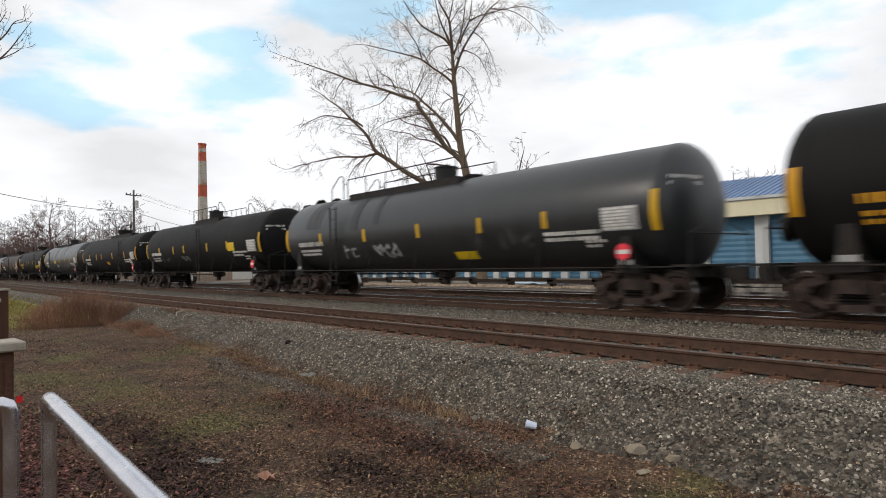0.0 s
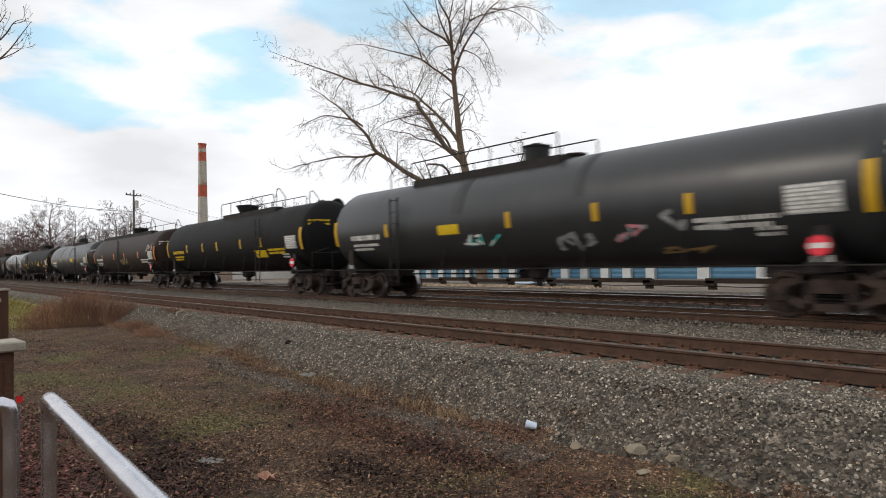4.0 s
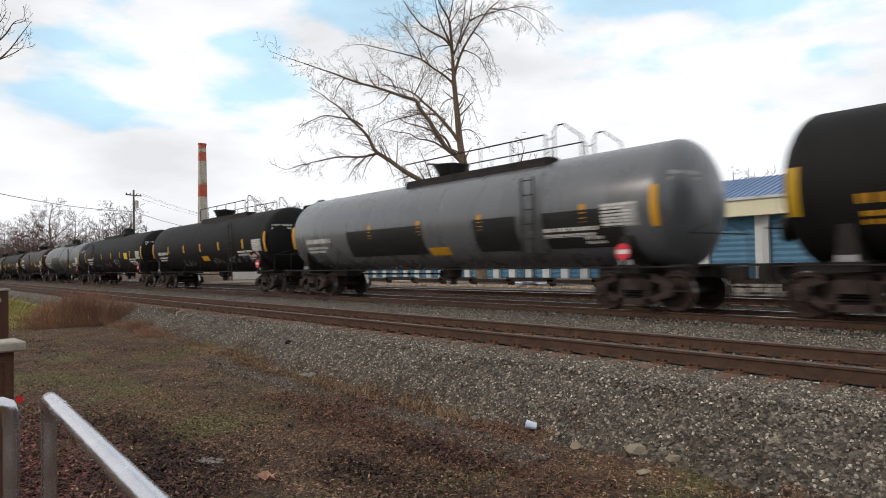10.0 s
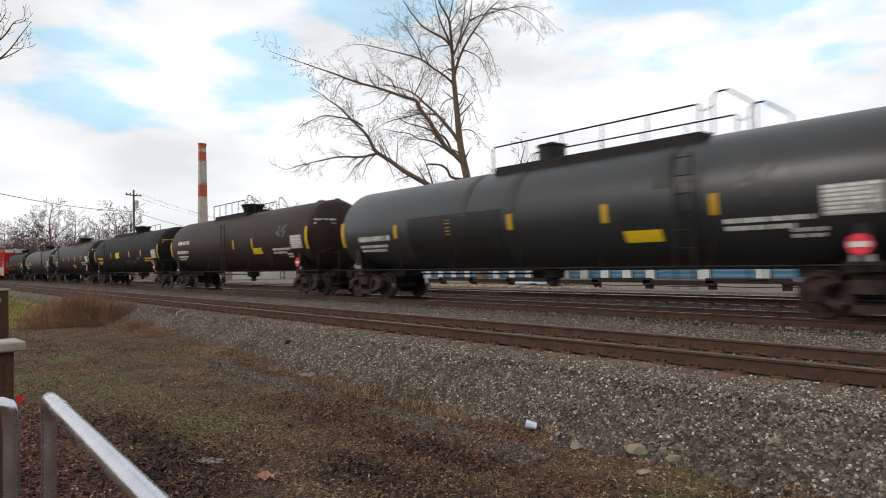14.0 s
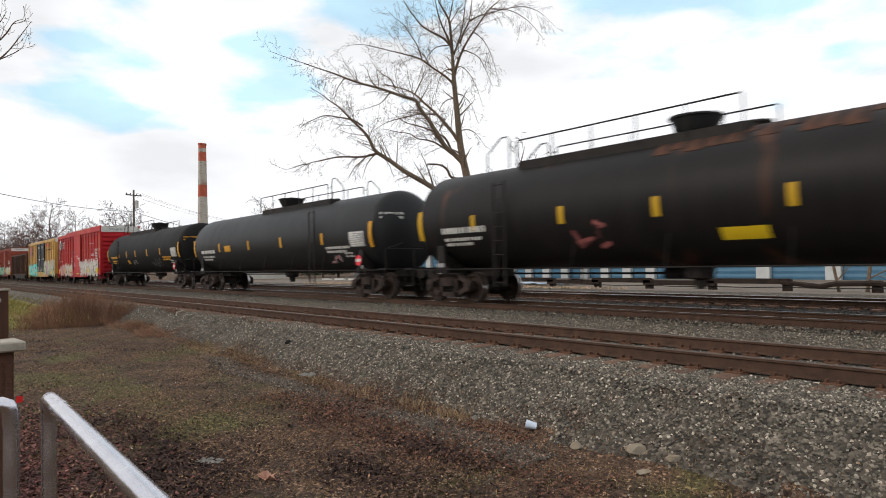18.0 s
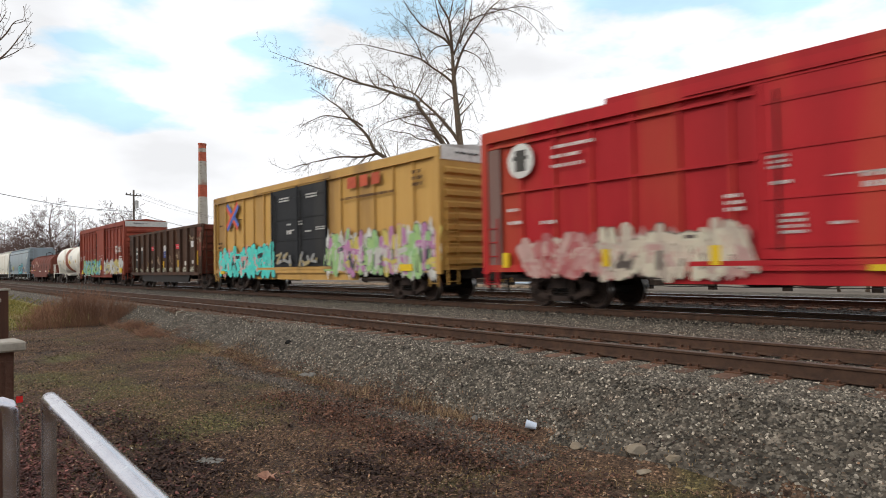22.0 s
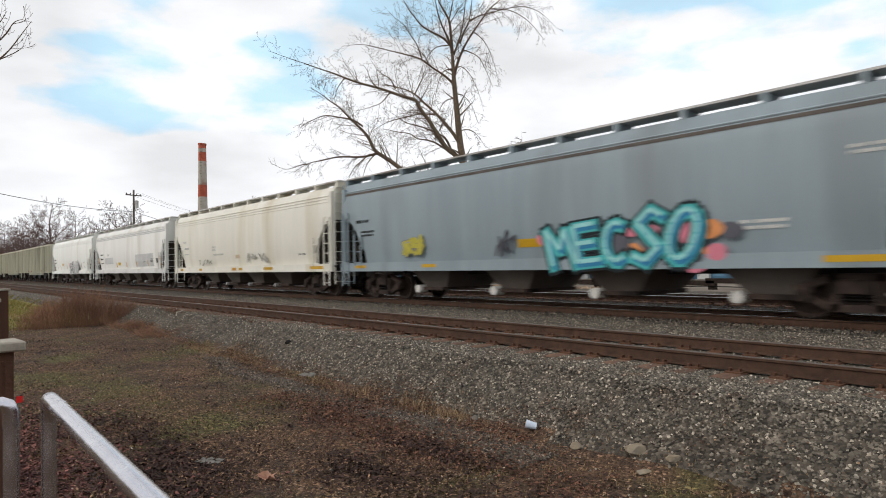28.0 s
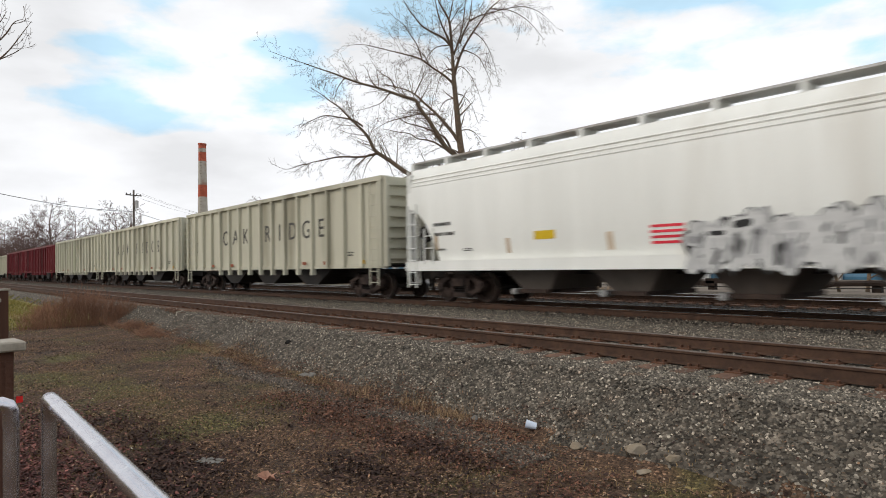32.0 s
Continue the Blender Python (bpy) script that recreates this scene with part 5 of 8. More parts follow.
M["cap_wood_pale"] = surf("faded_tan", (0.5, 0.4, 0.28), (0.58, 0.47, 0.34), 3, 0.7)
M["letter_dark"] = surf("letter_dark", (0.05, 0.05, 0.045), (0.09, 0.085, 0.075), 3, 0.7)

# the train: rear end of each car's side at the start, from the first car to the last
REAR = [-5.3, -25.79, -46.42, -66.44, -87.02, -107.31, -127.25, -147.97, -168.4, -188.3, -208.13, -228.67, -249.39, -269.44, -289.55, -309.56, -330.23, -350.17, -371.09, -391.59, -407.97, -424.87, -439.18, -454.75, -475.5, -494.68, -515.4, -535.87, -556.76, -577.67, -597.87, -619.0, -638.7, -658.5]
TRAIN = []
LONGER = {14: 0.35}      # cars that reach further back than their neighbours


def couple(i, made, tank=False):
    car, half = made
    x = REAR[i] + half - (0.325 if tank else 0.0) - LONGER.get(i, 0)
    TRAIN.append((car, x))


def pitch_of(i):
    return (REAR[i - 1] if i else REAR[0] + 20.3) - REAR[i]


AFT, FORE = (-4.9, 1.5), (-1.5, 4.9)      # which way the top walkway runs from the fittings
TANKS = {
    0: dict(skin="tank_black", mark="amber", bar="amber", label_x=None, name_label="black tank car with amber stencils and end bars"),
    1: dict(barrel=True, skin="tank_grey", low=.09, ladder_x=-4.75, label_x=2.27, label_a=-41, deck=AFT, refl=(-5.97, -2.84, .3, 3.18, 5.62), name_label="dark grey tank car with white stencils and faded tags"),
    2: dict(barrel=True, skin="tank_black", ladder_x=1.2, label_x=5.5, label_a=-9, label_size=(.8, .42), deck=(-1.6, 2.0), dome_x=-.3, refl=(-6.2, -3.44, -1.55, 2.19, 5.0), name_label="black tank car with yellow end bars and square label"),
    3: dict(skin="tank_black", bar="amber", ladder_x=4.8, label_x=.22, label_a=-28, label_size=(.8, .26), deck=FORE, refl=(-5.9, -3.29, -1.53, 2.0, 5.56), name_label="soot-black tank car with dim yellow reflectors"),
    4: dict(barrel=True, skin="tank_grey", ladder_x=-4.9, label_x=-2.32, label_a=-11, deck=AFT, refl=(-5.55, .22, 3.12, 5.52), name_label="slate grey tank car with several spray-painted tags"),
    5: dict(skin="tank_black", mark="label_yellow", ladder_x=4.8, label_x=4.6, label_a=-27, label_size=(1.2, .36), deck=FORE, refl=(-5.2, -2.7, -.59, 2.48, 4.8), name_label="black tank car with yellow stencils"),
    6: dict(skin="tank_brown", low=.09, bar="orange", ladder_x=0, label_x=None, deck=(-8.3, 5.5), refl=(-5.65, -1.9, 1.12, 4.75), name_label="weathered brown tank car with orange reflectors"),
    7: dict(barrel=True, skin="tank_grey", low=.06, ladder_x=4.6, label_x=1.83, label_a=-6, deck=FORE, refl=(-5.95, -3.37, -.58, 2.59, 5.09), name_label="grey tank car with yellow bars and worn paint"),
    8: dict(skin="tank_black", mark="amber", ladder_x=-5, label_x=2.31, label_a=-17, label_size=(.8, .32), deck=FORE, refl=(-5.11, -1.91, .66, 3.0, 5.11), name_label="gloss black tank car with amber stencils"),
    9: dict(skin="tank_silver", ladder_x=4.9, bar="amber", label_x=.8, label_a=-38, deck=FORE, refl=(-2.76, .05, 2.9, 6.56), name_label="silver grey tank car with black repainted patches"),
    10: dict(skin="tank_black", ladder_x=4.8, label_x=.61, label_a=-30, bar="amber", deck=FORE, refl=(-5.35, -2.53, .18, 2.87, 6.0), name_label="dull black tank car with tagged lower flank"),
    11: dict(barrel=True, skin="tank_black", ladder_x=-4.9, label_x=4.74, label_a=-10, label_size=(.85, .46), deck=AFT, hoop_end=.4, refl=(-5.6, -2.66, .48, 3.18, 5.92), name_label="black tank car with a yellow square label and grey tag"),
    12: dict(barrel=True, skin="tank_grey", low=.06, ladder_x=4.9, label_x=3.74, label_a=-29, deck=FORE, refl=(-5.58, -2.9, -.28, 2.82, 5.49), name_label="charcoal tank car with patched paint and yellow bars"),
    13: dict(skin="tank_brown", ladder_x=0, label_x=3.69, label_a=-21, bar="yellow", deck=(-3.2, 1.0), refl=(1.0, 3.24), name_label="brown-black tank car with bold white lettering bars"),
    14: dict(skin="tank_black", mark="label_yellow", ladder_x=-5, label_x=-1.4, label_a=-7, label_size=(.85, .42), deck=AFT, hoop=False, refl=(-5.4, -3.3, -.86, 2.0, 4.95), name_label="black tank car with yellow stencils and wide yellow label"),
    15: dict(skin="tank_rust", ladder_x=-4.9, label_x=1.66, label_a=-33, deck=AFT, refl=(-6.1, -2.85, -.18, 2.66, 5.3), name_label="black tank car with rust along its top and a pink tag"),
    16: dict(skin="tank_charcoal", low=.09, ladder_x=4.9, label_x=-4.16, label_a=-9, label_size=(.75, .3), bar="amber", deck=FORE, refl=(-5.24, -1.58, 1.84, 5.45), name_label="smooth dark grey tank car with amber bars"),
    17: dict(skin="tank_black", mark="amber", bar="amber", ladder_x=-4.9, label_x=-2.82, label_a=-29, label_size=(.5, .3), deck=AFT, refl=(-5.16, -3.05, -.74, 2.08, 4.94), name_label="black tank car with amber lettering and white tags"),
}
DARK_TAG = [(.03, .03, .03), (.05, .05, .05), (.08, .08, .08), (.14, .14, .14)]
PALE_TAG = [(.1, .1, .1), (.14, .14, .14), (.22, .22, .215), (.32, .32, .31)]


def tank_extra(i):
    tags = {1: [(-4.0, -.7, .9, .6, PALE_TAG), (-1.66, -.75, 1.5, .6, PALE_TAG), (4.0, -.6, 2.2, .7, [(.02, .02, .02), (.03, .03, .03), (.045, .045, .045), (.06, .06, .06)])],
            2: [(-5.1, -.75, 1.3, .35, DARK_TAG), (-1.6, -.7, 1.4, .5, [(.03, .03, .03), (.05, .05, .05), (.08, .08, .08), (.1, .1, .1)])],
            3: [(6.87, -.61, .9, .35, [PINK, GREY, WHITE, PINK])],
            4: [(-.9, -.66, 1.6, .4, [BLACK, BLUE, TEAL, WHITE]), (2.27, -.86, 1.5, .6, PALE_TAG), (3.96, -.7, .8, .45, [PINK, WHITE, GREY, PINK]), (5.6, -.5, 1.4, .55, PALE_TAG), (5.2, -1.1, 1.2, .35, [(.2, .14, .05), (.25, .17, .08), (.3, .2, .08), (.3, .2, .1)])],
            6: [(.67, -.63, 2.0, .7, [(.16, .12, .04), (.2, .15, .05), (.25, .2, .07), (.3, .24, .1)]), (7.4, .25, 1.5, .6, [(.12, .11, .1), (.2, .19, .17), (.3, .28, .26), (.3, .28, .26)])],
            10: [(-2.4, -.95, 2.0, .5, DARK_TAG), (2.2, -.95, 1.8, .5, DARK_TAG), (7.24, -.68, .8, .45, [PINK, GREY, WHITE, PINK]), (4.4, -.9, 1.6, .5, DARK_TAG), (6.0, -.85, 1.2, .5, DARK_TAG)],
            11: [(-4.6, -.9, 1.6, .4, [BLACK, (.05, .08, .1), (.04, .07, .1), (.1, .1, .1)]), (-1.4, -.85, 1.8, .5, [(.1, .03, .05), (.15, .05, .08), (.2, .08, .12), (.2, .08, .1)]), (1.72, -.72, 1.5, .8, PALE_TAG), (6.4, -.85, 1.6, .6, [(.15, .1, .1), (.3, .22, .22), (.2, .18, .18), (.3, .2, .2)])],
            12: [(6.4, .3, .8, .9, DARK_TAG)],
            13: [(6.3, .3, .9, 1.0, DARK_TAG)],
            14: [(1.1, -.77, 1.1, .45, DARK_TAG), (2.76, -.73, 1.0, .45, DARK_TAG), (4.1, -.51, .9, .45, DARK_TAG), (7.2, -.68, .7, .2, [ORANGE, ORANGE, ORANGE, ORANGE])],
            15: [(-1.9, -.68, 1.3, .85, [(.16, .05, .045), (.1, .03, .03), (.3, .1, .09), (.16, .05, .05)])],
            16: [(5.96, -.96, .9, .4, [PINK, GREY, WHITE, PINK])],
            17: [(-1.36, -.77, 1.0, .4, PALE_TAG), (3.55, -.84, 2.0, .7, DARK_TAG)]}

    def put(car, tank):
        for k, (x, z, w, h, mats) in enumerate(tags.get(i, ())):
            scrawl(tank, x, z, w, h, mats, 0, r=TR, seed=i * 10 + k, letters=max(2, int(w * 2)), cloud=False, label="faded graffiti tag")
        if i == 9:
            for x, w in ((-2.05, 4.5), (3.46, 1.7), (6.45, 2.4)):
                part("black_patch", on_shell(w, 1.0, -22, TR), M["patch_black"], tank, "black repainted rectangle", at=pose(x, 0, 0))
            part("walk_saddle", on_shell(.5, 2.4, 0, TR + .01), M["tank_silver"], tank, at=pose(4.8, 0, 0))
        if i == 12:
            part("black_patch", on_shell(4.3, 1.5, -20, TR), M["patch_black"], tank, "black repainted rectangle", at=pose(-2.75, 0, 0))
        for x, w, hh in {1: ((-3.5, .5, 1.9), (-2.1, .34, 1.6), (-6.6, 1.1, 1.5)), 12: ((-2.2, .3, 1.7), (-.3, .42, 1.9), (4.3, .5, 1.4)), 4: ((-1.9, .5, 1.7), (2.6, .3, 1.5)), 7: ((-3.2, .4, 1.7), (1.1, .5, 1.5))}.get(i, ()):
            part("spill_streak", on_shell(w, hh, 38, TR), M["spill"], tank, "pale dusty streak below the fittings", at=pose(x, 0, 0))
        if i == 15:
            rj = random.Random(15)
            for k in range(22):
                hh = rj.uniform(.35, .9)
                part("rust_stain", on_shell(.42, hh, 76 - math.degrees(hh / TR / 2), TR + .0006 * (k % 2)), M["rust_stain"], tank, "orange rust running down from the top", at=pose(-.2 + k * .38 + rj.uniform(-.05, .05), 0, 0))
        if i == 13:
            part("lettering", shell_text(1.9, .34, 6, TR + .002, 1, 5), M["white_mark"], tank, "bold white lettering bars", at=pose(-6.3, 0, 0))
    return put


for i, spec in TANKS.items():
    couple(i, tank_car(pitch_of(i) + LONGER.get(i, 0), extra=tank_extra(i), seed=i * 11, **spec), True)


# red box car
def red_extra(car, w):
    y = -w - .08
    ring = part("emblem", lathe(bmesh.new(), [(0, 0), (0, .46), (-.01, .46), (-.01, 0)], "y", 28), M["white_mark"], car, "round cream emblem, its drawing plain", at=pose(-7.9, y, 3.86))
    part("emblem_mark", boxm(-.18, .18, -.016, -.01, -.28, .28), M["letter_dark"], ring)
    part("emblem_mark", boxm(-.26, .26, -.018, -.011, .02, .12), M["letter_dark"], ring)
    scrawl(car, -6.3, 1.32, 2.9, .95, [(.3, .06, .06), (.42, .16, .15), (.46, .24, .22), (.5, .32, .28), (.4, .12, .12), (.52, .4, .33)], y + .012, seed=51, letters=4, label="faded pink spray-painted graffiti")
    scrawl(car, -3.7, 1.34, 3.4, 1.15, [(.1, .08, .07), (.45, .28, .25), CREAM, (.5, .42, .34), (.58, .5, .39), (.5, .3, .26)], y + .006, seed=53, letters=6, label="cream spray-painted graffiti with black edges")
    scrawl(car, 5.0, 1.48, 6.8, 1.35, [(.12, .11, .11), (.52, .5, .44), (.62, .6, .54), (.4, .42, .34), (.55, .52, .45), (.45, .3, .3), WHITE], y + .01, seed=52, letters=10, label="white and grey spray-painted graffiti")
    for q in (-1, 1):
        part("roof_edge", boxm(-5.2, 9.4, q * (w + .01) - .05, q * (w + .01) + .05, 4.79, 4.95), M["box_red"], car)
    part("reflector", boxm(.1, 1.0, y - .03, y, .92, 1.03), M["label_yellow"], car)
    part("faded_panel", boxm(8.55, 9.3, y + .045, y + .062, 2.45, 4.3), M["faded_red"], car, "sun-faded orange-red panel")
    part("primed_panel", boxm(-9.36, -8.72, y + .045, y + .062, 1.1, 4.3), M["primer"], car, "grey-brown primed panel at the corner")
    for x, ww in ((-8.5, .2), (-5.25, .2), (-2.6, .2), (4.2, .22), (5.1, .22), (8.2, .6)):
        part("reflector", boxm(x - ww / 2, x + ww / 2, y - .03, y + .05, 1.05, 1.45), M["label_yellow"], car)
    for z in (3.0, 2.35, 1.75):
        part("reflector", boxm(9.0, 9.3, y - .0, y + .02, z - .1, z + .1), M["cap_wood_pale"], car)


couple(18, box_car(18.8, "box_red", 4.93, 1.15, [(-1.7, 1.6, "box_red")], "bright red steel box car with graffiti along its lower sides", "white_mark",
                   [(-6.15, 4.02, 1.3, .15, 1, None), (-6.4, 3.78, .9, .15, 1, None), (-6.35, 3.54, 1.0, .15, 1, None), (-8.2, 2.55, .4, .15, 1, None), (-8.15, 2.2, .5, .17, 1, None), (-7.0, 2.15, .5, .17, 1, None), (-2.2, 2.25, .36, .4, 3, None), (-2.25, 1.45, .5, .34, 3, None), (-1.35, 2.95, .36, .3, 3, None), (-1.3, 2.55, .34, .12, 1, None), (-1.1, 1.78, .45, .42, 4, None), (-.3, 1.75, .35, .1, 1, None), (.25, 2.45, .4, .36, 2, None), (.8, 2.3, .3, .3, 1, None), (1.3, 2.0, .4, .8, 5, None), (.2, 2.6, 1.4, .05, 1, None), (7.9, 2.6, 1.0, .9, 7, None), (6.6, 2.55, .9, .25, 2, None), (6.4, 3.55, 1.8, .05, 1, None)], 17, (4.35, 3.08), red_extra))


def yellow_extra(car, w):
    y = -w - .08
    bm = bmesh.new()
    for s in (-1, 1):
        d = Vector((.72, 0, .56 * s)).normalized()
        n = Vector((-d.z, 0, d.x)) * .1
        for c, side in ((0, 1), (1, -1)):
            o = n * side * (1 if s > 0 else -1)
            a, b = Vector((-.7, 0, -.56 * s)) + o, Vector((.7, 0, .56 * s)) + o
            extrude_xz(bm, [(a.x + n.x, a.z + n.z), (b.x + n.x, b.z + n.z), (b.x - n.x, b.z - n.z), (a.x - n.x, a.z - n.z)], -.004 - .003 * (s > 0) - .001 * c, 0, c)
    part("emblem", bm, [paint((.62, .1, .05)), paint((.08, .14, .45))], car, "crossed red and blue bars", at=pose(-6.8, y, 3.72))
    for x, ww in ((4.3, .7), (5.1, .6), (5.85, .6)):
        part("emblem_bar", boxm(x - ww / 2 + .05, x + ww / 2 - .05, y - .006, y, 4.0, 4.4), paint((.5, .09, .04)), car)
    scrawl(car, -5.4, 1.5, 6.0, 1.35, [(.015, .03, .03), (.55, .33, .3), TEAL, (.1, .55, .48), TEAL, (.06, .5, .44), PINK], y + .01, seed=61, letters=7, label="turquoise spray-painted graffiti with pink edge")
    scrawl(car, 5.8, 1.65, 6.8, 1.65, [(.06, .06, .07), (.52, .5, .46), (.45, .2, .36), (.34, .52, .2), (.3, .5, .22), (.45, .2, .36), (.55, .45, .12), WHITE], y + .01, seed=62, letters=10, label="many-coloured spray-painted graffiti")
    scrawl(car, 0, 1.55, 3.6, .7, [(.05, .05, .05), (.12, .12, .12), (.28, .28, .27), (.35, .28, .14)], y - .06, seed=63, letters=6, cloud=False, label="white scrawls on the black doors")
    part("reflector", boxm(7.2, 7.9, y - .04, y, .98, 1.2), M["label_yellow"], car)
    part("reflector", boxm(-8.3, -7.8, y - .04, y, .9, 1.05), M["label_yellow"], car)


couple(19, box_car(18.6, "box_yellow", 4.92, 1.2, [(-2.4, -.05, "door_black"), (0, 2.35, "door_black")], "yellow box car with black double doors and colourful graffiti", "white_mark",
                   [(-1.17, 4.04, .9, .22, 2, None), (1.24, 4.02, .9, .22, 2, None), (-.72, 2.95, .35, .12, 1, None), (-.73, 2.58, .4, .3, 1, None), (-.4, 2.7, .3, .1, 1, None), (.33, 2.97, .35, .22, 2, None), (.94, 2.6, .5, .1, 1, None), (1.94, 2.68, .7, .16, 2, None), (5.2, 3.62, 3.4, .16, 1, "gondola"), (8.2, 3.9, .5, .6, 3, "gondola"), (-8.3, 3.3, .4, .14, 1, "gondola"), (-6.0, 3.5, .6, .12, 1, "gondola"), (-8.4, 2.3, .5, .4, 2, "gondola")], 17, (), yellow_extra))
couple(20, gondola_car(14.6, "rusty dark brown gondola with white and red stencils"))


def brown_extra(car, w):
    y = -w - .08
    scrawl(car, -2.8, 1.5, 6.2, 1.15, [(.03, .06, .03), (.22, .3, .12), GREEN, (.08, .34, .42), (.32, .42, .26), (.1, .36, .44), (.5, .5, .5)], y - .02, seed=71, letters=8, label="green and blue spray-painted graffiti")
    scrawl(car, 4.3, 1.5, 5.4, 1.0, [(.16, .15, .15), (.42, .36, .14), (.5, .5, .49), (.36, .36, .36), (.48, .38, .1), (.52, .52, .51), WHITE], y + .01, seed=72, letters=6, label="silver block graffiti with yellow edge")
    for x, z, ww in ((-6.5, 1.1, .3), (.5, 1.45, .4), (6.8, 1.2, .6)):
        part("reflector", boxm(x - ww / 2, x + ww / 2, y - .05, y + .05, z - .18, z + .18), M["label_yellow"], car)


couple(21, box_car(15.4, "box_brown", 4.95, 1.15, [(-1.4, 1.4, "box_brown")], "oxide-brown box car with green and silver graffiti", "white_mark",
                   [(-7.2, 2.3, .3, .4, 3, None), (-6.3, 2.3, .3, .4, 3, None), (-5.7, 2.35, .3, .35, 3, None), (5.4, 2.75, .7, .6, 6, None), (6.4, 2.75, .8, .45, 4, None), (6.6, 2.1, .9, .35, 2, None), (-1.0, 3.2, .2, .2, 2, None), (.4, 2.4, 1.2, .04, 1, None), (-1.7, 2.5, .2, .3, 1, None), (.6, 2.1, .4, .2, 2, None)], 15, (4.4, 3.0), brown_extra))


def white_tank(length):
    car = thing("tank_car", "short white tank car with a rust-brown middle band", "tank car", "freight train")
    r, h = 1.32, length / 2
    tl = length - 1.7
    tank = part("tank_shell", shell_mesh(tl, r, "tank_white"), None, car, at=pose(0, 0, 2.4))
    part("band", lathe(bmesh.new(), [(-.75, r), (-.75, r + .012), (.75, r + .012), (.75, r)], "x", 56), M["band_rust"], tank, "rust-brown band round the middle", smooth=True)
    zt = 2.4 + r
    valves = lathe(bmesh.new(), [(-.1, .3), (.1, .3), (.1, .38), (.18, .38), (.2, .26), (.44, .26), (.46, .2), (.5, 0)], "z", 18)
    bx(valves, .24, .46, -.08, .08, 0, .3)
    bx(valves, -.46, -.28, -.07, .07, 0, .24)
    part("fittings_housing", valves, M["patch_black"], car, at=pose(0, 0, zt - .05), smooth=True)
    for q in (-.8, .8):
        bm = tube(bmesh.new(), [(-.9, q, zt - .25), (-.9, q, zt + .7), (.9, q, zt + .7), (.9, q, zt - .25)], .017, 6)
        tube(bm, [(0, q, zt - .2), (0, q, zt + .7)], .015, 6)
        part("handrail", bm, M["tank_white"], car)
        part("walkway", boxm(-.9, .9, q - .12, q + .12, zt - .3, zt - .2), M["tank_white"], car)
    ladder(car, 0, -1.4, .6, 3.4, mat="tank_white")
    for s in (-1, 1):
        bm = bmesh.new()
        bx(bm, min(s * (h - 3), s * h), max(s * (h - 3), s * h), -.36, .36, .75, 1.05)
        bx(bm, min(s * (h - .4), s * h), max(s * (h - .4), s * h), -1.42, 1.42, 1.0, 1.06)
        for q in (-1, 1):
            extrude_yz(bm, [(q * .3, 1.05), (q * 1.2, 1.05), (q * 1.28, 1.9), (q * .9, 1.4)], s * (h - 2.1) - .15, s * (h - 2.1) + .15)
            tube(bm, [(s * (h - .05), q * 1.4, .5), (s * (h - .05), q * 1.4, 2.0), (s * (h - .05), q * .5, 2.0)], .025, 6)
            tube(bm, [(s * (h - .4), q * 1.4, .5), (s * (h - .4), q * 1.4, 1.9), (s * (h - .9), q * 1.4, 1.9), (s * (h - 1.2), q * 1.4, 1.02)], .025, 6)
            tube(bm, [(0, q * 1.42, 1.02), (s * (h - .4), q * 1.42, 1.02)], .03, 6)
        part("end_platform", bm, M["tank_white"], car)
        truck(car, s * (h - 2.0))
    for x, a, w, hh, rows in ((-3.6, -6, 1.3, .22, 1), (-3.6, -22, 1.0, .25, 2), (2.2, 4, 1.2, .5, 4), (3.4, -14, .7, .3, 3)):
        part("stencil", shell_text(w, hh, a, r, rows, int(x * 7)), M["repaint_grey"], tank, at=pose(x, 0, 0))
    for x in (-4.2, -1.6, 1.3, 4.3):
        part("reflector", on_shell(.15, .4, -10, r), M["yellow"], tank, at=pose(x, 0, 0))
    part("caution_label", on_shell(.6, .3, -12, r), M["label_yellow"], tank, at=pose(1.5, 0, 0))
    ends(car, h + .4)
    return car, h


couple(22, white_tank(13.0))
couple(23, coil_car(14.2, "rust-red covered coil car with rounded hoods"))



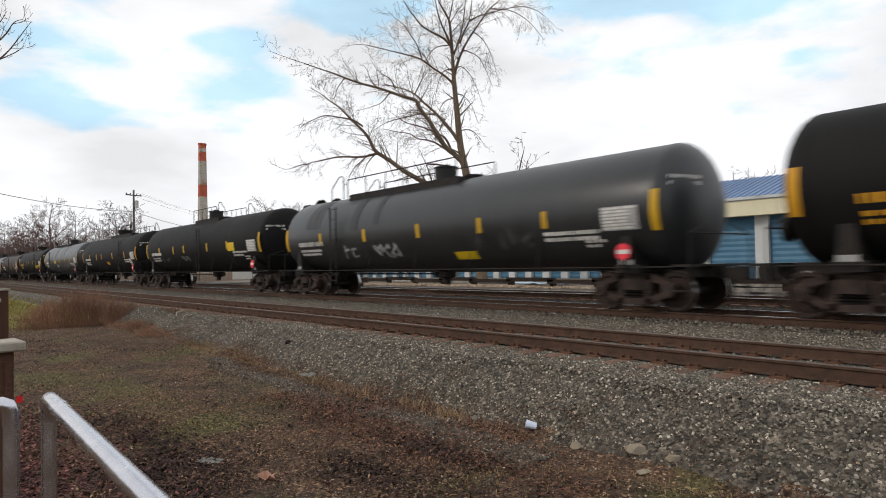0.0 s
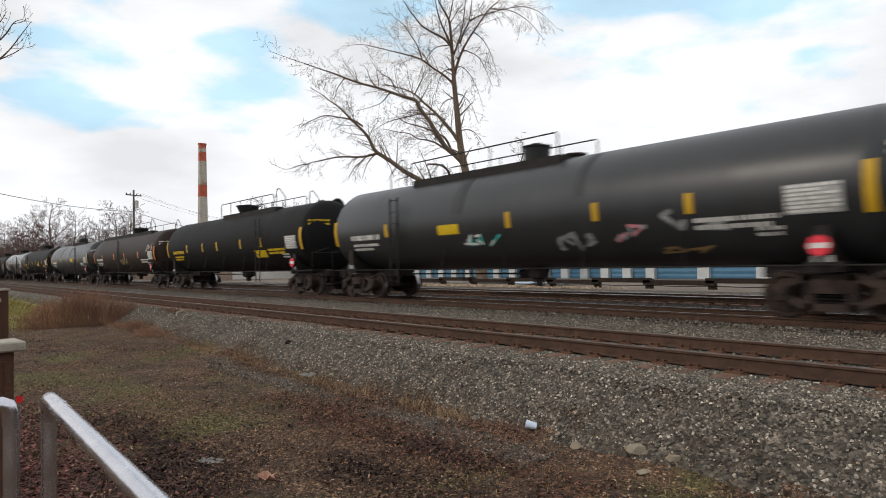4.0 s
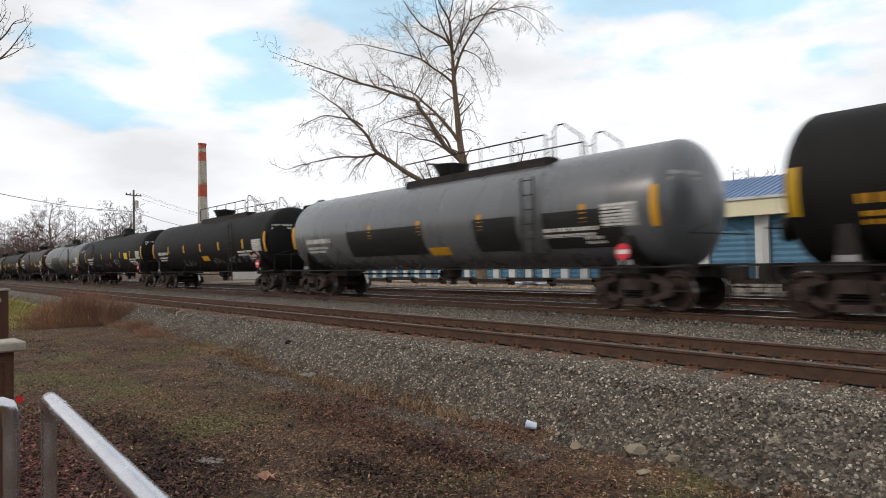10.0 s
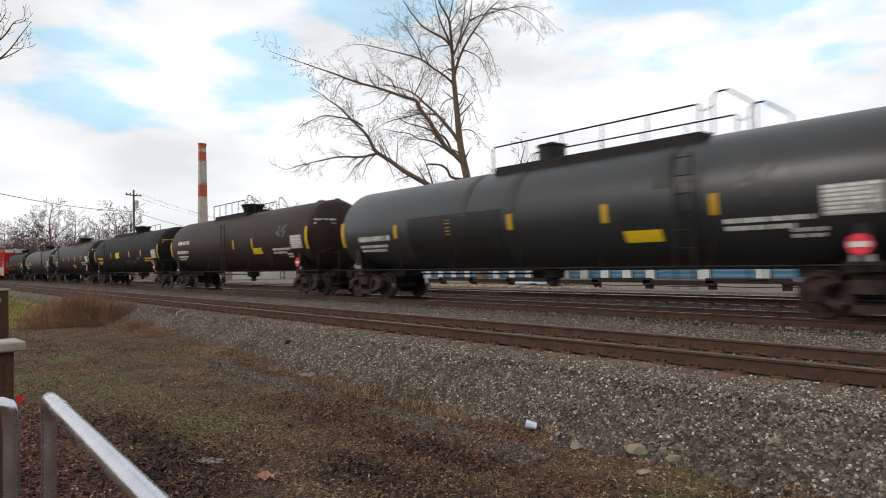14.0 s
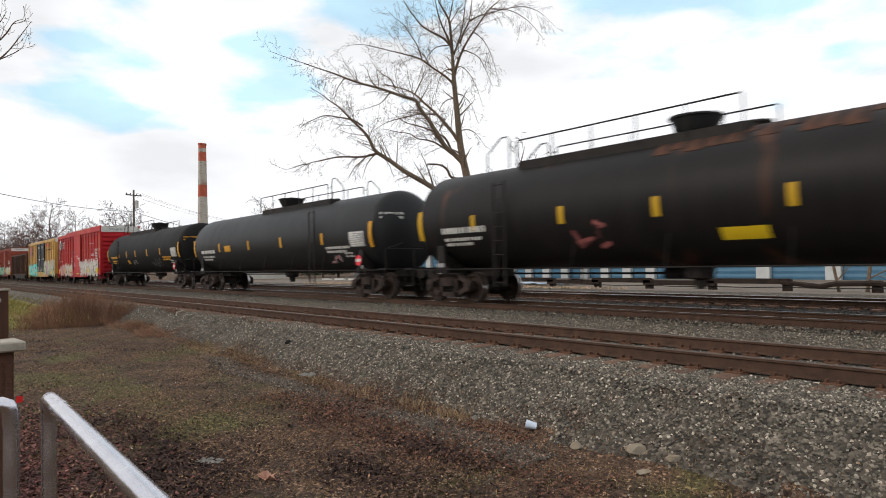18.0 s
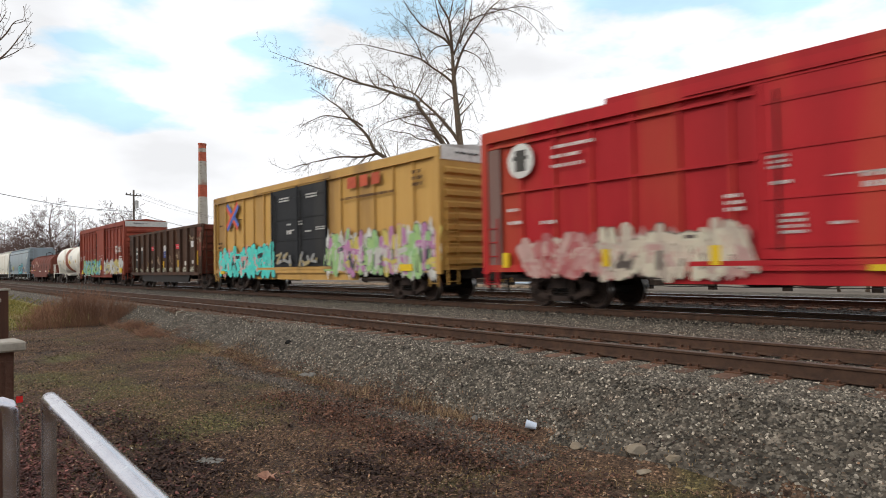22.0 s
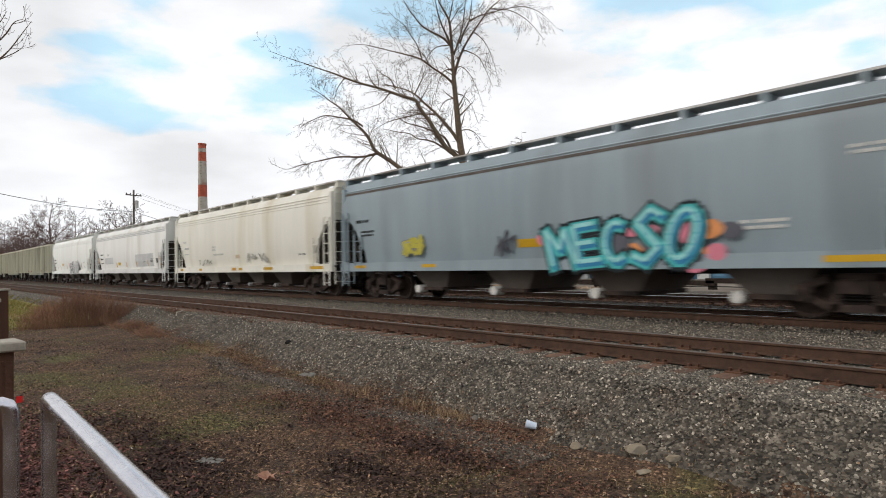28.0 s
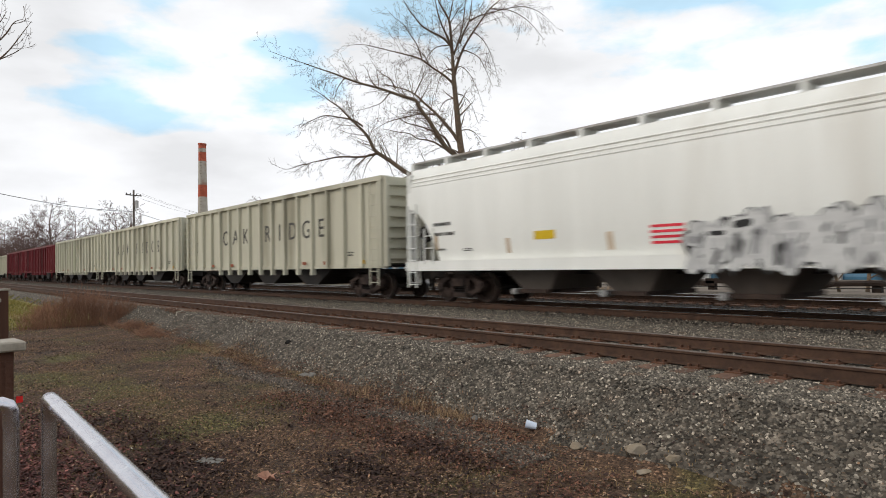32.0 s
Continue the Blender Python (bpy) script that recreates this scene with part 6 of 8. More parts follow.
def bold_tag(car, x, z, cell, h, y):
    """Five fat turquoise forms with black edges on a pink and orange glow."""
    bm = bmesh.new()
    rj = random.Random(84)
    arc = lambda a0, a1, n=9: [(.5 + .36 * math.cos(radians(a0 + (a1 - a0) * i / n)), .5 + .4 * math.sin(radians(a0 + (a1 - a0) * i / n))) for i in range(n + 1)]
    forms = ([[(.08, .0), (.16, 1.0), (.5, .45), (.86, 1.0), (.94, .05)]], [[(.85, .95), (.12, .9), (.15, .05), (.9, .1)], [(.14, .48), (.75, .52)]], [arc(60, 310)],
             [[(.85, .85), (.5, .98), (.15, .75), (.5, .52), (.85, .3), (.5, .04), (.1, .15)]], [arc(0, 360, 14)])

    def blot(cx, cz, r, lift, mi):
        vs = [bm.verts.new((cx + r * math.cos(6.283 * k / 12) * rj.uniform(.85, 1.1), lift, cz + r * .8 * math.sin(6.283 * k / 12) * rj.uniform(.85, 1.1))) for k in range(12)]
        bm.faces.new(vs).material_index = mi

    def band(line, t, lift, mi, grow=0.0):
        for n, (p, q) in enumerate(zip(line, line[1:])):
            d = Vector((q[0] - p[0], q[1] - p[1])).normalized()
            e = Vector((-d.y, d.x)) * t
            a, b = Vector(p) - d * (t * .6 + grow), Vector(q) + d * (t * .6 + grow)
            f = bm.faces.new([bm.verts.new((v.x, lift - .0003 * n, v.y)) for v in (a + e, b + e, b - e, a - e)])
            f.material_index = mi

    for k in range(26):
        blot(x - .45 + rj.uniform(0, 1) * (cell * 5 + 1.1), z + h * rj.uniform(.05, .85), rj.uniform(.14, .3), y - .003 - .0003 * k, rj.choice((3, 3, 4, 5)))
    for k, form in enumerate(forms):
        drop = y - .0009 * k
        for line in form:
            tall = h * (.7 + .075 * k)
            pts = [(x + (k + .02 + u * 1.04) * cell + (.5 - v) * .16 * (2 - k), z + v * tall + .05 * (k % 2)) for u, v in line]
            band(pts, .2, drop - .014, 0, .05)
            band(pts, .145, drop - .024, 1)
            band([(px + .05, pz - .03) for px, pz in pts], .06, drop - .03, 6, -.02)
            band([(px - .03, pz + .05) for px, pz in pts], .05, drop - .034, 2, -.04)
    me = mesh_of(bm, [paint((.012, .02, .024)), paint((.07, .42, .42)), paint((.3, .62, .6)), paint((.62, .2, .26)), paint((.66, .27, .1)), paint((.1, .1, .12)), paint((.03, .2, .36))], "graffiti")
    tagged(part("graffiti", me, None, car, "turquoise spray-painted lettering with red glow"), kind="stuff")


def grey_hopper_extra(car):
    bold_tag(car, .62, 1.02, .83, 1.3, -1.56)
    scrawl(car, -5.0, 1.78, .9, .6, [(.1, .1, .12), (.3, .3, .3), (.45, .4, .06), (.5, .45, .08)], -1.56, seed=82, letters=2)
    scrawl(car, -.9, 1.75, .8, .8, [(.03, .03, .04), (.1, .1, .12), (.05, .05, .06), (.05, .05, .06)], -1.56, seed=83, letters=2, cloud=False)


# the last bar is a shadow line painted below the roof edge
couple(24, hopper_car(18.8, "hopper_grey", 4.3, "blue-grey covered hopper with turquoise graffiti", [(-8.0, 2.7, .8, .2, 1, None), (-7.7, 2.28, .8, .25, 2, None), (6.0, 1.8, .9, .24, 2, "white_mark"), (7.95, 3.0, .9, .22, 2, "white_mark")],
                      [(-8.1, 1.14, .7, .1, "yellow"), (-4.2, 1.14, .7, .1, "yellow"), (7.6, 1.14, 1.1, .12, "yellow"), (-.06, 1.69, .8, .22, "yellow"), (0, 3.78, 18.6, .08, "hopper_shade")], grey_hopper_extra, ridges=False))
THIN_TAG = [(.3, .3, .28), (.55, .52, .42), (.35, .34, .3), (.35, .34, .3)]
couple(25, hopper_car(18.4, "hopper_cream", 4.36, "cream-white covered hopper with pale tags", [(-7.45, 2.66, .5, .18, 1, "repaint_grey"), (-7.2, 2.3, .7, .18, 1, "repaint_grey"), (-7.2, 2.0, .6, .1, 1, "repaint_grey"), (-3.0, 2.2, .5, .3, 2, "repaint_grey"), (-2.4, 1.9, 1.4, .1, 2, "repaint_grey"), (6.74, 1.68, .55, .24, 1, None)],
                      [(-7.9, 1.14, .4, .12, "yellow"), (-4.85, 1.14, .4, .12, "yellow"), (-.2, 1.14, .5, .14, "amber"), (.6, 1.14, .4, .12, "yellow"), (3.68, 1.14, .9, .12, "yellow"), (8.1, 1.14, 1.1, .12, "yellow"), (.1, 1.75, .5, .18, "cap_wood_pale")],
                      lambda car: [scrawl(car, -4.2, 1.5, 1.9, .35, THIN_TAG, -1.54, seed=91, letters=5, cloud=False, label="thin grey tag"), scrawl(car, 2.4, 1.65, 2.6, .5, THIN_TAG, -1.54, seed=92, letters=4, cloud=False, label="thin grey tag")]))
couple(26, hopper_car(18.9, "hopper_white", 4.36, "pale grey covered hopper with grey repainted panels", [(-7.3, 2.42, .9, .2, 1, "letter_dark"), (-7.3, 2.08, .9, .2, 1, "letter_dark"), (-7.2, 1.75, .8, .1, 1, "letter_dark"), (6.41, 1.85, .5, .4, 4, "letter_dark"), (-5.2, 2.4, .3, .2, 2, "letter_dark"), (4.7, 1.75, .5, .12, 2, "letter_dark")],
                      [(4.6, 1.85, 4.2, .85, "repaint_grey"), (-5.0, 1.95, 2.6, .5, "repaint_grey"), (-8.2, 2.0, .16, .5, "amber"), (-2.68, 1.6, .16, .36, "amber"), (.06, 1.6, .16, .36, "amber"), (2.67, 1.65, .16, .4, "amber"), (5.43, 1.65, .16, .4, "amber"), (8.21, 1.8, .2, .62, "yellow"), (-1.85, 1.68, .7, .22, "label_yellow"), (7.56, 1.78, .42, .3, "letter_dark"), (0, 3.72, 18.6, .26, "repaint_grey")]))
couple(27, hopper_car(18.9, "hopper_bright", 4.36, "bright white covered hopper with black outline graffiti", [(-7.7, 2.35, .8, .18, 1, "letter_dark"), (-7.6, 2.05, .9, .18, 1, "letter_dark"), (-7.8, 1.6, .4, .1, 1, "letter_dark"), (6.35, 1.6, .3, .2, 2, "letter_dark"), (6.28, 1.98, .7, .06, 1, "letter_dark"), (-6.6, 1.58, .4, .1, 2, "letter_dark")],
                      [(-8.0, 1.85, .16, .5, "cap_wood_pale"), (-4.95, 1.65, .16, .4, "cap_wood_pale"), (-1.64, 1.65, .18, .42, "cap_wood_pale"), (5.09, 1.68, .2, .5, "cap_wood_pale"), (8.47, 1.9, .2, .62, "cap_wood_pale"), (-3.63, 1.88, .7, .22, "label_yellow"), (7.68, 1.85, .42, .3, "letter_dark"), (-.16, 1.92, .8, .06, "red_mark"), (-.16, 1.8, .8, .06, "red_mark"), (-.16, 1.68, .8, .06, "red_mark"), (-.16, 1.56, .8, .06, "red_mark")],
                      lambda car: scrawl(car, 2.3, 1.5, 3.8, 1.1, [(.03, .03, .03), (.3, .3, .3), (.6, .6, .58), (.5, .5, .49), (.62, .62, .6), (.06, .06, .06)], -1.58, seed=101, letters=6, label="black and silver outline graffiti")))
for i, word in ((28, "OAK RIDGE"), (29, "OAK RIDGE"), (30, None)):
    couple(i, chip_car(19.6, "chip_tan", 4.22, "tan high-sided open hopper with close vertical stakes" + (" and large dark letters" if word else ""), word))
for i in (31, 32):
    couple(i, chip_car(19.4, "maroon", 4.1, "maroon high-sided open hopper with vertical stakes"))
couple(33, chip_car(19.0, "chip_tan", 3.9, "tan open hopper at the tail of the visible train"))

# ---- verge: leaves, grass, litter ----
M["humus_leaf"] = island(surf("humus_leaf", (0.028, 0.015, 0.012), (0.055, 0.03, 0.022), 2, 0.8, bump=0.2), 0.5, 1.5)
M["rust_leaf"] = island(surf("rust_leaf", (0.11, 0.05, 0.032), (0.18, 0.086, 0.053), 2, 0.85, bump=0.2), 0.35, 1.4, .5)
M["dead_leaf"] = island(surf("dead_leaf", (0.14, 0.08, 0.048), (0.24, 0.145, 0.088), 2, 0.85, bump=0.2), 0.5, 1.4, .5)
M["red_leaf"] = island(surf("red_leaf", (0.08, 0.03, 0.025), (0.14, 0.056, 0.045), 2, 0.7, bump=0.2), 0.25, 1.5, 1.8)
M["maple"] = surf("maple", (0.3, 0.15, 0.1), (0.4, 0.22, 0.15), 9, 0.8)
M["pale_leaf"] = island(surf("pale_leaf", (0.3, 0.2, 0.13), (0.4, 0.29, 0.2), 3, 0.85), 0.6, 1.3)
M["grass"] = island(surf("grass", (0.18, 0.12, 0.055), (0.25, 0.17, 0.08), 0.8, 0.9, c3=(0.1, 0.098, 0.028), amount=0.5), 0.4, 1.7)
M["lawn_blade"] = island(surf("lawn_blade", (0.17, 0.15, 0.035), (0.23, 0.19, 0.055), 0.6, 0.9, c3=(0.12, 0.13, 0.03), amount=0.55), 0.6, 1.4)
M["straw"] = island(surf("straw", (0.24, 0.155, 0.085), (0.33, 0.22, 0.125), 2, 0.9), 0.5, 1.3)
M["bark"] = surf("bark", (0.12, 0.088, 0.06), (0.2, 0.145, 0.1), 6, 0.95, bump=0.8, fine=25, c3=(0.1, 0.1, 0.07), amount=0.6)
M["twig"] = surf("twig", (0.085, 0.056, 0.038), (0.14, 0.095, 0.065), 3, 0.9)
M["brush"] = surf("brush", (0.17, 0.09, 0.06), (0.3, 0.16, 0.095), 2, 0.9, spread=0.35)
M["far_twig"] = surf("far_twig", (0.1, 0.064, 0.054), (0.16, 0.1, 0.082), 0.2, 0.95)
M["galvanised"] = surf("galvanised", (0.5, 0.49, 0.53), (0.6, 0.59, 0.62), 9, 0.24, metal=1.0, fine=30, spread=0.05)
M["post_wood"] = surf("post_wood", (0.06, 0.028, 0.018), (0.1, 0.045, 0.028), 3, 0.7, bump=0.5, fine=40, streak=True)
M["cap_wood"] = surf("cap_wood", (0.3, 0.27, 0.22), (0.4, 0.36, 0.3), 5, 0.7, bump=0.3, c3=(0.2, 0.17, 0.13))
M["tarred_timber"] = surf("tarred_timber", (0.016, 0.011, 0.009), (0.04, 0.027, 0.02), 4, 0.85, bump=0.6, c3=(0.075, 0.055, 0.042), amount=0.62)
M["old_timber"] = surf("old_timber", (0.09, 0.075, 0.065), (0.16, 0.135, 0.115), 4, 0.9, bump=0.6, c3=(0.06, 0.05, 0.045))
M["boulder"] = surf("boulder", (0.2, 0.16, 0.11), (0.29, 0.235, 0.17), 6, 0.9, bump=0.7, c3=(0.2, 0.17, 0.13))
M["wall_blue"] = surf("wall_blue", (0.06, 0.15, 0.235), (0.085, 0.19, 0.28), 0.6, 0.5, bump=0.05, c3=(0.06, 0.14, 0.2), amount=0.6)
M["pilaster"] = surf("pilaster", (0.45, 0.46, 0.45), (0.52, 0.53, 0.52), 1.5, 0.7, c3=(0.36, 0.35, 0.33), amount=0.6)
M["fascia"] = surf("fascia", (0.6, 0.55, 0.38), (0.68, 0.62, 0.44), 1.2, 0.7, c3=(0.45, 0.4, 0.28), amount=0.6, streak=True)
M["roof_blue"] = surf("roof_blue", (0.13, 0.2, 0.34), (0.17, 0.25, 0.4), 0.5, 0.4, metal=0.2, c3=(0.22, 0.29, 0.42), amount=0.58)
M["brick_red"] = surf("brick_red", (0.36, 0.085, 0.05), (0.45, 0.12, 0.07), 0.5, 0.9, c3=(0.3, 0.16, 0.12), amount=0.56)
M["brick_pale"] = surf("brick_pale", (0.36, 0.33, 0.28), (0.46, 0.42, 0.36), 0.6, 0.9, c3=(0.3, 0.2, 0.15), amount=0.56)
M["cable"] = surf("cable", (0.02, 0.02, 0.02), (0.03, 0.03, 0.03), 3, 0.7)
M["plastic_cup"] = surf("plastic_cup", (0.55, 0.62, 0.72), (0.65, 0.7, 0.78), 5, 0.4)
M["paper"] = surf("paper", (0.12, 0.112, 0.1), (0.2, 0.185, 0.165), 6, 0.8)
M["tarp"] = surf("tarp", (0.3, 0.42, 0.55), (0.45, 0.53, 0.62), 1, 0.5, bump=0.3)
M["flag_red"] = surf("flag_red", (0.6, 0.02, 0.02), (0.7, 0.04, 0.03), 5, 0.6)
M["rubble"] = island(surf("rubble", (0.2, 0.14, 0.09), (0.3, 0.22, 0.15), 3, 0.9, bump=0.5), 0.5, 1.5)
M["kerb"] = surf("kerb", (0.5, 0.5, 0.48), (0.6, 0.6, 0.57), 3, 0.8)


def verge(rng, n, x0=-32.0, power=1.0, y0=-0.5):
    xs, ys = rng.uniform(x0, -0.8, n), rng.uniform(y0, 7.2, n)
    d = np.hypot(xs, ys)
    toe = 5.5 + np.maximum(0, -xs - 10) * 0.07
    ok = (rng.uniform(0, 1, n) < np.clip((6.5 / d) ** power, 0.1, 1)) & (ys < toe + rng.normal(0, .35, n)) & (ys > -xs * 0.05)
    return xs[ok], ys[ok]


def raw_mesh(name, v, f, mat):
    k = f.shape[1]
    me = bpy.data.meshes.new(name)
    me.vertices.add(len(v))
    me.vertices.foreach_set("co", np.asarray(v, np.float32).ravel())
    me.loops.add(f.size)
    me.loops.foreach_set("vertex_index", f.ravel().astype(np.int32))
    me.polygons.add(len(f))
    me.polygons.foreach_set("loop_start", np.arange(0, f.size, k, dtype=np.int32))
    me.update(calc_edges=True)
    me.materials.append(mat)
    return me


def patchy(xs, ys, rng, seed, lo, sign=1.0):
    """Keep points where slow noise is high, so that they lie in drifts."""
    v = np.array([noise.noise((a * .55, b * .55, seed)) + .5 * noise.noise((a * 1.6, b * 1.6, seed + 9)) for a, b in zip(xs, ys)])
    ok = v * sign + rng.normal(0, .22, len(xs)) > lo
    return xs[ok], ys[ok]


def toe_strip(rng, n):
    xs = -5.0 - 15.0 * rng.uniform(0, 1, n) ** 1.3
    ys = 5.4 + np.maximum(0, -xs - 10) * .07 + rng.normal(0, .22, n)
    return xs, ys


def leaves(n, mat, size, seed, lo, label, region=None, drift=None, sign=1.0):
    rng = np.random.default_rng(seed)
    xs, ys = patchy(*(region(rng, n) if region else verge(rng, n)), rng, drift or seed, lo, sign)
    k = len(xs)
    z = np.array([ground_z(a, b) for a, b in zip(xs, ys)]) + rng.uniform(.004, .03, k)
    base = np.array([(-1, 0, .1), (-.3, .55, .25), (.5, .45, .1), (1, 0, .3), (.4, -.5, .05), (-.35, -.5, .2), (0, 0, -.05)])
    fc = np.array([(0, 1, 6), (1, 2, 6), (2, 3, 6), (3, 4, 6), (4, 5, 6), (5, 0, 6)])
    b = base[None] * rng.uniform(.6, 1.3, (k, 7, 3))
    a, t = rng.uniform(0, 6.28, k), rng.uniform(-.6, .6, k)
    s = rng.uniform(*size, k)
    ct, st, ca, sa = np.cos(t)[:, None], np.sin(t)[:, None], np.cos(a)[:, None], np.sin(a)[:, None]
    x1, z1 = b[:, :, 0] * ct - b[:, :, 2] * st, b[:, :, 0] * st + b[:, :, 2] * ct
    v = np.stack([(x1 * ca - b[:, :, 1] * sa) * s[:, None] + xs[:, None], (x1 * sa + b[:, :, 1] * ca) * s[:, None] + ys[:, None], z1 * s[:, None] + z[:, None]], -1).reshape(-1, 3)
    f = (fc[None] + (np.arange(k) * 7)[:, None, None]).reshape(-1, 3)
    return solo("fallen_leaves", raw_mesh("leaves", v, f, mat), None, label, "leaves", kind="stuff")


leaves(170000, M["dead_leaf"], (.008, .022), 3, .08, "brown dead leaves scattered over the verge")
leaves(80000, M["humus_leaf"], (.012, .034), 5, .22, "dark rotting leaves trodden into the verge", drift=7, sign=-1.0)
leaves(6500, M["rust_leaf"], (.01, .028), 23, -.1, "drift of rust-brown oak leaves below the gravel", lambda r, n: (r.uniform(-9.5, -3.5, n), 4.35 + r.normal(0, .38, n)))
leaves(26000, M["red_leaf"], (.014, .034), 24, -.5, "wet reddish leaves heaped round the post", lambda r, n: (r.normal(-8.2, 2.2, n), .1 + np.abs(r.normal(0, .85, n)) - .3 * r.uniform(0, 1, n)))
leaves(11000, M["rust_leaf"], (.009, .025), 25, -.1, "rust-brown leaves caught at the foot of the gravel", lambda r, n: toe_strip(r, n))
leaves(4500, M["humus_leaf"], (.012, .03), 6, -.3, "bare dark patches of wet leaf mould", lambda r, n: (lambda k: (np.where(k, -5.4, -17.5) + r.normal(0, 1, n) * np.where(k, .8, 3.0), np.where(k, 3.5, 2.9) + r.normal(0, 1, n) * np.where(k, .3, .7)))(r.uniform(0, 1, n) < .55))
leaves(10000, M["humus_leaf"], (.012, .03), 31, -.12, "dark leaf mould beside the handrail", lambda r, n: (r.normal(-7.0, 1.3, n), 2.05 + r.normal(0, .33, n)))
leaves(2600, M["humus_leaf"], (.012, .03), 32, -.2, "dark wet leaves below the gravel", lambda r, n: (r.normal(-5.4, .55, n), 4.3 + r.normal(0, .13, n)))
leaves(5000, M["rust_leaf"], (.01, .027), 33, -.1, "rust-brown leaves in a drift along the gravel", lambda r, n: (r.normal(-7.1, .8, n), 4.72 + r.normal(0, .2, n)))
leaves(26000, M["pale_leaf"], (.006, .02), 4, .1, "pale dry leaf scraps on the verge")


def blades(n, mat, h, w, seed, lo, label, region=None, name="grass", bend=.5):
    rng = np.random.default_rng(seed)
    xs, ys = region(rng, n) if region else verge(rng, n)
    xs, ys = patchy(xs, ys, rng, seed, lo)
    k = len(xs)
    z = np.array([ground_z(a, b) for a, b in zip(xs, ys)]) - .01
    a = rng.uniform(0, 6.28, k)
    hh, lean = rng.uniform(*h, k), rng.uniform(.1, 1, k) * bend
    ww = rng.uniform(*w, k)
    dx, dy = np.cos(a), np.sin(a)
    pts = []
    for frac, wid in ((0, 1), (.55, .8), (1, .12)):
        off = lean * hh * frac ** 2
        cx, cy, cz = xs + dx * off, ys + dy * off, z + hh * frac * (1 - .25 * lean * frac)
        pts += [np.stack([cx - dy * ww * wid, cy + dx * ww * wid, cz], -1), np.stack([cx + dy * ww * wid, cy - dx * ww * wid, cz], -1)]
    v = np.stack(pts, 1).reshape(-1, 3)
    f = (np.array([(0, 1, 3, 2), (2, 3, 5, 4)])[None] + (np.arange(k) * 6)[:, None, None]).reshape(-1, 4)
    return solo(name, raw_mesh(name, v, f, mat), None, label, "grass", kind="stuff")


blades(250000, M["grass"], (.014, .04), (.0025, .0045), 7, .06, "short winter grass, part green, part brown")


blades(30000, M["grass"], (.03, .07), (.004, .007), 17, .3, "tufts of taller winter grass across the verge", lambda r, n: verge(r, n, -30.0, .4), "grass_tufts", .7)


blades(5000, M["straw"], (.04, .12), (.002, .004), 8, .1, "dry straw-coloured weeds at the foot of the gravel", toe_strip, "dry_weeds", .9)
blades(14000, M["lawn_blade"], (.05, .11), (.012, .02), 12, -9, "yellow-green lawn beyond the shrub", lambda r, n: (r.uniform(-62, -27, n), r.uniform(1.5, 6.5, n)), "lawn")
blades(2600, M["straw"], (.02, .07), (.004, .008), 9, -9, "flattened tan grass clump beside the gravel", lambda r, n: (r.uniform(-16.8, -12.6, n), 5.65 + r.normal(0, .14, n)), "dry_grass", 1.6)
blades(900, M["straw"], (.04, .14), (.002, .005), 10, -9, "tan grass tussocks on the gravel's edge", lambda r, n: (lambda c: (c + r.normal(0, .12, n), 5.42 + r.normal(0, .1, n)))(r.choice([-8.6, -7.4, -7.1, -6.5, -6.35, -9.9, -11.4], n)), "dry_grass", 1.3)
stones("gravel_strip", "thin line of grey gravel washed out along the verge", 9000, lambda r, n: (lambda x: (x, 4.9 + np.maximum(0, -x - 11) * .1 + .07 * np.sin(x * 1.7) + r.normal(0, .15, n)))(-4.4 - 10 * r.uniform(0, 1, n) ** 1.2), lambda x, y: ground_z(x, y) + .004, (.01, .024), M["slate_stone"], 16)
stones("gravel_scatter", "small stones strewn along the verge", 9000, lambda r, n: verge(r, n), lambda x, y: ground_z(x, y), (.008, .02), M["stone"], 15)


def rock(x, y, r, seed, label, mat="boulder", flat=.6):
    """An angular stone: a rough ball cut by a few planes."""
    bm = bmesh.new()
    bmesh.ops.create_icosphere(bm, subdivisions=3, radius=r)
    rng = random.Random(seed)
    cuts = [(Vector((rng.uniform(-1, 1), rng.uniform(-1, 1), rng.uniform(-.4, 1))).normalized(), r * rng.uniform(.55, .85)) for _ in range(9)]
    for v in bm.verts:
        for d, lim in cuts:
            over = v.co.dot(d) - lim
            if over > 0:
                v.co -= d * over
        v.co *= 1 + .07 * noise.noise(v.co / r * 2.5 + Vector((seed, 0, 0)))
        v.co.x *= 1.25
        v.co.z *= flat
    return solo("rock", bm, M[mat], label, "rock", "loose rocks", at=pose(x, y, ground_z(x, y) + r * flat * .35, 0, 0, seed * 40), smooth=True)


rock(-3.75, 5.47, .105, 1, "tan sandstone rock lying at the gravel's edge")
rock(-3.32, 5.47, .065, 2, "small tan rock on the gravel's edge")
rock(-4.4, 5.41, .07, 3, "small brown rock in dry grass")
rock(-6.11, 5.54, .07, 4, "small grey stone in the weeds", "paper")
rock(-10.6, 5.53, .11, 5, "pale grey stone half sunk in weeds", "paper", .4)
rock(-10.35, 5.57, .1, 6, "pale grey stone among weeds", "paper", .4)
rock(-12.73, 6.29, .075, 7, "dark lump lying on the gravel slope", "steel_dark", .8)
rock(-3.5, 5.27, .08, 8, "low sandy stone in straw", "boulder", .35)

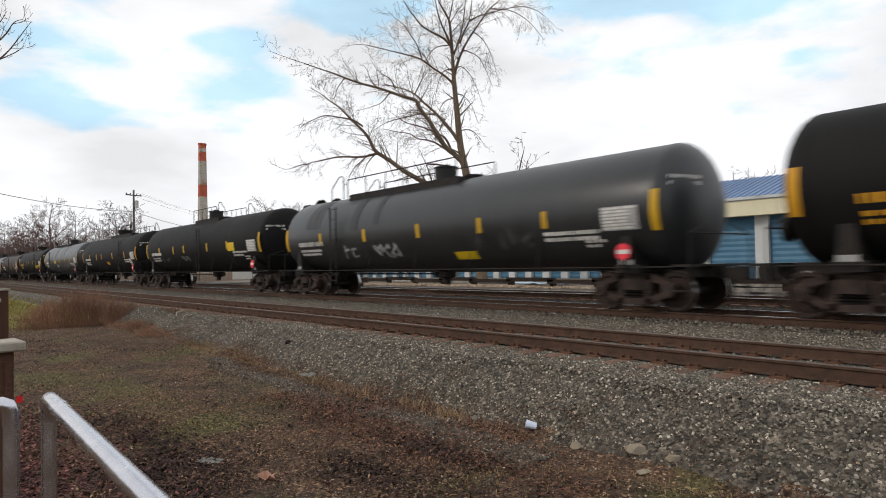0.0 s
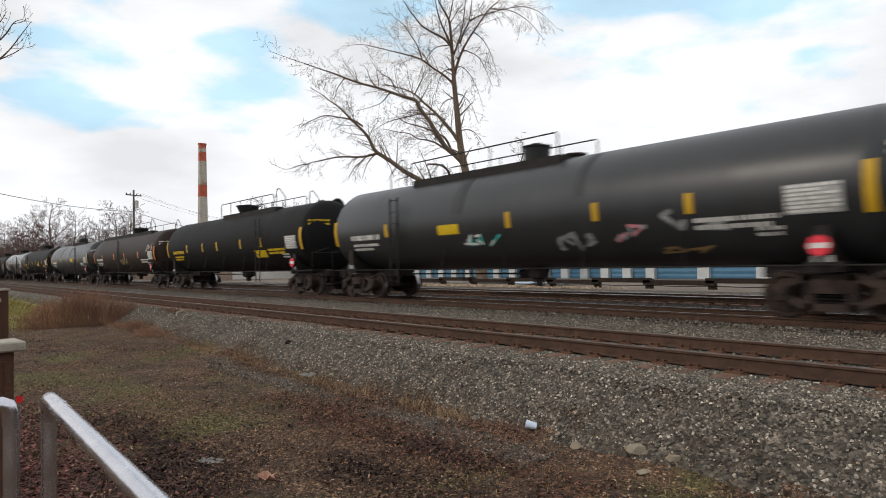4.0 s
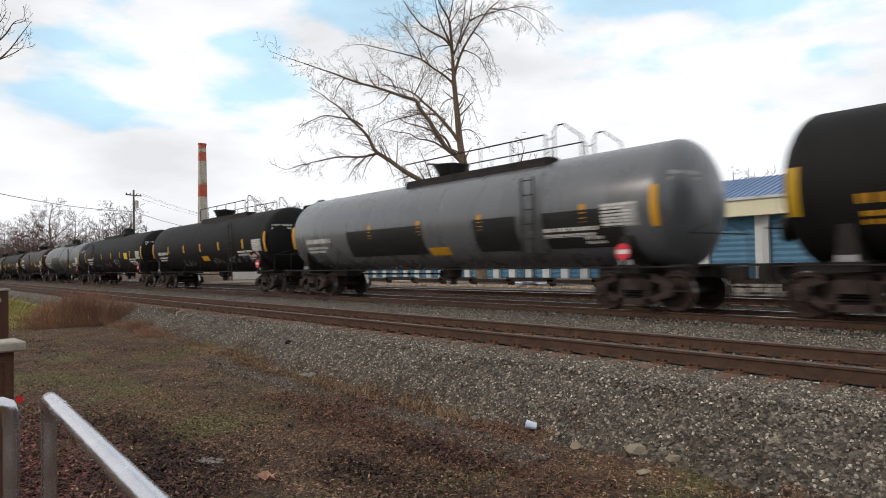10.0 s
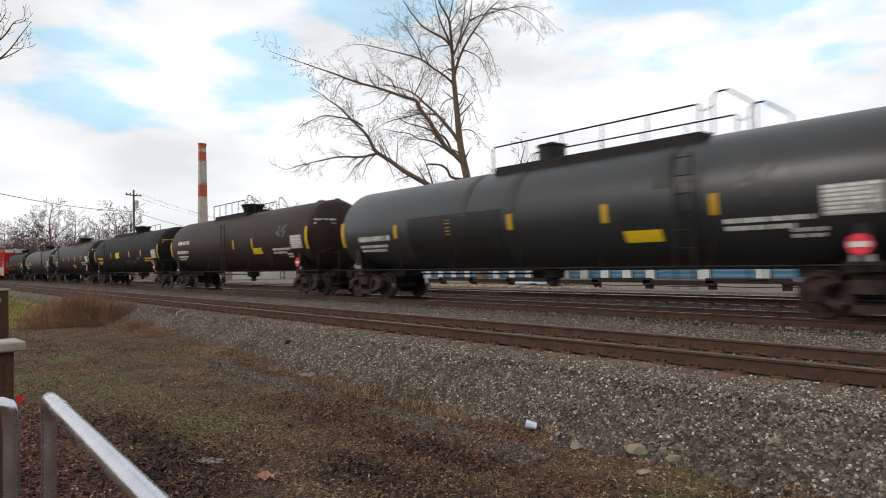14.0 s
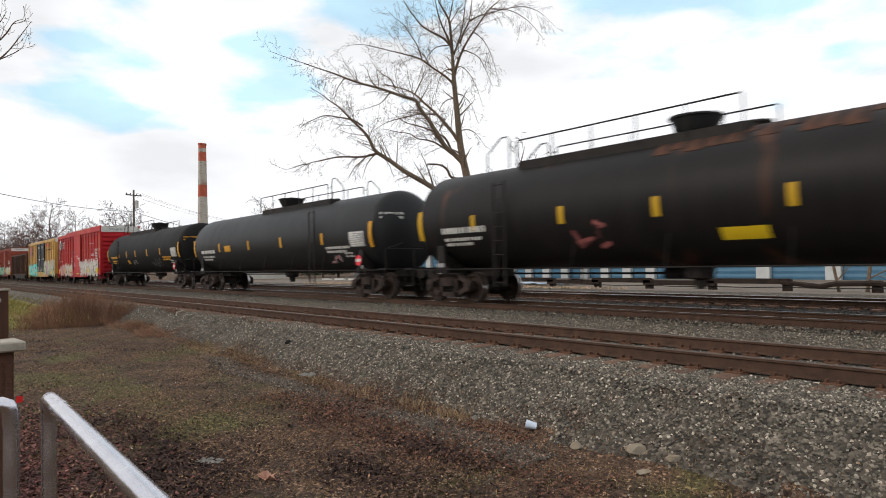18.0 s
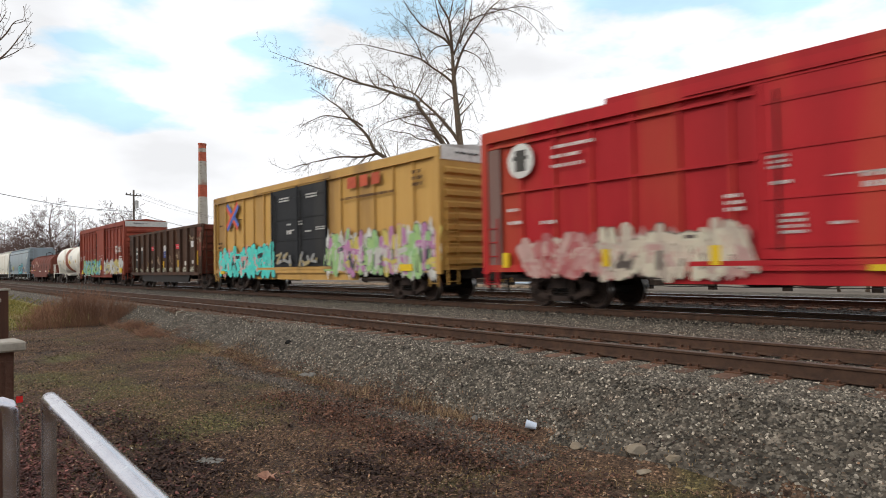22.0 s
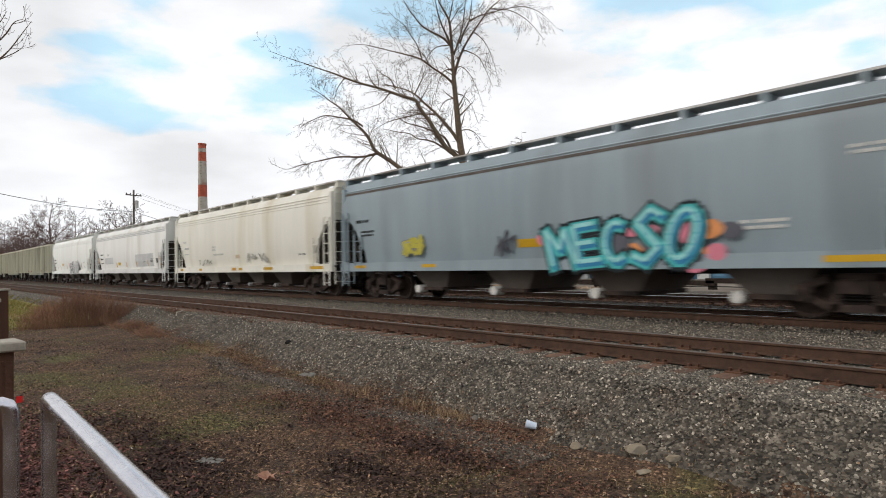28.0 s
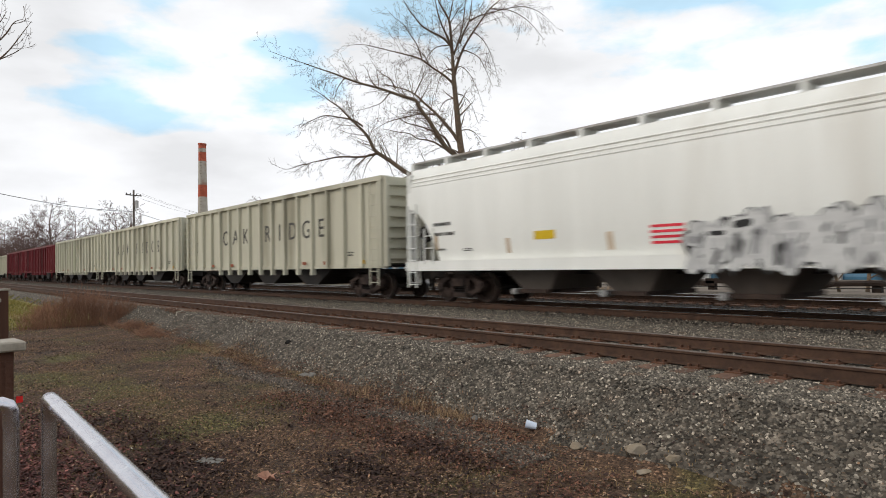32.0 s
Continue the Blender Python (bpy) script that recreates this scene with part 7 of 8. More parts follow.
cup = solo("plastic_cup", lathe(bmesh.new(), [(0, 0), (0, .036), (.004, .037), (.115, .047), (.12, .05), (.118, .045), (.006, .034), (.006, 0)], "x", 20), M["plastic_cup"], "pale blue plastic cup lying on the gravel", "cup", at=pose(-5.07, 5.54, ground_z(-5.07, 5.54) + .05, 0, -12, 215), smooth=True)
bm = bmesh.new()
for i in range(7):
    for j in range(5):
        bm.verts.new((i * .042 - .12 + .02 * noise.noise((i, j, 4)), j * .04 - .08 + .03 * noise.noise((i, j, 7)), .028 * noise.noise((i * .9, j * .9, 1)) + .02))
bm.verts.ensure_lookup_table()
for i in range(6):
    for j in range(4):
        bm.faces.new([bm.verts[k] for k in (i * 5 + j, i * 5 + 5 + j, i * 5 + 6 + j, i * 5 + j + 1)])
solo("paper_scrap", bm, M["paper"], "flattened grey paper scrap on the grass", "litter", at=pose(-6.78, 2.45, ground_z(-6.78, 2.45) + .01, 0, 0, 30))
bm = bmesh.new()
pts = [(.0, -.09), (.03, -.03), (.09, -.04), (.06, .01), (.1, .05), (.04, .05), (.0, .1), (-.04, .05), (-.1, .05), (-.06, .01), (-.09, -.04), (-.03, -.03)]
c = bm.verts.new((0, 0, .0))
vs = [bm.verts.new((a, b, .035 + .02 * math.sin(i * 2.1))) for i, (a, b) in enumerate(pts)]
for i in range(len(vs)):
    bm.faces.new((c, vs[i], vs[(i + 1) % len(vs)]))
solo("maple_leaf", bm, M["maple"], "large curled reddish maple leaf on the grass", "leaf", at=pose(-5.83, 2.64, ground_z(-5.83, 2.64) + .02, 10, 5, 60))
fl = thing("marker_flag", "small red marker flag on a thin wire", "flag", at=pose(-10.9, 1.24, ground_z(-10.9, 1.24)))
part("wire_stake", tube(bmesh.new(), [(0, 0, 0), (0, 0, .28)], .003, 5), M["steel_dark"], fl)
part("flag", boxm(-.003, .003, 0, .08, .19, .28), M["flag_red"], fl)

# ---- shrub of dry stems ----
bush = thing("shrub", "leafless reddish-brown shrub of dense dry stems", "shrub", at=pose(-27.0, 5.35, -.86))
rng = random.Random(9)
for clump in range(18):
    bm = bmesh.new()
    low = clump > 9
    cx, cy = (rng.uniform(-.9, .9), -1.75 + clump * .36) if not low else (1.0 + (clump - 9) * .75 + rng.uniform(-.5, .5), 1.0 + rng.uniform(-.6, .3))
    tall = (.55, .78, .98, 1.1, 1.15, 1.12, 1.0, .85, .68, .5)[clump] if not low else .42 - .012 * clump
    for k in range(120 if not low else 70):
        a, sp = rng.uniform(0, 6.28), rng.uniform(.1, 1)
        h = rng.triangular(.3, 1.5, .9) * tall
        dx, dy = math.cos(a) * sp * .6, math.sin(a) * sp * .6
        x0, y0 = cx + rng.uniform(-.6, .6), cy + rng.uniform(-.45, .45)
        tube(bm, [(x0, y0, -.05), (x0 + dx * .5, y0 + dy * .5, h * .6), (x0 + dx + rng.uniform(-.1, .1), y0 + dy + rng.uniform(-.1, .1), h)], [.005, .004, .0022], 3, False)
        for s in range(2):
            tube(bm, [(x0 + dx * .5, y0 + dy * .5, h * .6), (x0 + dx * .5 + rng.uniform(-.25, .25), y0 + dy * .5 + rng.uniform(-.25, .25), h * rng.uniform(.75, 1.05))], [.004, .0022], 3, False)
    part("stem_clump", bm, M["brush"], bush)

# ---- railings and posts beside the camera ----
rail_a = thing("handrail", "galvanised pipe handrail running level beside the verge", "handrail", "pipe handrails", at=pose(-1.952, .293, -.797, 0, 0, -1.3))
bm = bmesh.new()
R_, zt = .0192, 1.62
tube(bm, [(0, 0, zt - .06), (.0015, 0, zt - .019), (.0075, 0, zt - .0075), (.019, 0, zt - .0015), (.06, 0, zt), (2.0, 0, zt), (4.0, 0, zt)], R_, 20)
part("top_rail", bm, M["galvanised"], rail_a, smooth=True)
for x in (0, 2.6):
    p_ = part("post", tube(bmesh.new(), [(x, 0, -.1), (x, 0, zt - (.05 if x == 0 else .02))], R_ * .94, 16), M["galvanised"], rail_a, smooth=True)
    part("base_flange", tube(bmesh.new(), [(x, 0, -.03), (x, 0, .03)], .07, 14), M["galvanised"], p_)
part("weld", lathe(bmesh.new(), [(-.012, R_), (0, R_ + .0014), (.012, R_)], "x", 14, (.17, 0, zt)), M["galvanised"], rail_a)
rail_b = thing("handrail", "galvanised pipe handrail turning away beside a brown post", "handrail", "pipe handrails", at=pose(-1.963, .213, -.8))
bm = bmesh.new()
tube(bm, [(0, 0, zt - .06), (0, -.0015, zt - .019), (0, -.0075, zt - .0075), (0, -.019, zt - .0015), (0, -.06, zt), (-.02, -.6, zt), (-.02, -1.6, zt)], R_, 16)
part("top_rail", bm, M["galvanised"], rail_b, smooth=True)
for y in (0, -1.4):
    part("post", tube(bmesh.new(), [(0, y, -.1), (0, y, zt - (.05 if y == 0 else .02))], R_ * .94, 16), M["galvanised"], rail_b, smooth=True)


def cap_post(x, y, top, w, mat, label, group="wooden posts"):
    g = ground_z(x, y)
    p = thing("wooden_post", label, "post", group, at=pose(x, y, g, 0, 0, 5))
    bm = boxm(-w / 2, w / 2, -w / 2, w / 2, -.1, top - g - .05)
    bmesh.ops.bevel(bm, geom=bm.edges[:], offset=.006, segments=1, affect="EDGES")
    for k in range(3):
        bx(bm, w / 2 - .002, w / 2 + .006, -w / 2 + .02 + k * w * .3, -w / 2 + .05 + k * w * .3, -.05, top - g - .1)
    part("post_body", bm, M[mat], p)
    bm = boxm(-w / 2 - .045, w / 2 + .045, -w / 2 - .045, w / 2 + .045, top - g - .05, top - g)
    bmesh.ops.bevel(bm, geom=bm.edges[:], offset=.008, segments=1, affect="EDGES")
    part("cap", bm, M["cap_wood"], p, "weathered pale wooden cap")
    return p


cap_post(-4.02, .36, .80, .15, "post_wood", "brown wooden post with a pale square cap")
cap_post(-10.8, .92, .80, .15, "post_wood", "brown wooden post with a weathered cap")
cap_post(-21.5, 1.98, .72, .5, "post_wood", "squat dark red post beside the lawn", "") 

# ---- lane and lawn to the left ----
bm = bmesh.new()
pts = [(-57, 9.2), (-60, 7.0), (-66, 4.0), (-80, -6), (-120, -20), (-130, -5), (-90, 6.5), (-72, 10.2)]
v0 = [bm.verts.new((x, y, -.72)) for x, y in pts]
bm.faces.new(v0)
lane = solo("lane", bm, M["asphalt"], "grey paved lane curving past the lawn", "road", kind="structure")
solo("kerb", tube(bmesh.new(), [(-56.6, 9.4, -.7), (-59.6, 7.2, -.7), (-65.6, 4.1, -.7), (-79.5, -5.6, -.7)], .09, 6), M["kerb"], "pale concrete kerb along the lane", "kerb", kind="structure")

# ---- timber barrier along the far side of the tracks ----
barrier = thing("timber_barrier", "low weathered timber barrier on stub posts", "barrier", at=pose(0, 27, -.12))
xs_post = [-41.7, -38.6, -35.5, -32.5, -29.6, -26.4, -23.3, -20.35, -17.4, -14.3, -11.2, -8.1, -5.0]
for k, x in enumerate(xs_post):
    bm = boxm(x - .15, x + .15, -.12, .12, -.1, .38 if k % 2 else .46)
    part("post", bm, M["tarred_timber"], barrier)
for k, (a, b) in enumerate(zip(xs_post, xs_post[1:])):
    z = .5 if k % 2 else .4
    if abs(a + 11.2) < .1 or abs(a + 8.1) < .1:
        bm = bmesh.new()
        tube(bm, [(a - .2, -.16, .36), ((a + b) / 2 - .3, -.2, .2), ((a + b) / 2 + .2, -.18, .3), (b + .2, -.16, .34)], .1, 6)
    else:
        bm = boxm(a - .2, b + .2, -.24, -.12, z - .22, z)
    part("rail_beam", bm, M["tarred_timber"], barrier)
    part("cable", tube(bmesh.new(), [(a, -.14, .16), ((a + b) / 2, -.14, .12), (b, -.14, .16)], .02, 5), M["cable"], barrier)


def debris(rng, n):
    xs = rng.uniform(-48, -18, n)
    ys = 26.0 + rng.normal(0, .45, n)
    ok = rng.uniform(0, 1, n) < np.clip((-xs - 16) / 22, .1, 1)
    return xs[ok], ys[ok]


stones("rubble_heap", "brown leaf and stone debris along the barrier", 6000, debris, lambda x, y: ground_z(x, y) + .05 * noise.noise((x, y, 0)), (.04, .11), M["rubble"], 21)
bm = bmesh.new()
for i in range(14):
    for j in range(6):
        bm.verts.new((i * .3, j * .28, .12 + .12 * noise.noise((i * .5, j * .7, 3))))
bm.verts.ensure_lookup_table()
for i in range(13):
    for j in range(5):
        bm.faces.new([bm.verts[k] for k in (i * 6 + j, i * 6 + 6 + j, i * 6 + 7 + j, i * 6 + j + 1)])
solo("tarp", bm, M["tarp"], "crumpled pale blue tarp lying behind the barrier", "tarp", at=pose(-27.4, 27.6, -.1))

# ---- storage building with blue roller doors ----
shop = thing("storage_building", "long low storage building with blue roller doors and blue metal roof", "building", at=pose(0, 42, -.12))
bays = [-67 + 2.0 * k for k in range(21)] + [-22.9, -18.9, -14.85, -10.8, -6.8, -2.8, 1.2, 5.2]
part("wall", boxm(-68, 6, .35, .6, 0, 4.3), M["wall_blue"], shop)
part("rear_wall", boxm(-68, 6, 11.6, 12, 0, 4.3), M["wall_blue"], shop)
for x in (-68, 5.8):
    part("side_wall", boxm(x, x + .2, .6, 11.6, 0, 4.3), M["wall_blue"], shop)
for x in bays:
    w = .42 if x > -24 else .36
    part("pilaster", boxm(x - w, x + w, -.02, .35, 0, 4.08), M["pilaster"], shop)
for a, b in zip(bays, bays[1:]):
    bm = bmesh.new()
    n = 22
    zs = [3.9 * k / n for k in range(n + 1)]
    prev = None
    for k, z in enumerate(zs):
        yy = .26 if k % 2 else .3
        cur = [bm.verts.new((a + .4, yy, z)), bm.verts.new((b - .4, yy, z))]
        if prev:
            bm.faces.new((prev[0], prev[1], cur[1], cur[0]))
        prev = cur
    d = part("roller_door", bm, M["wall_blue"], shop)
    part("door_handle", boxm((a + b) / 2 - .12, (a + b) / 2 + .12, .2, .27, .9, .95), M["steel_dark"], d)
part("fascia", boxm(-68.6, 6.6, -.95, -.8, 4.05, 5.1), M["fascia"], shop, "cream fascia board under the roof")
part("soffit", boxm(-68.6, 6.6, -.8, .6, 4.08, 4.14), M["fascia"], shop)
part("gutter", boxm(-68.7, 6.7, -1.08, -.95, 5.06, 5.24), M["pilaster"], shop)
bm = bmesh.new()
extrude_yz(bm, [(-1.05, 5.14), (5.6, 7.2), (13, 5.0), (13, 4.9), (5.6, 7.08), (-1.05, 5.04)], -68.8, 6.8)
k = -68.8
while k < 6.8:
    extrude_yz(bm, [(-1.05, 5.2), (5.6, 7.27), (5.6, 7.2), (-1.05, 5.14)], k, k + .05)
    k += .45
part("roof", bm, M["roof_blue"], shop, "blue standing-seam metal roof")
part("door_sign", boxm(-23.9 + 1.0, -23.9 + 1.5, .18, .2, 1.6, 1.9), M["red_mark"], shop)
for k in range(6):
    solo("wheel_stop", boxm(-.9, .9, -.09, .09, 0, .14), M["kerb"], "pale concrete wheel stop on the lot", "wheel stop", "wheel stops", at=pose(-46 - k * 2.6, 33.5, -.12))

# ---- chimney ----
chim = thing("chimney", "tall brick factory chimney with red and white bands", "chimney", at=pose(-235.5, 83.5, -.5))
bands = [(0, 27.8, "brick_pale"), (27.8, 32.1, "brick_red"), (32.1, 40.6, "brick_pale"), (40.6, 43.9, "brick_red"), (43.9, 45.3, "brick_pale"), (45.3, 47.1, "brick_red")]
rad = lambda z: 2.0 - .68 * z / 47.1
for a, b, mm in bands:
    part("band", lathe(bmesh.new(), [(a, rad(a)), (b, rad(b))], "z", 24), M[mm], chim, smooth=True)
part("rim", lathe(bmesh.new(), [(46.4, rad(46.4) + .02), (46.5, rad(46.4) + .14), (47.1, rad(47.1) + .14), (47.15, rad(47.1) - .3), (45, rad(47) - .35)], "z", 24), M["brick_red"], chim)
bm = bmesh.new()
for k in range(40):
    z = 6 + k
    bx(bm, rad(z), rad(z) + .25, -.25, .25, z, z + .05)
part("rungs", bm, M["steel_dark"], chim, at=pose(0, 0, 0, 0, 0, -40))


# ---- bare trees ----
class Branches:
    """Tapered branches gathered into one mesh."""

    def __init__(self, seed):
        self.v, self.f, self.rng = [], [], random.Random(seed)

    def limb(self, pts, radii, sides):
        prev = None
        a = None
        for i, p in enumerate(pts):
            d = pts[min(i + 1, len(pts) - 1)] - pts[max(i - 1, 0)]
            d = d.normalized() if d.length > 1e-6 else Vector((0, 0, 1))
            a = d.orthogonal() if a is None else a - d * a.dot(d)
            if a.length < 1e-4:
                a = d.orthogonal()
            a.normalize()
            b = d.cross(a)
            n0 = len(self.v)
            for k in range(sides):
                g = 6.28319 * k / sides
                self.v.append(p + (a * math.cos(g) + b * math.sin(g)) * radii[i])
            if prev is not None:
                for k in range(sides):
                    k2 = (k + 1) % sides
                    self.f.append((prev + k, prev + k2, n0 + k2, n0 + k))
            prev = n0

    def grow(self, pts, radii, level, spec, depth):
        """Branch along a limb: shorter limbs leave it, bend, droop and branch again."""
        rng, jit = self.rng, spec.get("jitter", .22)
        total = sum((q - p).length for p, q in zip(pts, pts[1:]))
        self.limb(pts, radii, (10, 7, 5, 4, 3, 3)[min(5, level)])
        if depth <= 0 or total < spec["short"]:
            return
        count = max(2, int(total * spec["density"][min(level, len(spec["density"]) - 1)]))
        for k in range(count):
            u = (spec["clear"] if level == 0 else .12) + (1 - (spec["clear"] if level == 0 else .12)) * (k + rng.random()) / count
            pos, i = u * (len(pts) - 1), min(len(pts) - 2, int(u * (len(pts) - 1)))
            w = pos - i
            p = pts[i].lerp(pts[i + 1], w)
            r = (radii[i] * (1 - w) + radii[i + 1] * w) * rng.uniform(.34, .54) * spec.get("thin", 1.0)
            d = (pts[i + 1] - pts[i]).normalized()
            side = d.orthogonal().normalized()
            side.rotate(Matrix.Rotation(rng.uniform(0, 6.283), 3, d))
            ang = radians(rng.uniform(28, 65))
            q = (d * math.cos(ang) + side * math.sin(ang)).normalized()
            length = total * rng.uniform(.25, .55) * (1.15 - .55 * u)
            length = min(length, spec["longest"][min(level, len(spec["longest"]) - 1)] * rng.uniform(.6, 1.2) * (1.15 - spec.get("tip", 0.0) * u))
            n = 5 if level < 2 else 4
            new_pts, new_r = [p], [r]
            for s in range(1, n):
                q = (q + Vector((rng.uniform(-jit, jit), rng.uniform(-jit, jit), rng.uniform(-jit, jit) + spec["lift"][min(level, len(spec["lift"]) - 1)]))).normalized()
                new_pts.append(new_pts[-1] + q * length / (n - 1))
                new_r.append(max(spec["fine"], r * (1 - s / (n - 1) * .85)))
            self.grow(new_pts, new_r, level + 1, spec, depth - 1)

    def mesh(self, mat):
        me = bpy.data.meshes.new("branches")
        me.from_pydata([tuple(x) for x in self.v], [], self.f)
        for p in me.polygons:
            p.use_smooth = True
        me.materials.append(mat)
        return me


def smooth_line(pts, n=4):
    pts = [Vector(p) for p in pts]
    out = []
    for i in range(len(pts) - 1):
        p0, p1, p2, p3 = pts[max(0, i - 1)], pts[i], pts[i + 1], pts[min(len(pts) - 1, i + 2)]
        for k in range(n):
            t = k / n
            out.append(.5 * ((2 * p1) + (p2 - p0) * t + (2 * p0 - 5 * p1 + 4 * p2 - p3) * t * t + (3 * p1 - p0 - 3 * p2 + p3) * t ** 3))
    return out + [pts[-1]]


# the large tree behind the train: limbs in its own plane, u across, z up, w away
TREE_AT = Vector((-35.3, 33.0, -.12))
AWAY = Vector((TREE_AT.x, TREE_AT.y, 0)).normalized()
ACROSS = Vector((AWAY.y, -AWAY.x, 0))
SPEC = dict(density=(1.2, 2.2, 4.2, 5.5, 5.0), longest=(2.2, 2.7, 1.3, .7), lift=(.03, .03, -.01, -.06), thin=.72, jitter=.15, tip=.62, fine=.0066, short=.35, clear=.4)
DROOP = dict(density=(1.2, 3.0, 4.6, 5.5, 5.0), longest=(1.8, 2.0, 1.2, .65), lift=(.0, -.06, -.12, -.16), thin=.72, jitter=.15, tip=.62, fine=.0066, short=.35, clear=.2)
tree = thing("tree", "tall leafless maple with spreading drooping branches", "tree", at=pose(*TREE_AT))
limb_count = itertools.count()


def limb_line(r0, r1, *pts, spec=SPEC):
    """One limb through points (across, up, away) from the tree's foot, with its own twigs."""
    k = next(limb_count)
    br = Branches(100 + k)
    line = smooth_line([ACROSS * u + AWAY * w + Vector((0, 0, z)) for u, z, w in pts])
    rr = [r0 + (r1 - r0) * (i / (len(line) - 1)) ** .8 for i in range(len(line))]
    br.grow(line, rr, 0 if k == 0 else 1, spec, 4)
    part("trunk" if k == 0 else "limb", br.mesh(M["bark"] if k == 0 or r0 > .15 else M["twig"]), None, tree)


def droop_line(r0, r1, *pts):
    limb_line(r0, r1, *pts, spec=DROOP)


limb_line(0.44, 0.1, (0.01, -0.01, 0.0), (-0.22, 3.3, 0.0), (-0.52, 5.4, 0.0), (-0.97, 7.81, 0.0), (-1.39, 10.05, 0.0), (-1.6, 12.59, 0.0), (-1.77, 14.72, 0.0), (-1.83, 15.99, 0.0), (-1.89, 17.19, 0.0))
limb_line(0.13, 0.03, (-1.9, 17.06, 0.0), (-1.96, 18.58, 0.08), (-2.11, 19.68, 0.16), (-2.57, 20.59, 0.24), (-2.9, 21.28, 0.32), (-3.31, 22.41, 0.4))
limb_line(0.11, 0.02, (-1.89, 17.36, 0.0), (-2.29, 18.43, -0.15), (-2.68, 19.32, -0.3), (-2.95, 20.33, -0.45), (-3.12, 21.76, -0.6))
limb_line(0.07, 0.02, (-2.11, 19.57, 0.2), (-1.89, 20.67, 0.5), (-1.58, 22.29, 0.8))
limb_line(0.13, 0.02, (-1.8, 15.36, 0.0), (-1.57, 16.03, -0.14), (-1.26, 16.82, -0.29), (-0.78, 17.72, -0.43), (0.04, 18.86, -0.57), (0.89, 19.94, -0.71), (1.73, 20.61, -0.86), (2.56, 21.34, -1.0))
limb_line(0.1, 0.02, (-1.77, 16.97, 0.0), (-1.42, 17.97, 0.23), (-1.11, 19.11, 0.45), (-0.92, 20.48, 0.68), (-0.76, 22.3, 0.9))
limb_line(0.08, 0.02, (-1.3, 17.91, 0.3), (-0.95, 18.94, 0.6), (-0.6, 19.77, 0.9), (-0.4, 21.1, 1.2), (-0.21, 22.53, 1.5))
droop_line(0.06, 0.008, (-0.59, 19.66, 0.6), (0.05, 20.03, 0.74), (0.7, 20.28, 0.89), (2.42, 20.7, 1.03), (3.5, 20.84, 1.17), (4.37, 20.64, 1.31), (5.1, 20.23, 1.46), (6.08, 19.24, 1.6))
droop_line(0.05, 0.008, (1.01, 19.95, -0.9), (2.32, 19.76, -1.02), (3.32, 19.18, -1.15), (4.11, 18.36, -1.27), (4.77, 17.38, -1.4))
limb_line(0.1, 0.02, (-1.89, 17.48, 0.0), (-2.5, 18.18, -0.15), (-3.12, 18.49, -0.3), (-4.02, 19.02, -0.45), (-4.55, 19.62, -0.6), (-5.06, 20.3, -0.75), (-5.54, 21.23, -0.9))
limb_line(0.1, 0.012, (-1.89, 14.85, 0.0), (-2.57, 15.52, 0.17), (-3.42, 16.16, 0.35), (-4.28, 16.89, 0.52), (-5.58, 17.38, 0.7), (-6.68, 17.74, 0.88), (-7.58, 18.05, 1.05), (-8.92, 18.42, 1.22), (-10.5, 18.41, 1.4))
limb_line(0.05, 0.008, (-4.22, 16.89, 0.8), (-4.6, 18.13, 0.96), (-5.17, 19.08, 1.12), (-5.61, 19.81, 1.28), (-6.41, 20.56, 1.44), (-7.17, 21.45, 1.6))
droop_line(0.05, 0.008, (-1.88, 17.7, 0.0), (-2.93, 17.53, -0.23), (-3.55, 16.98, -0.45), (-4.06, 15.95, -0.68), (-4.48, 14.56, -0.9))
limb_line(0.22, 0.012, (-1.12, 8.69, 0.0), (-1.78, 9.41, -0.11), (-2.44, 9.96, -0.23), (-3.04, 10.88, -0.34), (-3.64, 11.92, -0.45), (-4.25, 12.76, -0.56), (-4.64, 13.46, -0.68), (-5.46, 13.71, -0.79), (-6.49, 14.09, -0.9), (-7.51, 14.43, -1.01), (-8.75, 14.77, -1.12), (-9.77, 15.15, -1.24), (-10.58, 15.48, -1.35), (-11.59, 15.82, -1.46), (-12.61, 16.2, -1.57), (-13.83, 16.62, -1.69), (-15.26, 17.18, -1.8))
limb_line(0.17, 0.02, (-1.39, 10.14, 0.0), (-1.68, 10.72, 0.12), (-2.22, 11.48, 0.24), (-2.85, 12.29, 0.37), (-3.49, 12.98, 0.49), (-4.13, 13.59, 0.61), (-4.65, 14.16, 0.73), (-5.43, 14.65, 0.86), (-6.74, 15.07, 0.98), (-8.06, 15.24, 1.1))
limb_line(0.06, 0.01, (-4.8, 14.26, 0.6), (-4.33, 15.23, 0.73), (-4.02, 16.12, 0.87), (-3.58, 17.23, 1.0))
droop_line(0.11, 0.01, (-1.29, 8.99, 0.0), (-2.03, 9.55, -0.1), (-2.65, 9.97, -0.2), (-3.26, 10.35, -0.3), (-3.88, 10.55, -0.4), (-4.5, 10.64, -0.5), (-5.11, 11.01, -0.6), (-5.94, 11.14, -0.7), (-6.76, 11.32, -0.8), (-7.58, 11.4, -0.9))
droop_line(0.1, 0.01, (-2.15, 9.99, 0.0), (-2.51, 10.68, -0.2), (-3.03, 10.99, -0.4), (-3.85, 11.35, -0.6), (-4.66, 11.59, -0.8), (-5.35, 11.77, -1.0), (-6.06, 12.25, -1.2), (-6.65, 12.63, -1.4))
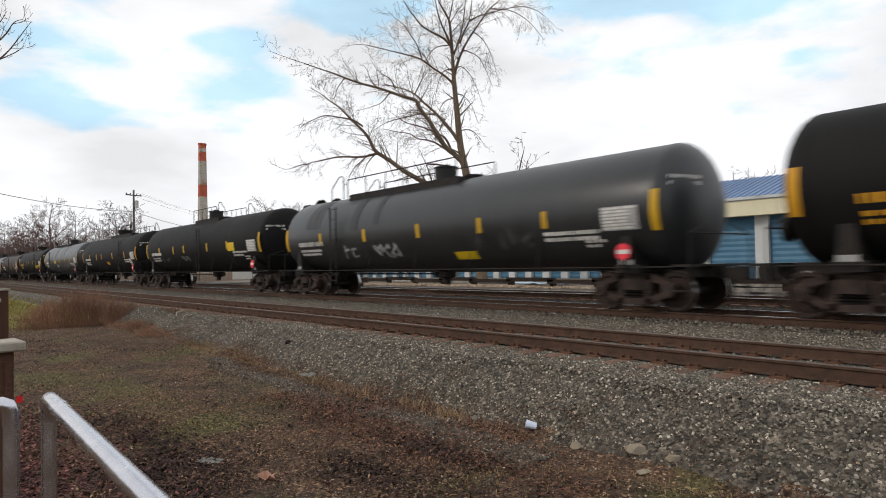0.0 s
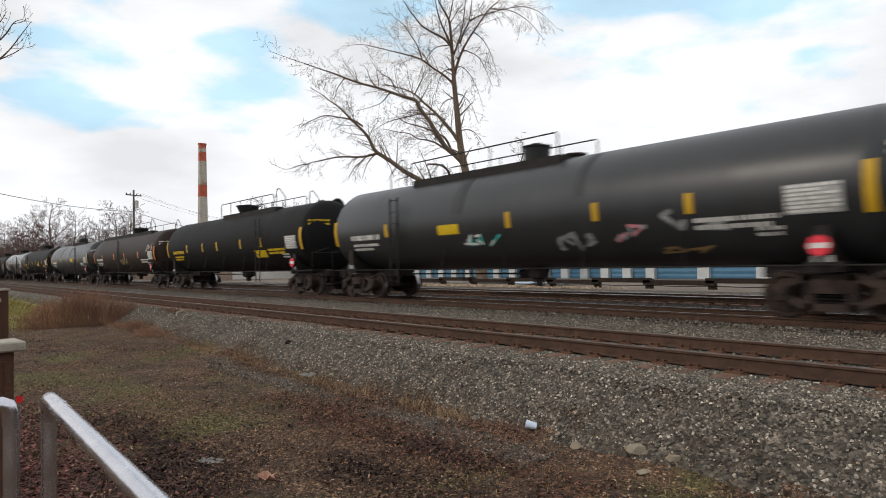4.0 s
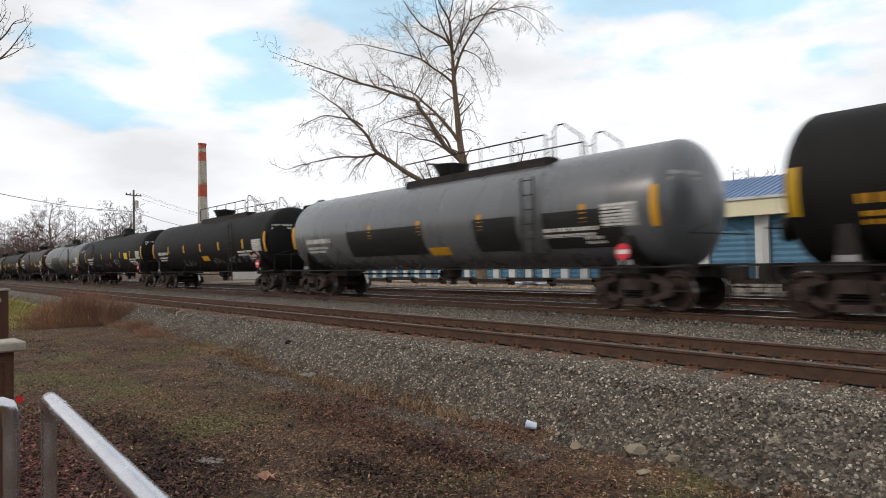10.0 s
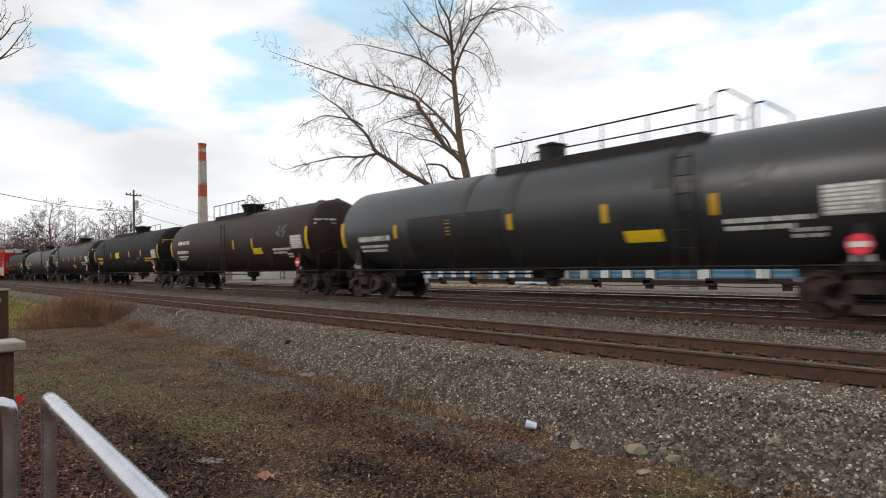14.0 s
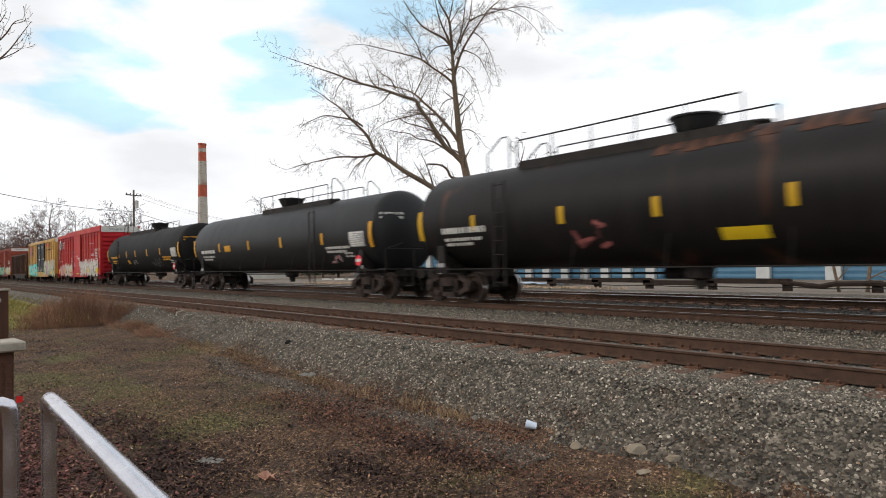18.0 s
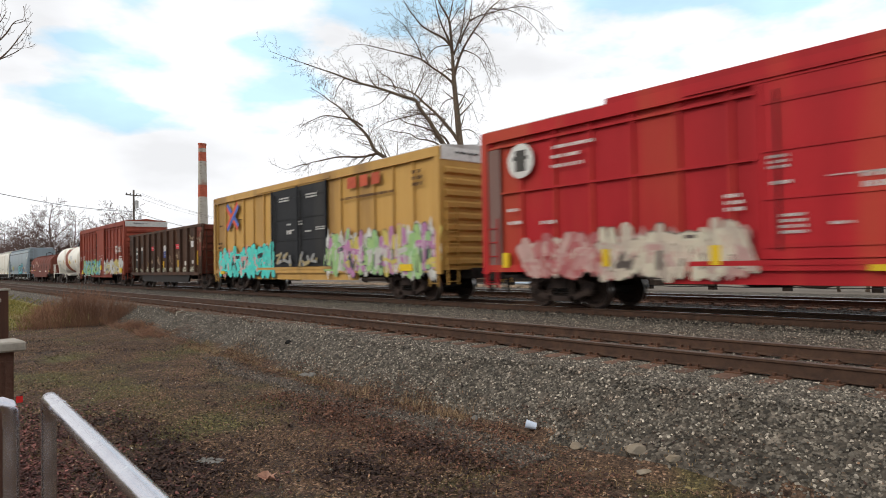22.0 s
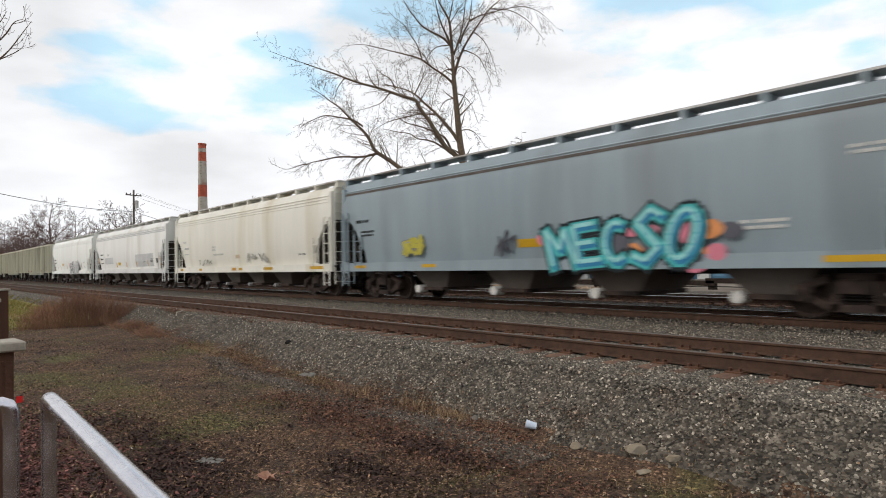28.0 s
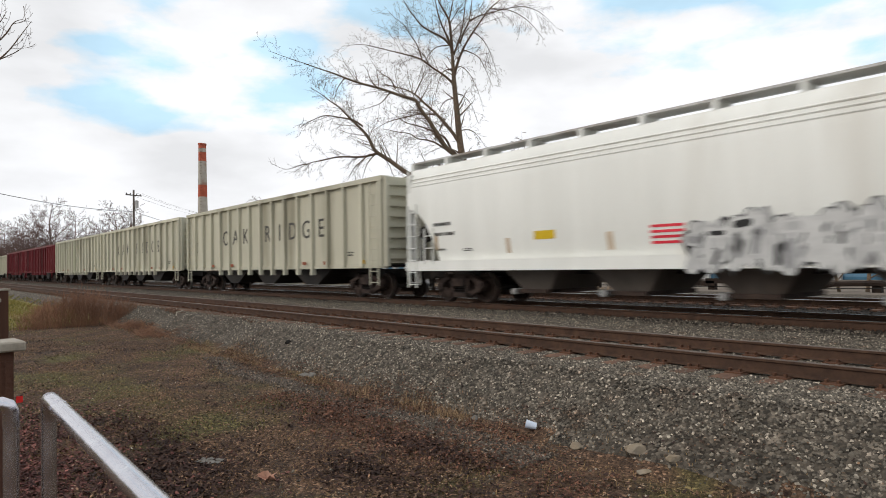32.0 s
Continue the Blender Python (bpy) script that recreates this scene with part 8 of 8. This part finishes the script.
droop_line(0.07, 0.008, (-3.19, 12.63, 0.5), (-4.36, 12.75, 0.68), (-5.46, 12.61, 0.86), (-6.79, 12.35, 1.04), (-7.7, 11.98, 1.22), (-8.53, 11.47, 1.4))
limb_line(0.27, 0.012, (-0.16, 2.46, 0.0), (-1.27, 5.07, -0.09), (-2.5, 6.27, -0.19), (-3.95, 7.3, -0.28), (-5.48, 8.21, -0.37), (-6.63, 9.07, -0.46), (-7.66, 9.79, -0.56), (-8.05, 10.55, -0.65), (-8.45, 11.17, -0.74), (-9.06, 11.8, -0.84), (-9.66, 12.42, -0.93), (-10.26, 13.05, -1.02), (-10.87, 13.47, -1.11), (-11.47, 13.96, -1.21), (-12.37, 14.51, -1.3))
droop_line(0.1, 0.01, (-7.56, 9.6, -0.7), (-8.66, 9.34, -0.92), (-10.29, 9.35, -1.14), (-11.71, 9.06, -1.36), (-12.49, 8.84, -1.58), (-13.48, 8.22, -1.8))
limb_line(0.05, 0.008, (-12.39, 8.85, -1.5), (-13.1, 8.72, -1.67), (-14.09, 8.44, -1.83), (-15.16, 8.93, -2.0))
droop_line(0.08, 0.008, (-8.54, 11.6, -0.9), (-9.27, 12.11, -0.78), (-10.35, 12.38, -0.67), (-11.44, 12.57, -0.55), (-12.33, 12.32, -0.43), (-13.0, 12.03, -0.32), (-13.65, 11.56, -0.2))
droop_line(0.06, 0.008, (-8.06, 9.57, -0.7), (-8.72, 9.11, -0.57), (-9.39, 8.51, -0.43), (-9.86, 7.62, -0.3))
droop_line(0.06, 0.008, (-7.55, 9.68, -0.7), (-8.23, 8.82, -1.0), (-8.61, 7.54, -1.3))
droop_line(0.05, 0.008, (-7.03, 9.27, -0.6), (-6.59, 8.6, -0.8), (-6.29, 7.73, -1.0))
droop_line(0.05, 0.008, (-1.5, 11.24, 0.0), (-0.74, 11.34, 0.2), (-0.12, 10.94, 0.4), (0.5, 10.02, 0.6))
droop_line(0.05, 0.008, (-1.79, 15.74, 0.0), (-1.28, 16.02, -0.12), (-0.66, 15.45, -0.25), (-0.17, 14.48, -0.38), (0.22, 13.26, -0.5))
droop_line(0.05, 0.008, (-1.12, 17.23, -0.3), (-0.0, 16.6, -0.57), (0.59, 15.45, -0.83), (1.06, 14.11, -1.1))
droop_line(0.05, 0.008, (-1.7, 14.04, 0.0), (-1.12, 13.92, 0.27), (-0.5, 13.2, 0.53), (-0.06, 11.96, 0.8))
droop_line(0.04, 0.008, (-0.26, 18.44, -0.6), (0.56, 17.7, -0.33), (1.12, 16.5, -0.07), (1.44, 15.3, 0.2))
droop_line(0.06, 0.008, (-1.83, 15.91, 0.0), (-2.54, 15.62, -0.33), (-2.95, 14.57, -0.67), (-3.25, 13.04, -1.0))
droop_line(0.05, 0.008, (-1.71, 13.66, 0.0), (-2.4, 13.64, 0.33), (-2.94, 13.01, 0.67), (-3.24, 11.8, 1.0))
limb_line(0.12, 0.06, (-1.15, 7.6, 0.0), (-2.1, 7.78, -0.1), (-2.42, 8.36, -0.2), (-2.96, 8.7, -0.3), (-3.87, 8.75, -0.4))
droop_line(0.05, 0.008, (-4.64, 13.45, -0.7), (-4.48, 12.5, -0.8), (-4.86, 11.57, -0.9))
droop_line(0.05, 0.008, (-6.48, 14.02, -1.0), (-7.09, 13.24, -1.2), (-7.89, 12.88, -1.4), (-8.9, 12.58, -1.6))
droop_line(0.05, 0.008, (-9.71, 15.07, -1.5), (-10.25, 14.43, -1.35), (-10.55, 13.64, -1.2))
limb_line(0.04, 0.008, (-8.82, 14.74, -1.4), (-8.88, 15.29, -1.5), (-9.1, 15.85, -1.6))
limb_line(0.05, 0.008, (-7.4, 14.37, -1.2), (-7.91, 15.05, -1.07), (-8.14, 15.73, -0.93), (-8.57, 16.33, -0.8))
limb_line(0.06, 0.01, (-6.3, 14.78, 0.9), (-6.74, 15.62, 1.07), (-7.55, 16.22, 1.23), (-8.3, 17.31, 1.4))
limb_line(0.05, 0.008, (-3.63, 16.24, 0.3), (-3.94, 16.95, 0.1), (-4.63, 17.56, -0.1), (-5.16, 17.81, -0.3))


def plain_tree(name, seed, h, label, mat, spec, spread=.35, group="", bushy=1.0):
    t = thing(name, label, "tree", group)
    rng = random.Random(seed)
    br = Branches(seed)
    line = smooth_line([Vector((0, 0, -.3)), Vector((rng.uniform(-.2, .2), rng.uniform(-.2, .2), h * .35)), Vector((rng.uniform(-.5, .5), rng.uniform(-.5, .5), h * .7)), Vector((rng.uniform(-.8, .8), rng.uniform(-.8, .8), h))])
    rr = [h * .018 * (1 - .93 * i / (len(line) - 1)) for i in range(len(line))]
    br.limb(line, rr, 8)
    part("trunk", br.mesh(mat), None, t)
    br = Branches(seed + 1)
    mains = int((6 + h * .5) * bushy)
    for k in range(mains):
        u = .22 + .75 * k / (mains - 1)
        i = min(len(line) - 2, int(u * (len(line) - 1)))
        p = line[i]
        a = k * 2.4 + rng.uniform(-.4, .4)
        L = h * spread * (1.15 - u * .75) * rng.uniform(.8, 1.2)
        up = rng.uniform(.5, 1.0)
        pts = smooth_line([p, p + Vector((math.cos(a) * L * .5, math.sin(a) * L * .5, L * .45 * up)), p + Vector((math.cos(a) * L, math.sin(a) * L, L * up))], 3)
        r = rr[i] * .5
        br.grow(pts, [r * (1 - .85 * j / (len(pts) - 1)) for j in range(len(pts))], 1, spec, 3)
    part("crown", br.mesh(mat), None, t)
    return t


FAR = dict(density=(1, 2.4, 3.2, 2.8), longest=(5, 3.0, 1.9, 1.1), lift=(.05, .05, .03, 0), fine=.024, short=.7, clear=.2)
MID = dict(density=(1.2, 2.0, 2.6, 2.6), longest=(3, 1.9, 1.1, .6), lift=(.05, .08, .05, .02), fine=.014, short=.5, clear=.2)
far_kinds = [plain_tree("tree", 40 + k, 15.0, "distant leafless tree with a broad grey-brown crown", M["far_twig"], FAR, .33, "distant trees", 1.9) for k in range(3)]
placed = [(-163, 25, 1.13), (-163, 29.5, .98), (-160, 21.5, .95), (-156, 36, 1.08), (-155, 39.5, 1.0), (-158, 33.5, .85), (-172, 13, .75), (-178, 18, .85), (-182, 22, .95), (-166, 19, .8), (-190, 33, .8), (-200, 9, .7), (-136, 62.3, 1.12), (-134, 67.5, 1.02), (-134, 57.5, .8)]
rng = random.Random(77)
for k, (x, y, s) in enumerate(placed):
    src = far_kinds[k % 3]
    t = copy_thing(src, pose(x, y, -.6, 0, 0, rng.uniform(0, 360)) @ Matrix.Scale(s, 4)) if k > 2 else src
    if k <= 2:
        t.matrix_basis = pose(x, y, -.6, 0, 0, 30 * k) @ Matrix.Scale(s, 4)
    else:
        t.scale = (s, s, s)
blades(16000, M["far_twig"], (4, 10.5), (.03, .06), 31, -.35, "low brown thicket at the foot of the distant trees", lambda r, n: (r.uniform(-330, -150, n), r.uniform(4, 36, n)), "thicket", .35)
mid_kinds = [plain_tree("tree", 60 + k, 9.0, "leafless tree behind the storage building", M["far_twig"], MID, .42, "trees behind the building") for k in range(2)]
for k, (x, y, s) in enumerate([(-90, 70, 1.0), (-84, 72, .92), (-51.4, 54.6, 1.66), (-53.6, 56.5, 1.4), (-33.6, 61.4, 1.0), (-31, 63, 1.15), (-29.1, 63.6, 1.1), (-97, 62, .85), (-26, 64.5, 1.02)]):
    if k < 2:
        t = mid_kinds[k]
        t.matrix_basis = pose(x, y, -.3, 0, 0, 40 * k)
    else:
        t = copy_thing(mid_kinds[k % 2], pose(x, y, -.3, 0, 0, 67 * k))
    t.scale = (s, s, s)
SMALL = dict(density=(2.4, 3, 4, 4), longest=(1.2, .9, .6, .4), lift=(.06, .05, .02, 0), fine=.006, short=.25, clear=.3)
small = plain_tree("sapling", 81, 4.4, "small crooked leafless tree beside the barrier", M["bark"], SMALL, .36)
small.matrix_basis = pose(-8.55, 27.4, -.15, 0, 6, 20)
small2 = plain_tree("sapling", 83, 3.8, "thin leafless sapling beside the barrier", M["bark"], SMALL, .3)
small2.matrix_basis = pose(-9.4, 27.2, -.15, 0, -8, 70)
edge = thing("tree", "leafless tree at the edge of the verge with pale twigs", "tree", at=pose(-19.1, -2.6, .2))
EDGE = dict(density=(1.2, 3.0, 3.6, 4), longest=(1.2, .7, .45, .3), lift=(.1, .16, .12, .05), fine=.0045, short=.2, clear=.5)
for k, (r0, r1, line) in enumerate(((.16, .05, ((2.6, -1.2), (2.77, .51), (2.87, 3.4), (3.19, 5.05), (3.85, 5.86))), (.03, .006, ((3.85, 5.86), (4.43, 6.26), (4.74, 6.62), (4.99, 7.05), (5.25, 7.51))),
                                    (.03, .006, ((3.85, 5.86), (4.31, 6.52), (4.68, 7.04), (4.86, 7.38), (5.08, 7.53))), (.02, .005, ((4.19, 6.1), (4.61, 6.4), (4.92, 6.64), (5.12, 6.86))),
                                    (.025, .006, ((3.85, 5.9), (4.31, 6.95), (4.55, 7.3), (4.7, 7.63))))):
    br = Branches(90 + k)
    pts = smooth_line([Vector((-.135 * u, .991 * u, z)) for u, z in line])
    br.grow(pts, [r0 + (r1 - r0) * i / (len(pts) - 1) for i in range(len(pts))], 0 if k == 0 else 1, EDGE, 0 if k == 0 else 3)
    part("trunk" if k == 0 else "limb", br.mesh(M["twig"]), None, edge)


# ---- house and evergreens beyond the lot ----
def evergreen(x, y, h, r, seed):
    t = thing("evergreen", "dark green conifer behind the storage building", "tree", "evergreens", at=pose(x, y, -.2))
    part("trunk", tube(bmesh.new(), [(0, 0, -.2), (0, 0, h * .95)], [.16, .03], 7), M["bark"], t)
    rng = np.random.default_rng(seed)
    n = 14000
    u = rng.uniform(0, 1, n) ** .8
    a = rng.uniform(0, 6.283, n)
    rad = r * (1.01 - u ** 3) ** .5 * (.75 + .25 * np.sin(a * 5 + u * 9)) * rng.uniform(.55, 1, n)
    c = np.stack([np.cos(a) * rad, np.sin(a) * rad, .4 + u * (h - .4)], -1)
    out = np.stack([np.cos(a), np.sin(a), rng.uniform(.1, 1.1, n)], -1) * rng.uniform(.14, .3, n)[:, None]
    side = np.stack([-np.sin(a), np.cos(a), rng.uniform(-.5, .5, n)], -1) * .05
    v = np.stack([c - side, c + side, c + out], 1).reshape(-1, 3)
    part("crown", raw_mesh("needles", v, np.arange(n * 3).reshape(-1, 3), M["needles"]), None, t)


M["needles"] = island(surf("needles", (0.026, 0.045, 0.022), (0.045, 0.07, 0.032), 1, 0.8), .5, 1.5)
evergreen(-68.83, 36.69, 8.5, 1.6, 0)
evergreen(-68.04, 38.13, 9.1, 2.2, 1)
evergreen(-68.02, 40.18, 9.4, 2.0, 2)

M["shingle"] = surf("shingle", (0.13, 0.06, 0.045), (0.2, 0.1, 0.075), 2, 0.9, bump=0.4, c3=(0.09, 0.05, 0.04))
M["siding"] = surf("siding", (0.5, 0.48, 0.44), (0.6, 0.58, 0.53), 1, 0.7)
M["window_dark"] = surf("window_dark", (0.02, 0.025, 0.03), (0.035, 0.04, 0.05), 2, 0.15, spec=0.5)
HP = (-78.24, 35.69, -.4)
house = thing("house", "pale two-storey house with a brown shingle roof", "house", at=pose(*HP, 0, 0, 62))
part("wall", boxm(-3.6, 3.6, -4.6, 4.6, 0, 5.6), M["siding"], house)
roof = part("roof", extrude_yz(bmesh.new(), [(-5.1, 5.4), (0, 7.9), (5.1, 5.4), (5.1, 5.15), (0, 7.65), (-5.1, 5.15)], -4.1, 4.1), M["shingle"], house)
part("chimney", boxm(1.0, 1.7, .4, 1.1, 7.0, 8.6), M["brick_red"], roof)
for q in (-1, 1):
    for y in (-2.6, 0, 2.6):
        w = part("window", boxm(min(q * 3.55, q * 3.66), max(q * 3.55, q * 3.66), y - .5, y + .5, 3.2, 4.6), M["siding"], house)
        part("pane", boxm(min(q * 3.66, q * 3.68), max(q * 3.66, q * 3.68), y - .42, y + .42, 3.28, 4.52), M["window_dark"], w)

# ---- utility pole and wires ----
pole = thing("utility_pole", "wooden utility pole with a crossarm and transformer", "utility pole", at=pose(-106.6, 27.3, -.5))
part("shaft", tube(bmesh.new(), [(0, 0, -.5), (0, 0, 14.0)], [.2, .13], 10), M["old_timber"], pole)
arm = part("crossarm", boxm(-.08, .08, -1.3, 1.3, 13.1, 13.25), M["old_timber"], pole, at=pose(0, 0, 0, 0, 0, 20))
for y in (-1.2, -.5, .5, 1.2):
    part("insulator", lathe(bmesh.new(), [(13.25, .04), (13.3, .09), (13.36, .05), (13.42, .08), (13.5, 0)], "z", 8, (0, y, 0)), M["cable"], arm)
part("transformer", lathe(bmesh.new(), [(11.2, 0), (11.2, .28), (12.3, .28), (12.4, .1), (12.4, 0)], "z", 12, (.3, .35, 0)), M["roof_metal"], pole)


def wire(a, b, sag, r=.02, label="thin sagging overhead power cable"):
    a, b = Vector(a), Vector(b)
    pts = [a.lerp(b, k / 16) - Vector((0, 0, sag * 4 * (k / 16) * (1 - k / 16))) for k in range(17)]
    return solo("overhead_cable", tube(bmesh.new(), pts, r, 5), M["cable"], label, "cable", "overhead cables")


wire((-106.6, 27.3, 10.2), (-70, -2.0, 10.4), .9, .035, "thick black telephone cable on the utility pole")
wire((-106.6, 27.3, 10.2), (-150, 62, 10.4), 1.2, .035, "thick black telephone cable on the utility pole")
for y in (-1.2, .5, 1.2):
    wire((-106.6, 27.3 + y, 13.0), (-150, 62 + y, 12.4), .8, .015)


# ---- what moves ----
def motions():
    run = [(-4.0, -65.3), (0.0, 0.0), (8.0, 130.51), (16.0, 260.62), (24.0, 389.99), (32.0, 518.9), (36.0, 583.4)]
    for car, x in TRAIN:
        walk(car, [(t, pose(x + s, TRAIN_Y, 0)) for t, s in run])
    # the wheelsets roll while their car passes: 75 degrees to a row
    radius, step = 0.455, radians(75)
    for car, x in TRAIN:
        for bogie in [o for o in car.children if o.name.startswith("truck")]:
            for w in [o for o in bogie.children if o.name.startswith(("wheel", "axle"))]:
                p = w.matrix_basis.copy()
                times = []
                for k in range(int(46 / (radius * step))):
                    s = -38 - x + k * radius * step
                    t = float(np.interp(s, [b for a, b in run], [a for a, b in run]))
                    if 0.02 < t < 31.98:
                        times.append((t, k))
                if len(times) < 3:
                    continue
                first, last = times[0][1] * step, times[-1][1] * step
                rows = [(0.0, first)] + [(t, k * step) for t, k in times] + [(32.0, last)]
                walk(w, [(t, pose(p.translation.x, p.translation.y, p.translation.z, 0, math.degrees(g), 0) @ Matrix.Rotation(p.to_euler().z, 4, "Z")) for t, g in rows])
    walk(clouds, [(-8.0, pose(0, 0, 0, 0, 0, 1.2)), (0.0, pose(0, 0, 0, 0, 0, 0)), (32.0, pose(0, 0, 0, 0, 0, -4.5)), (40.0, pose(0, 0, 0, 0, 0, -5.6))])


motions()
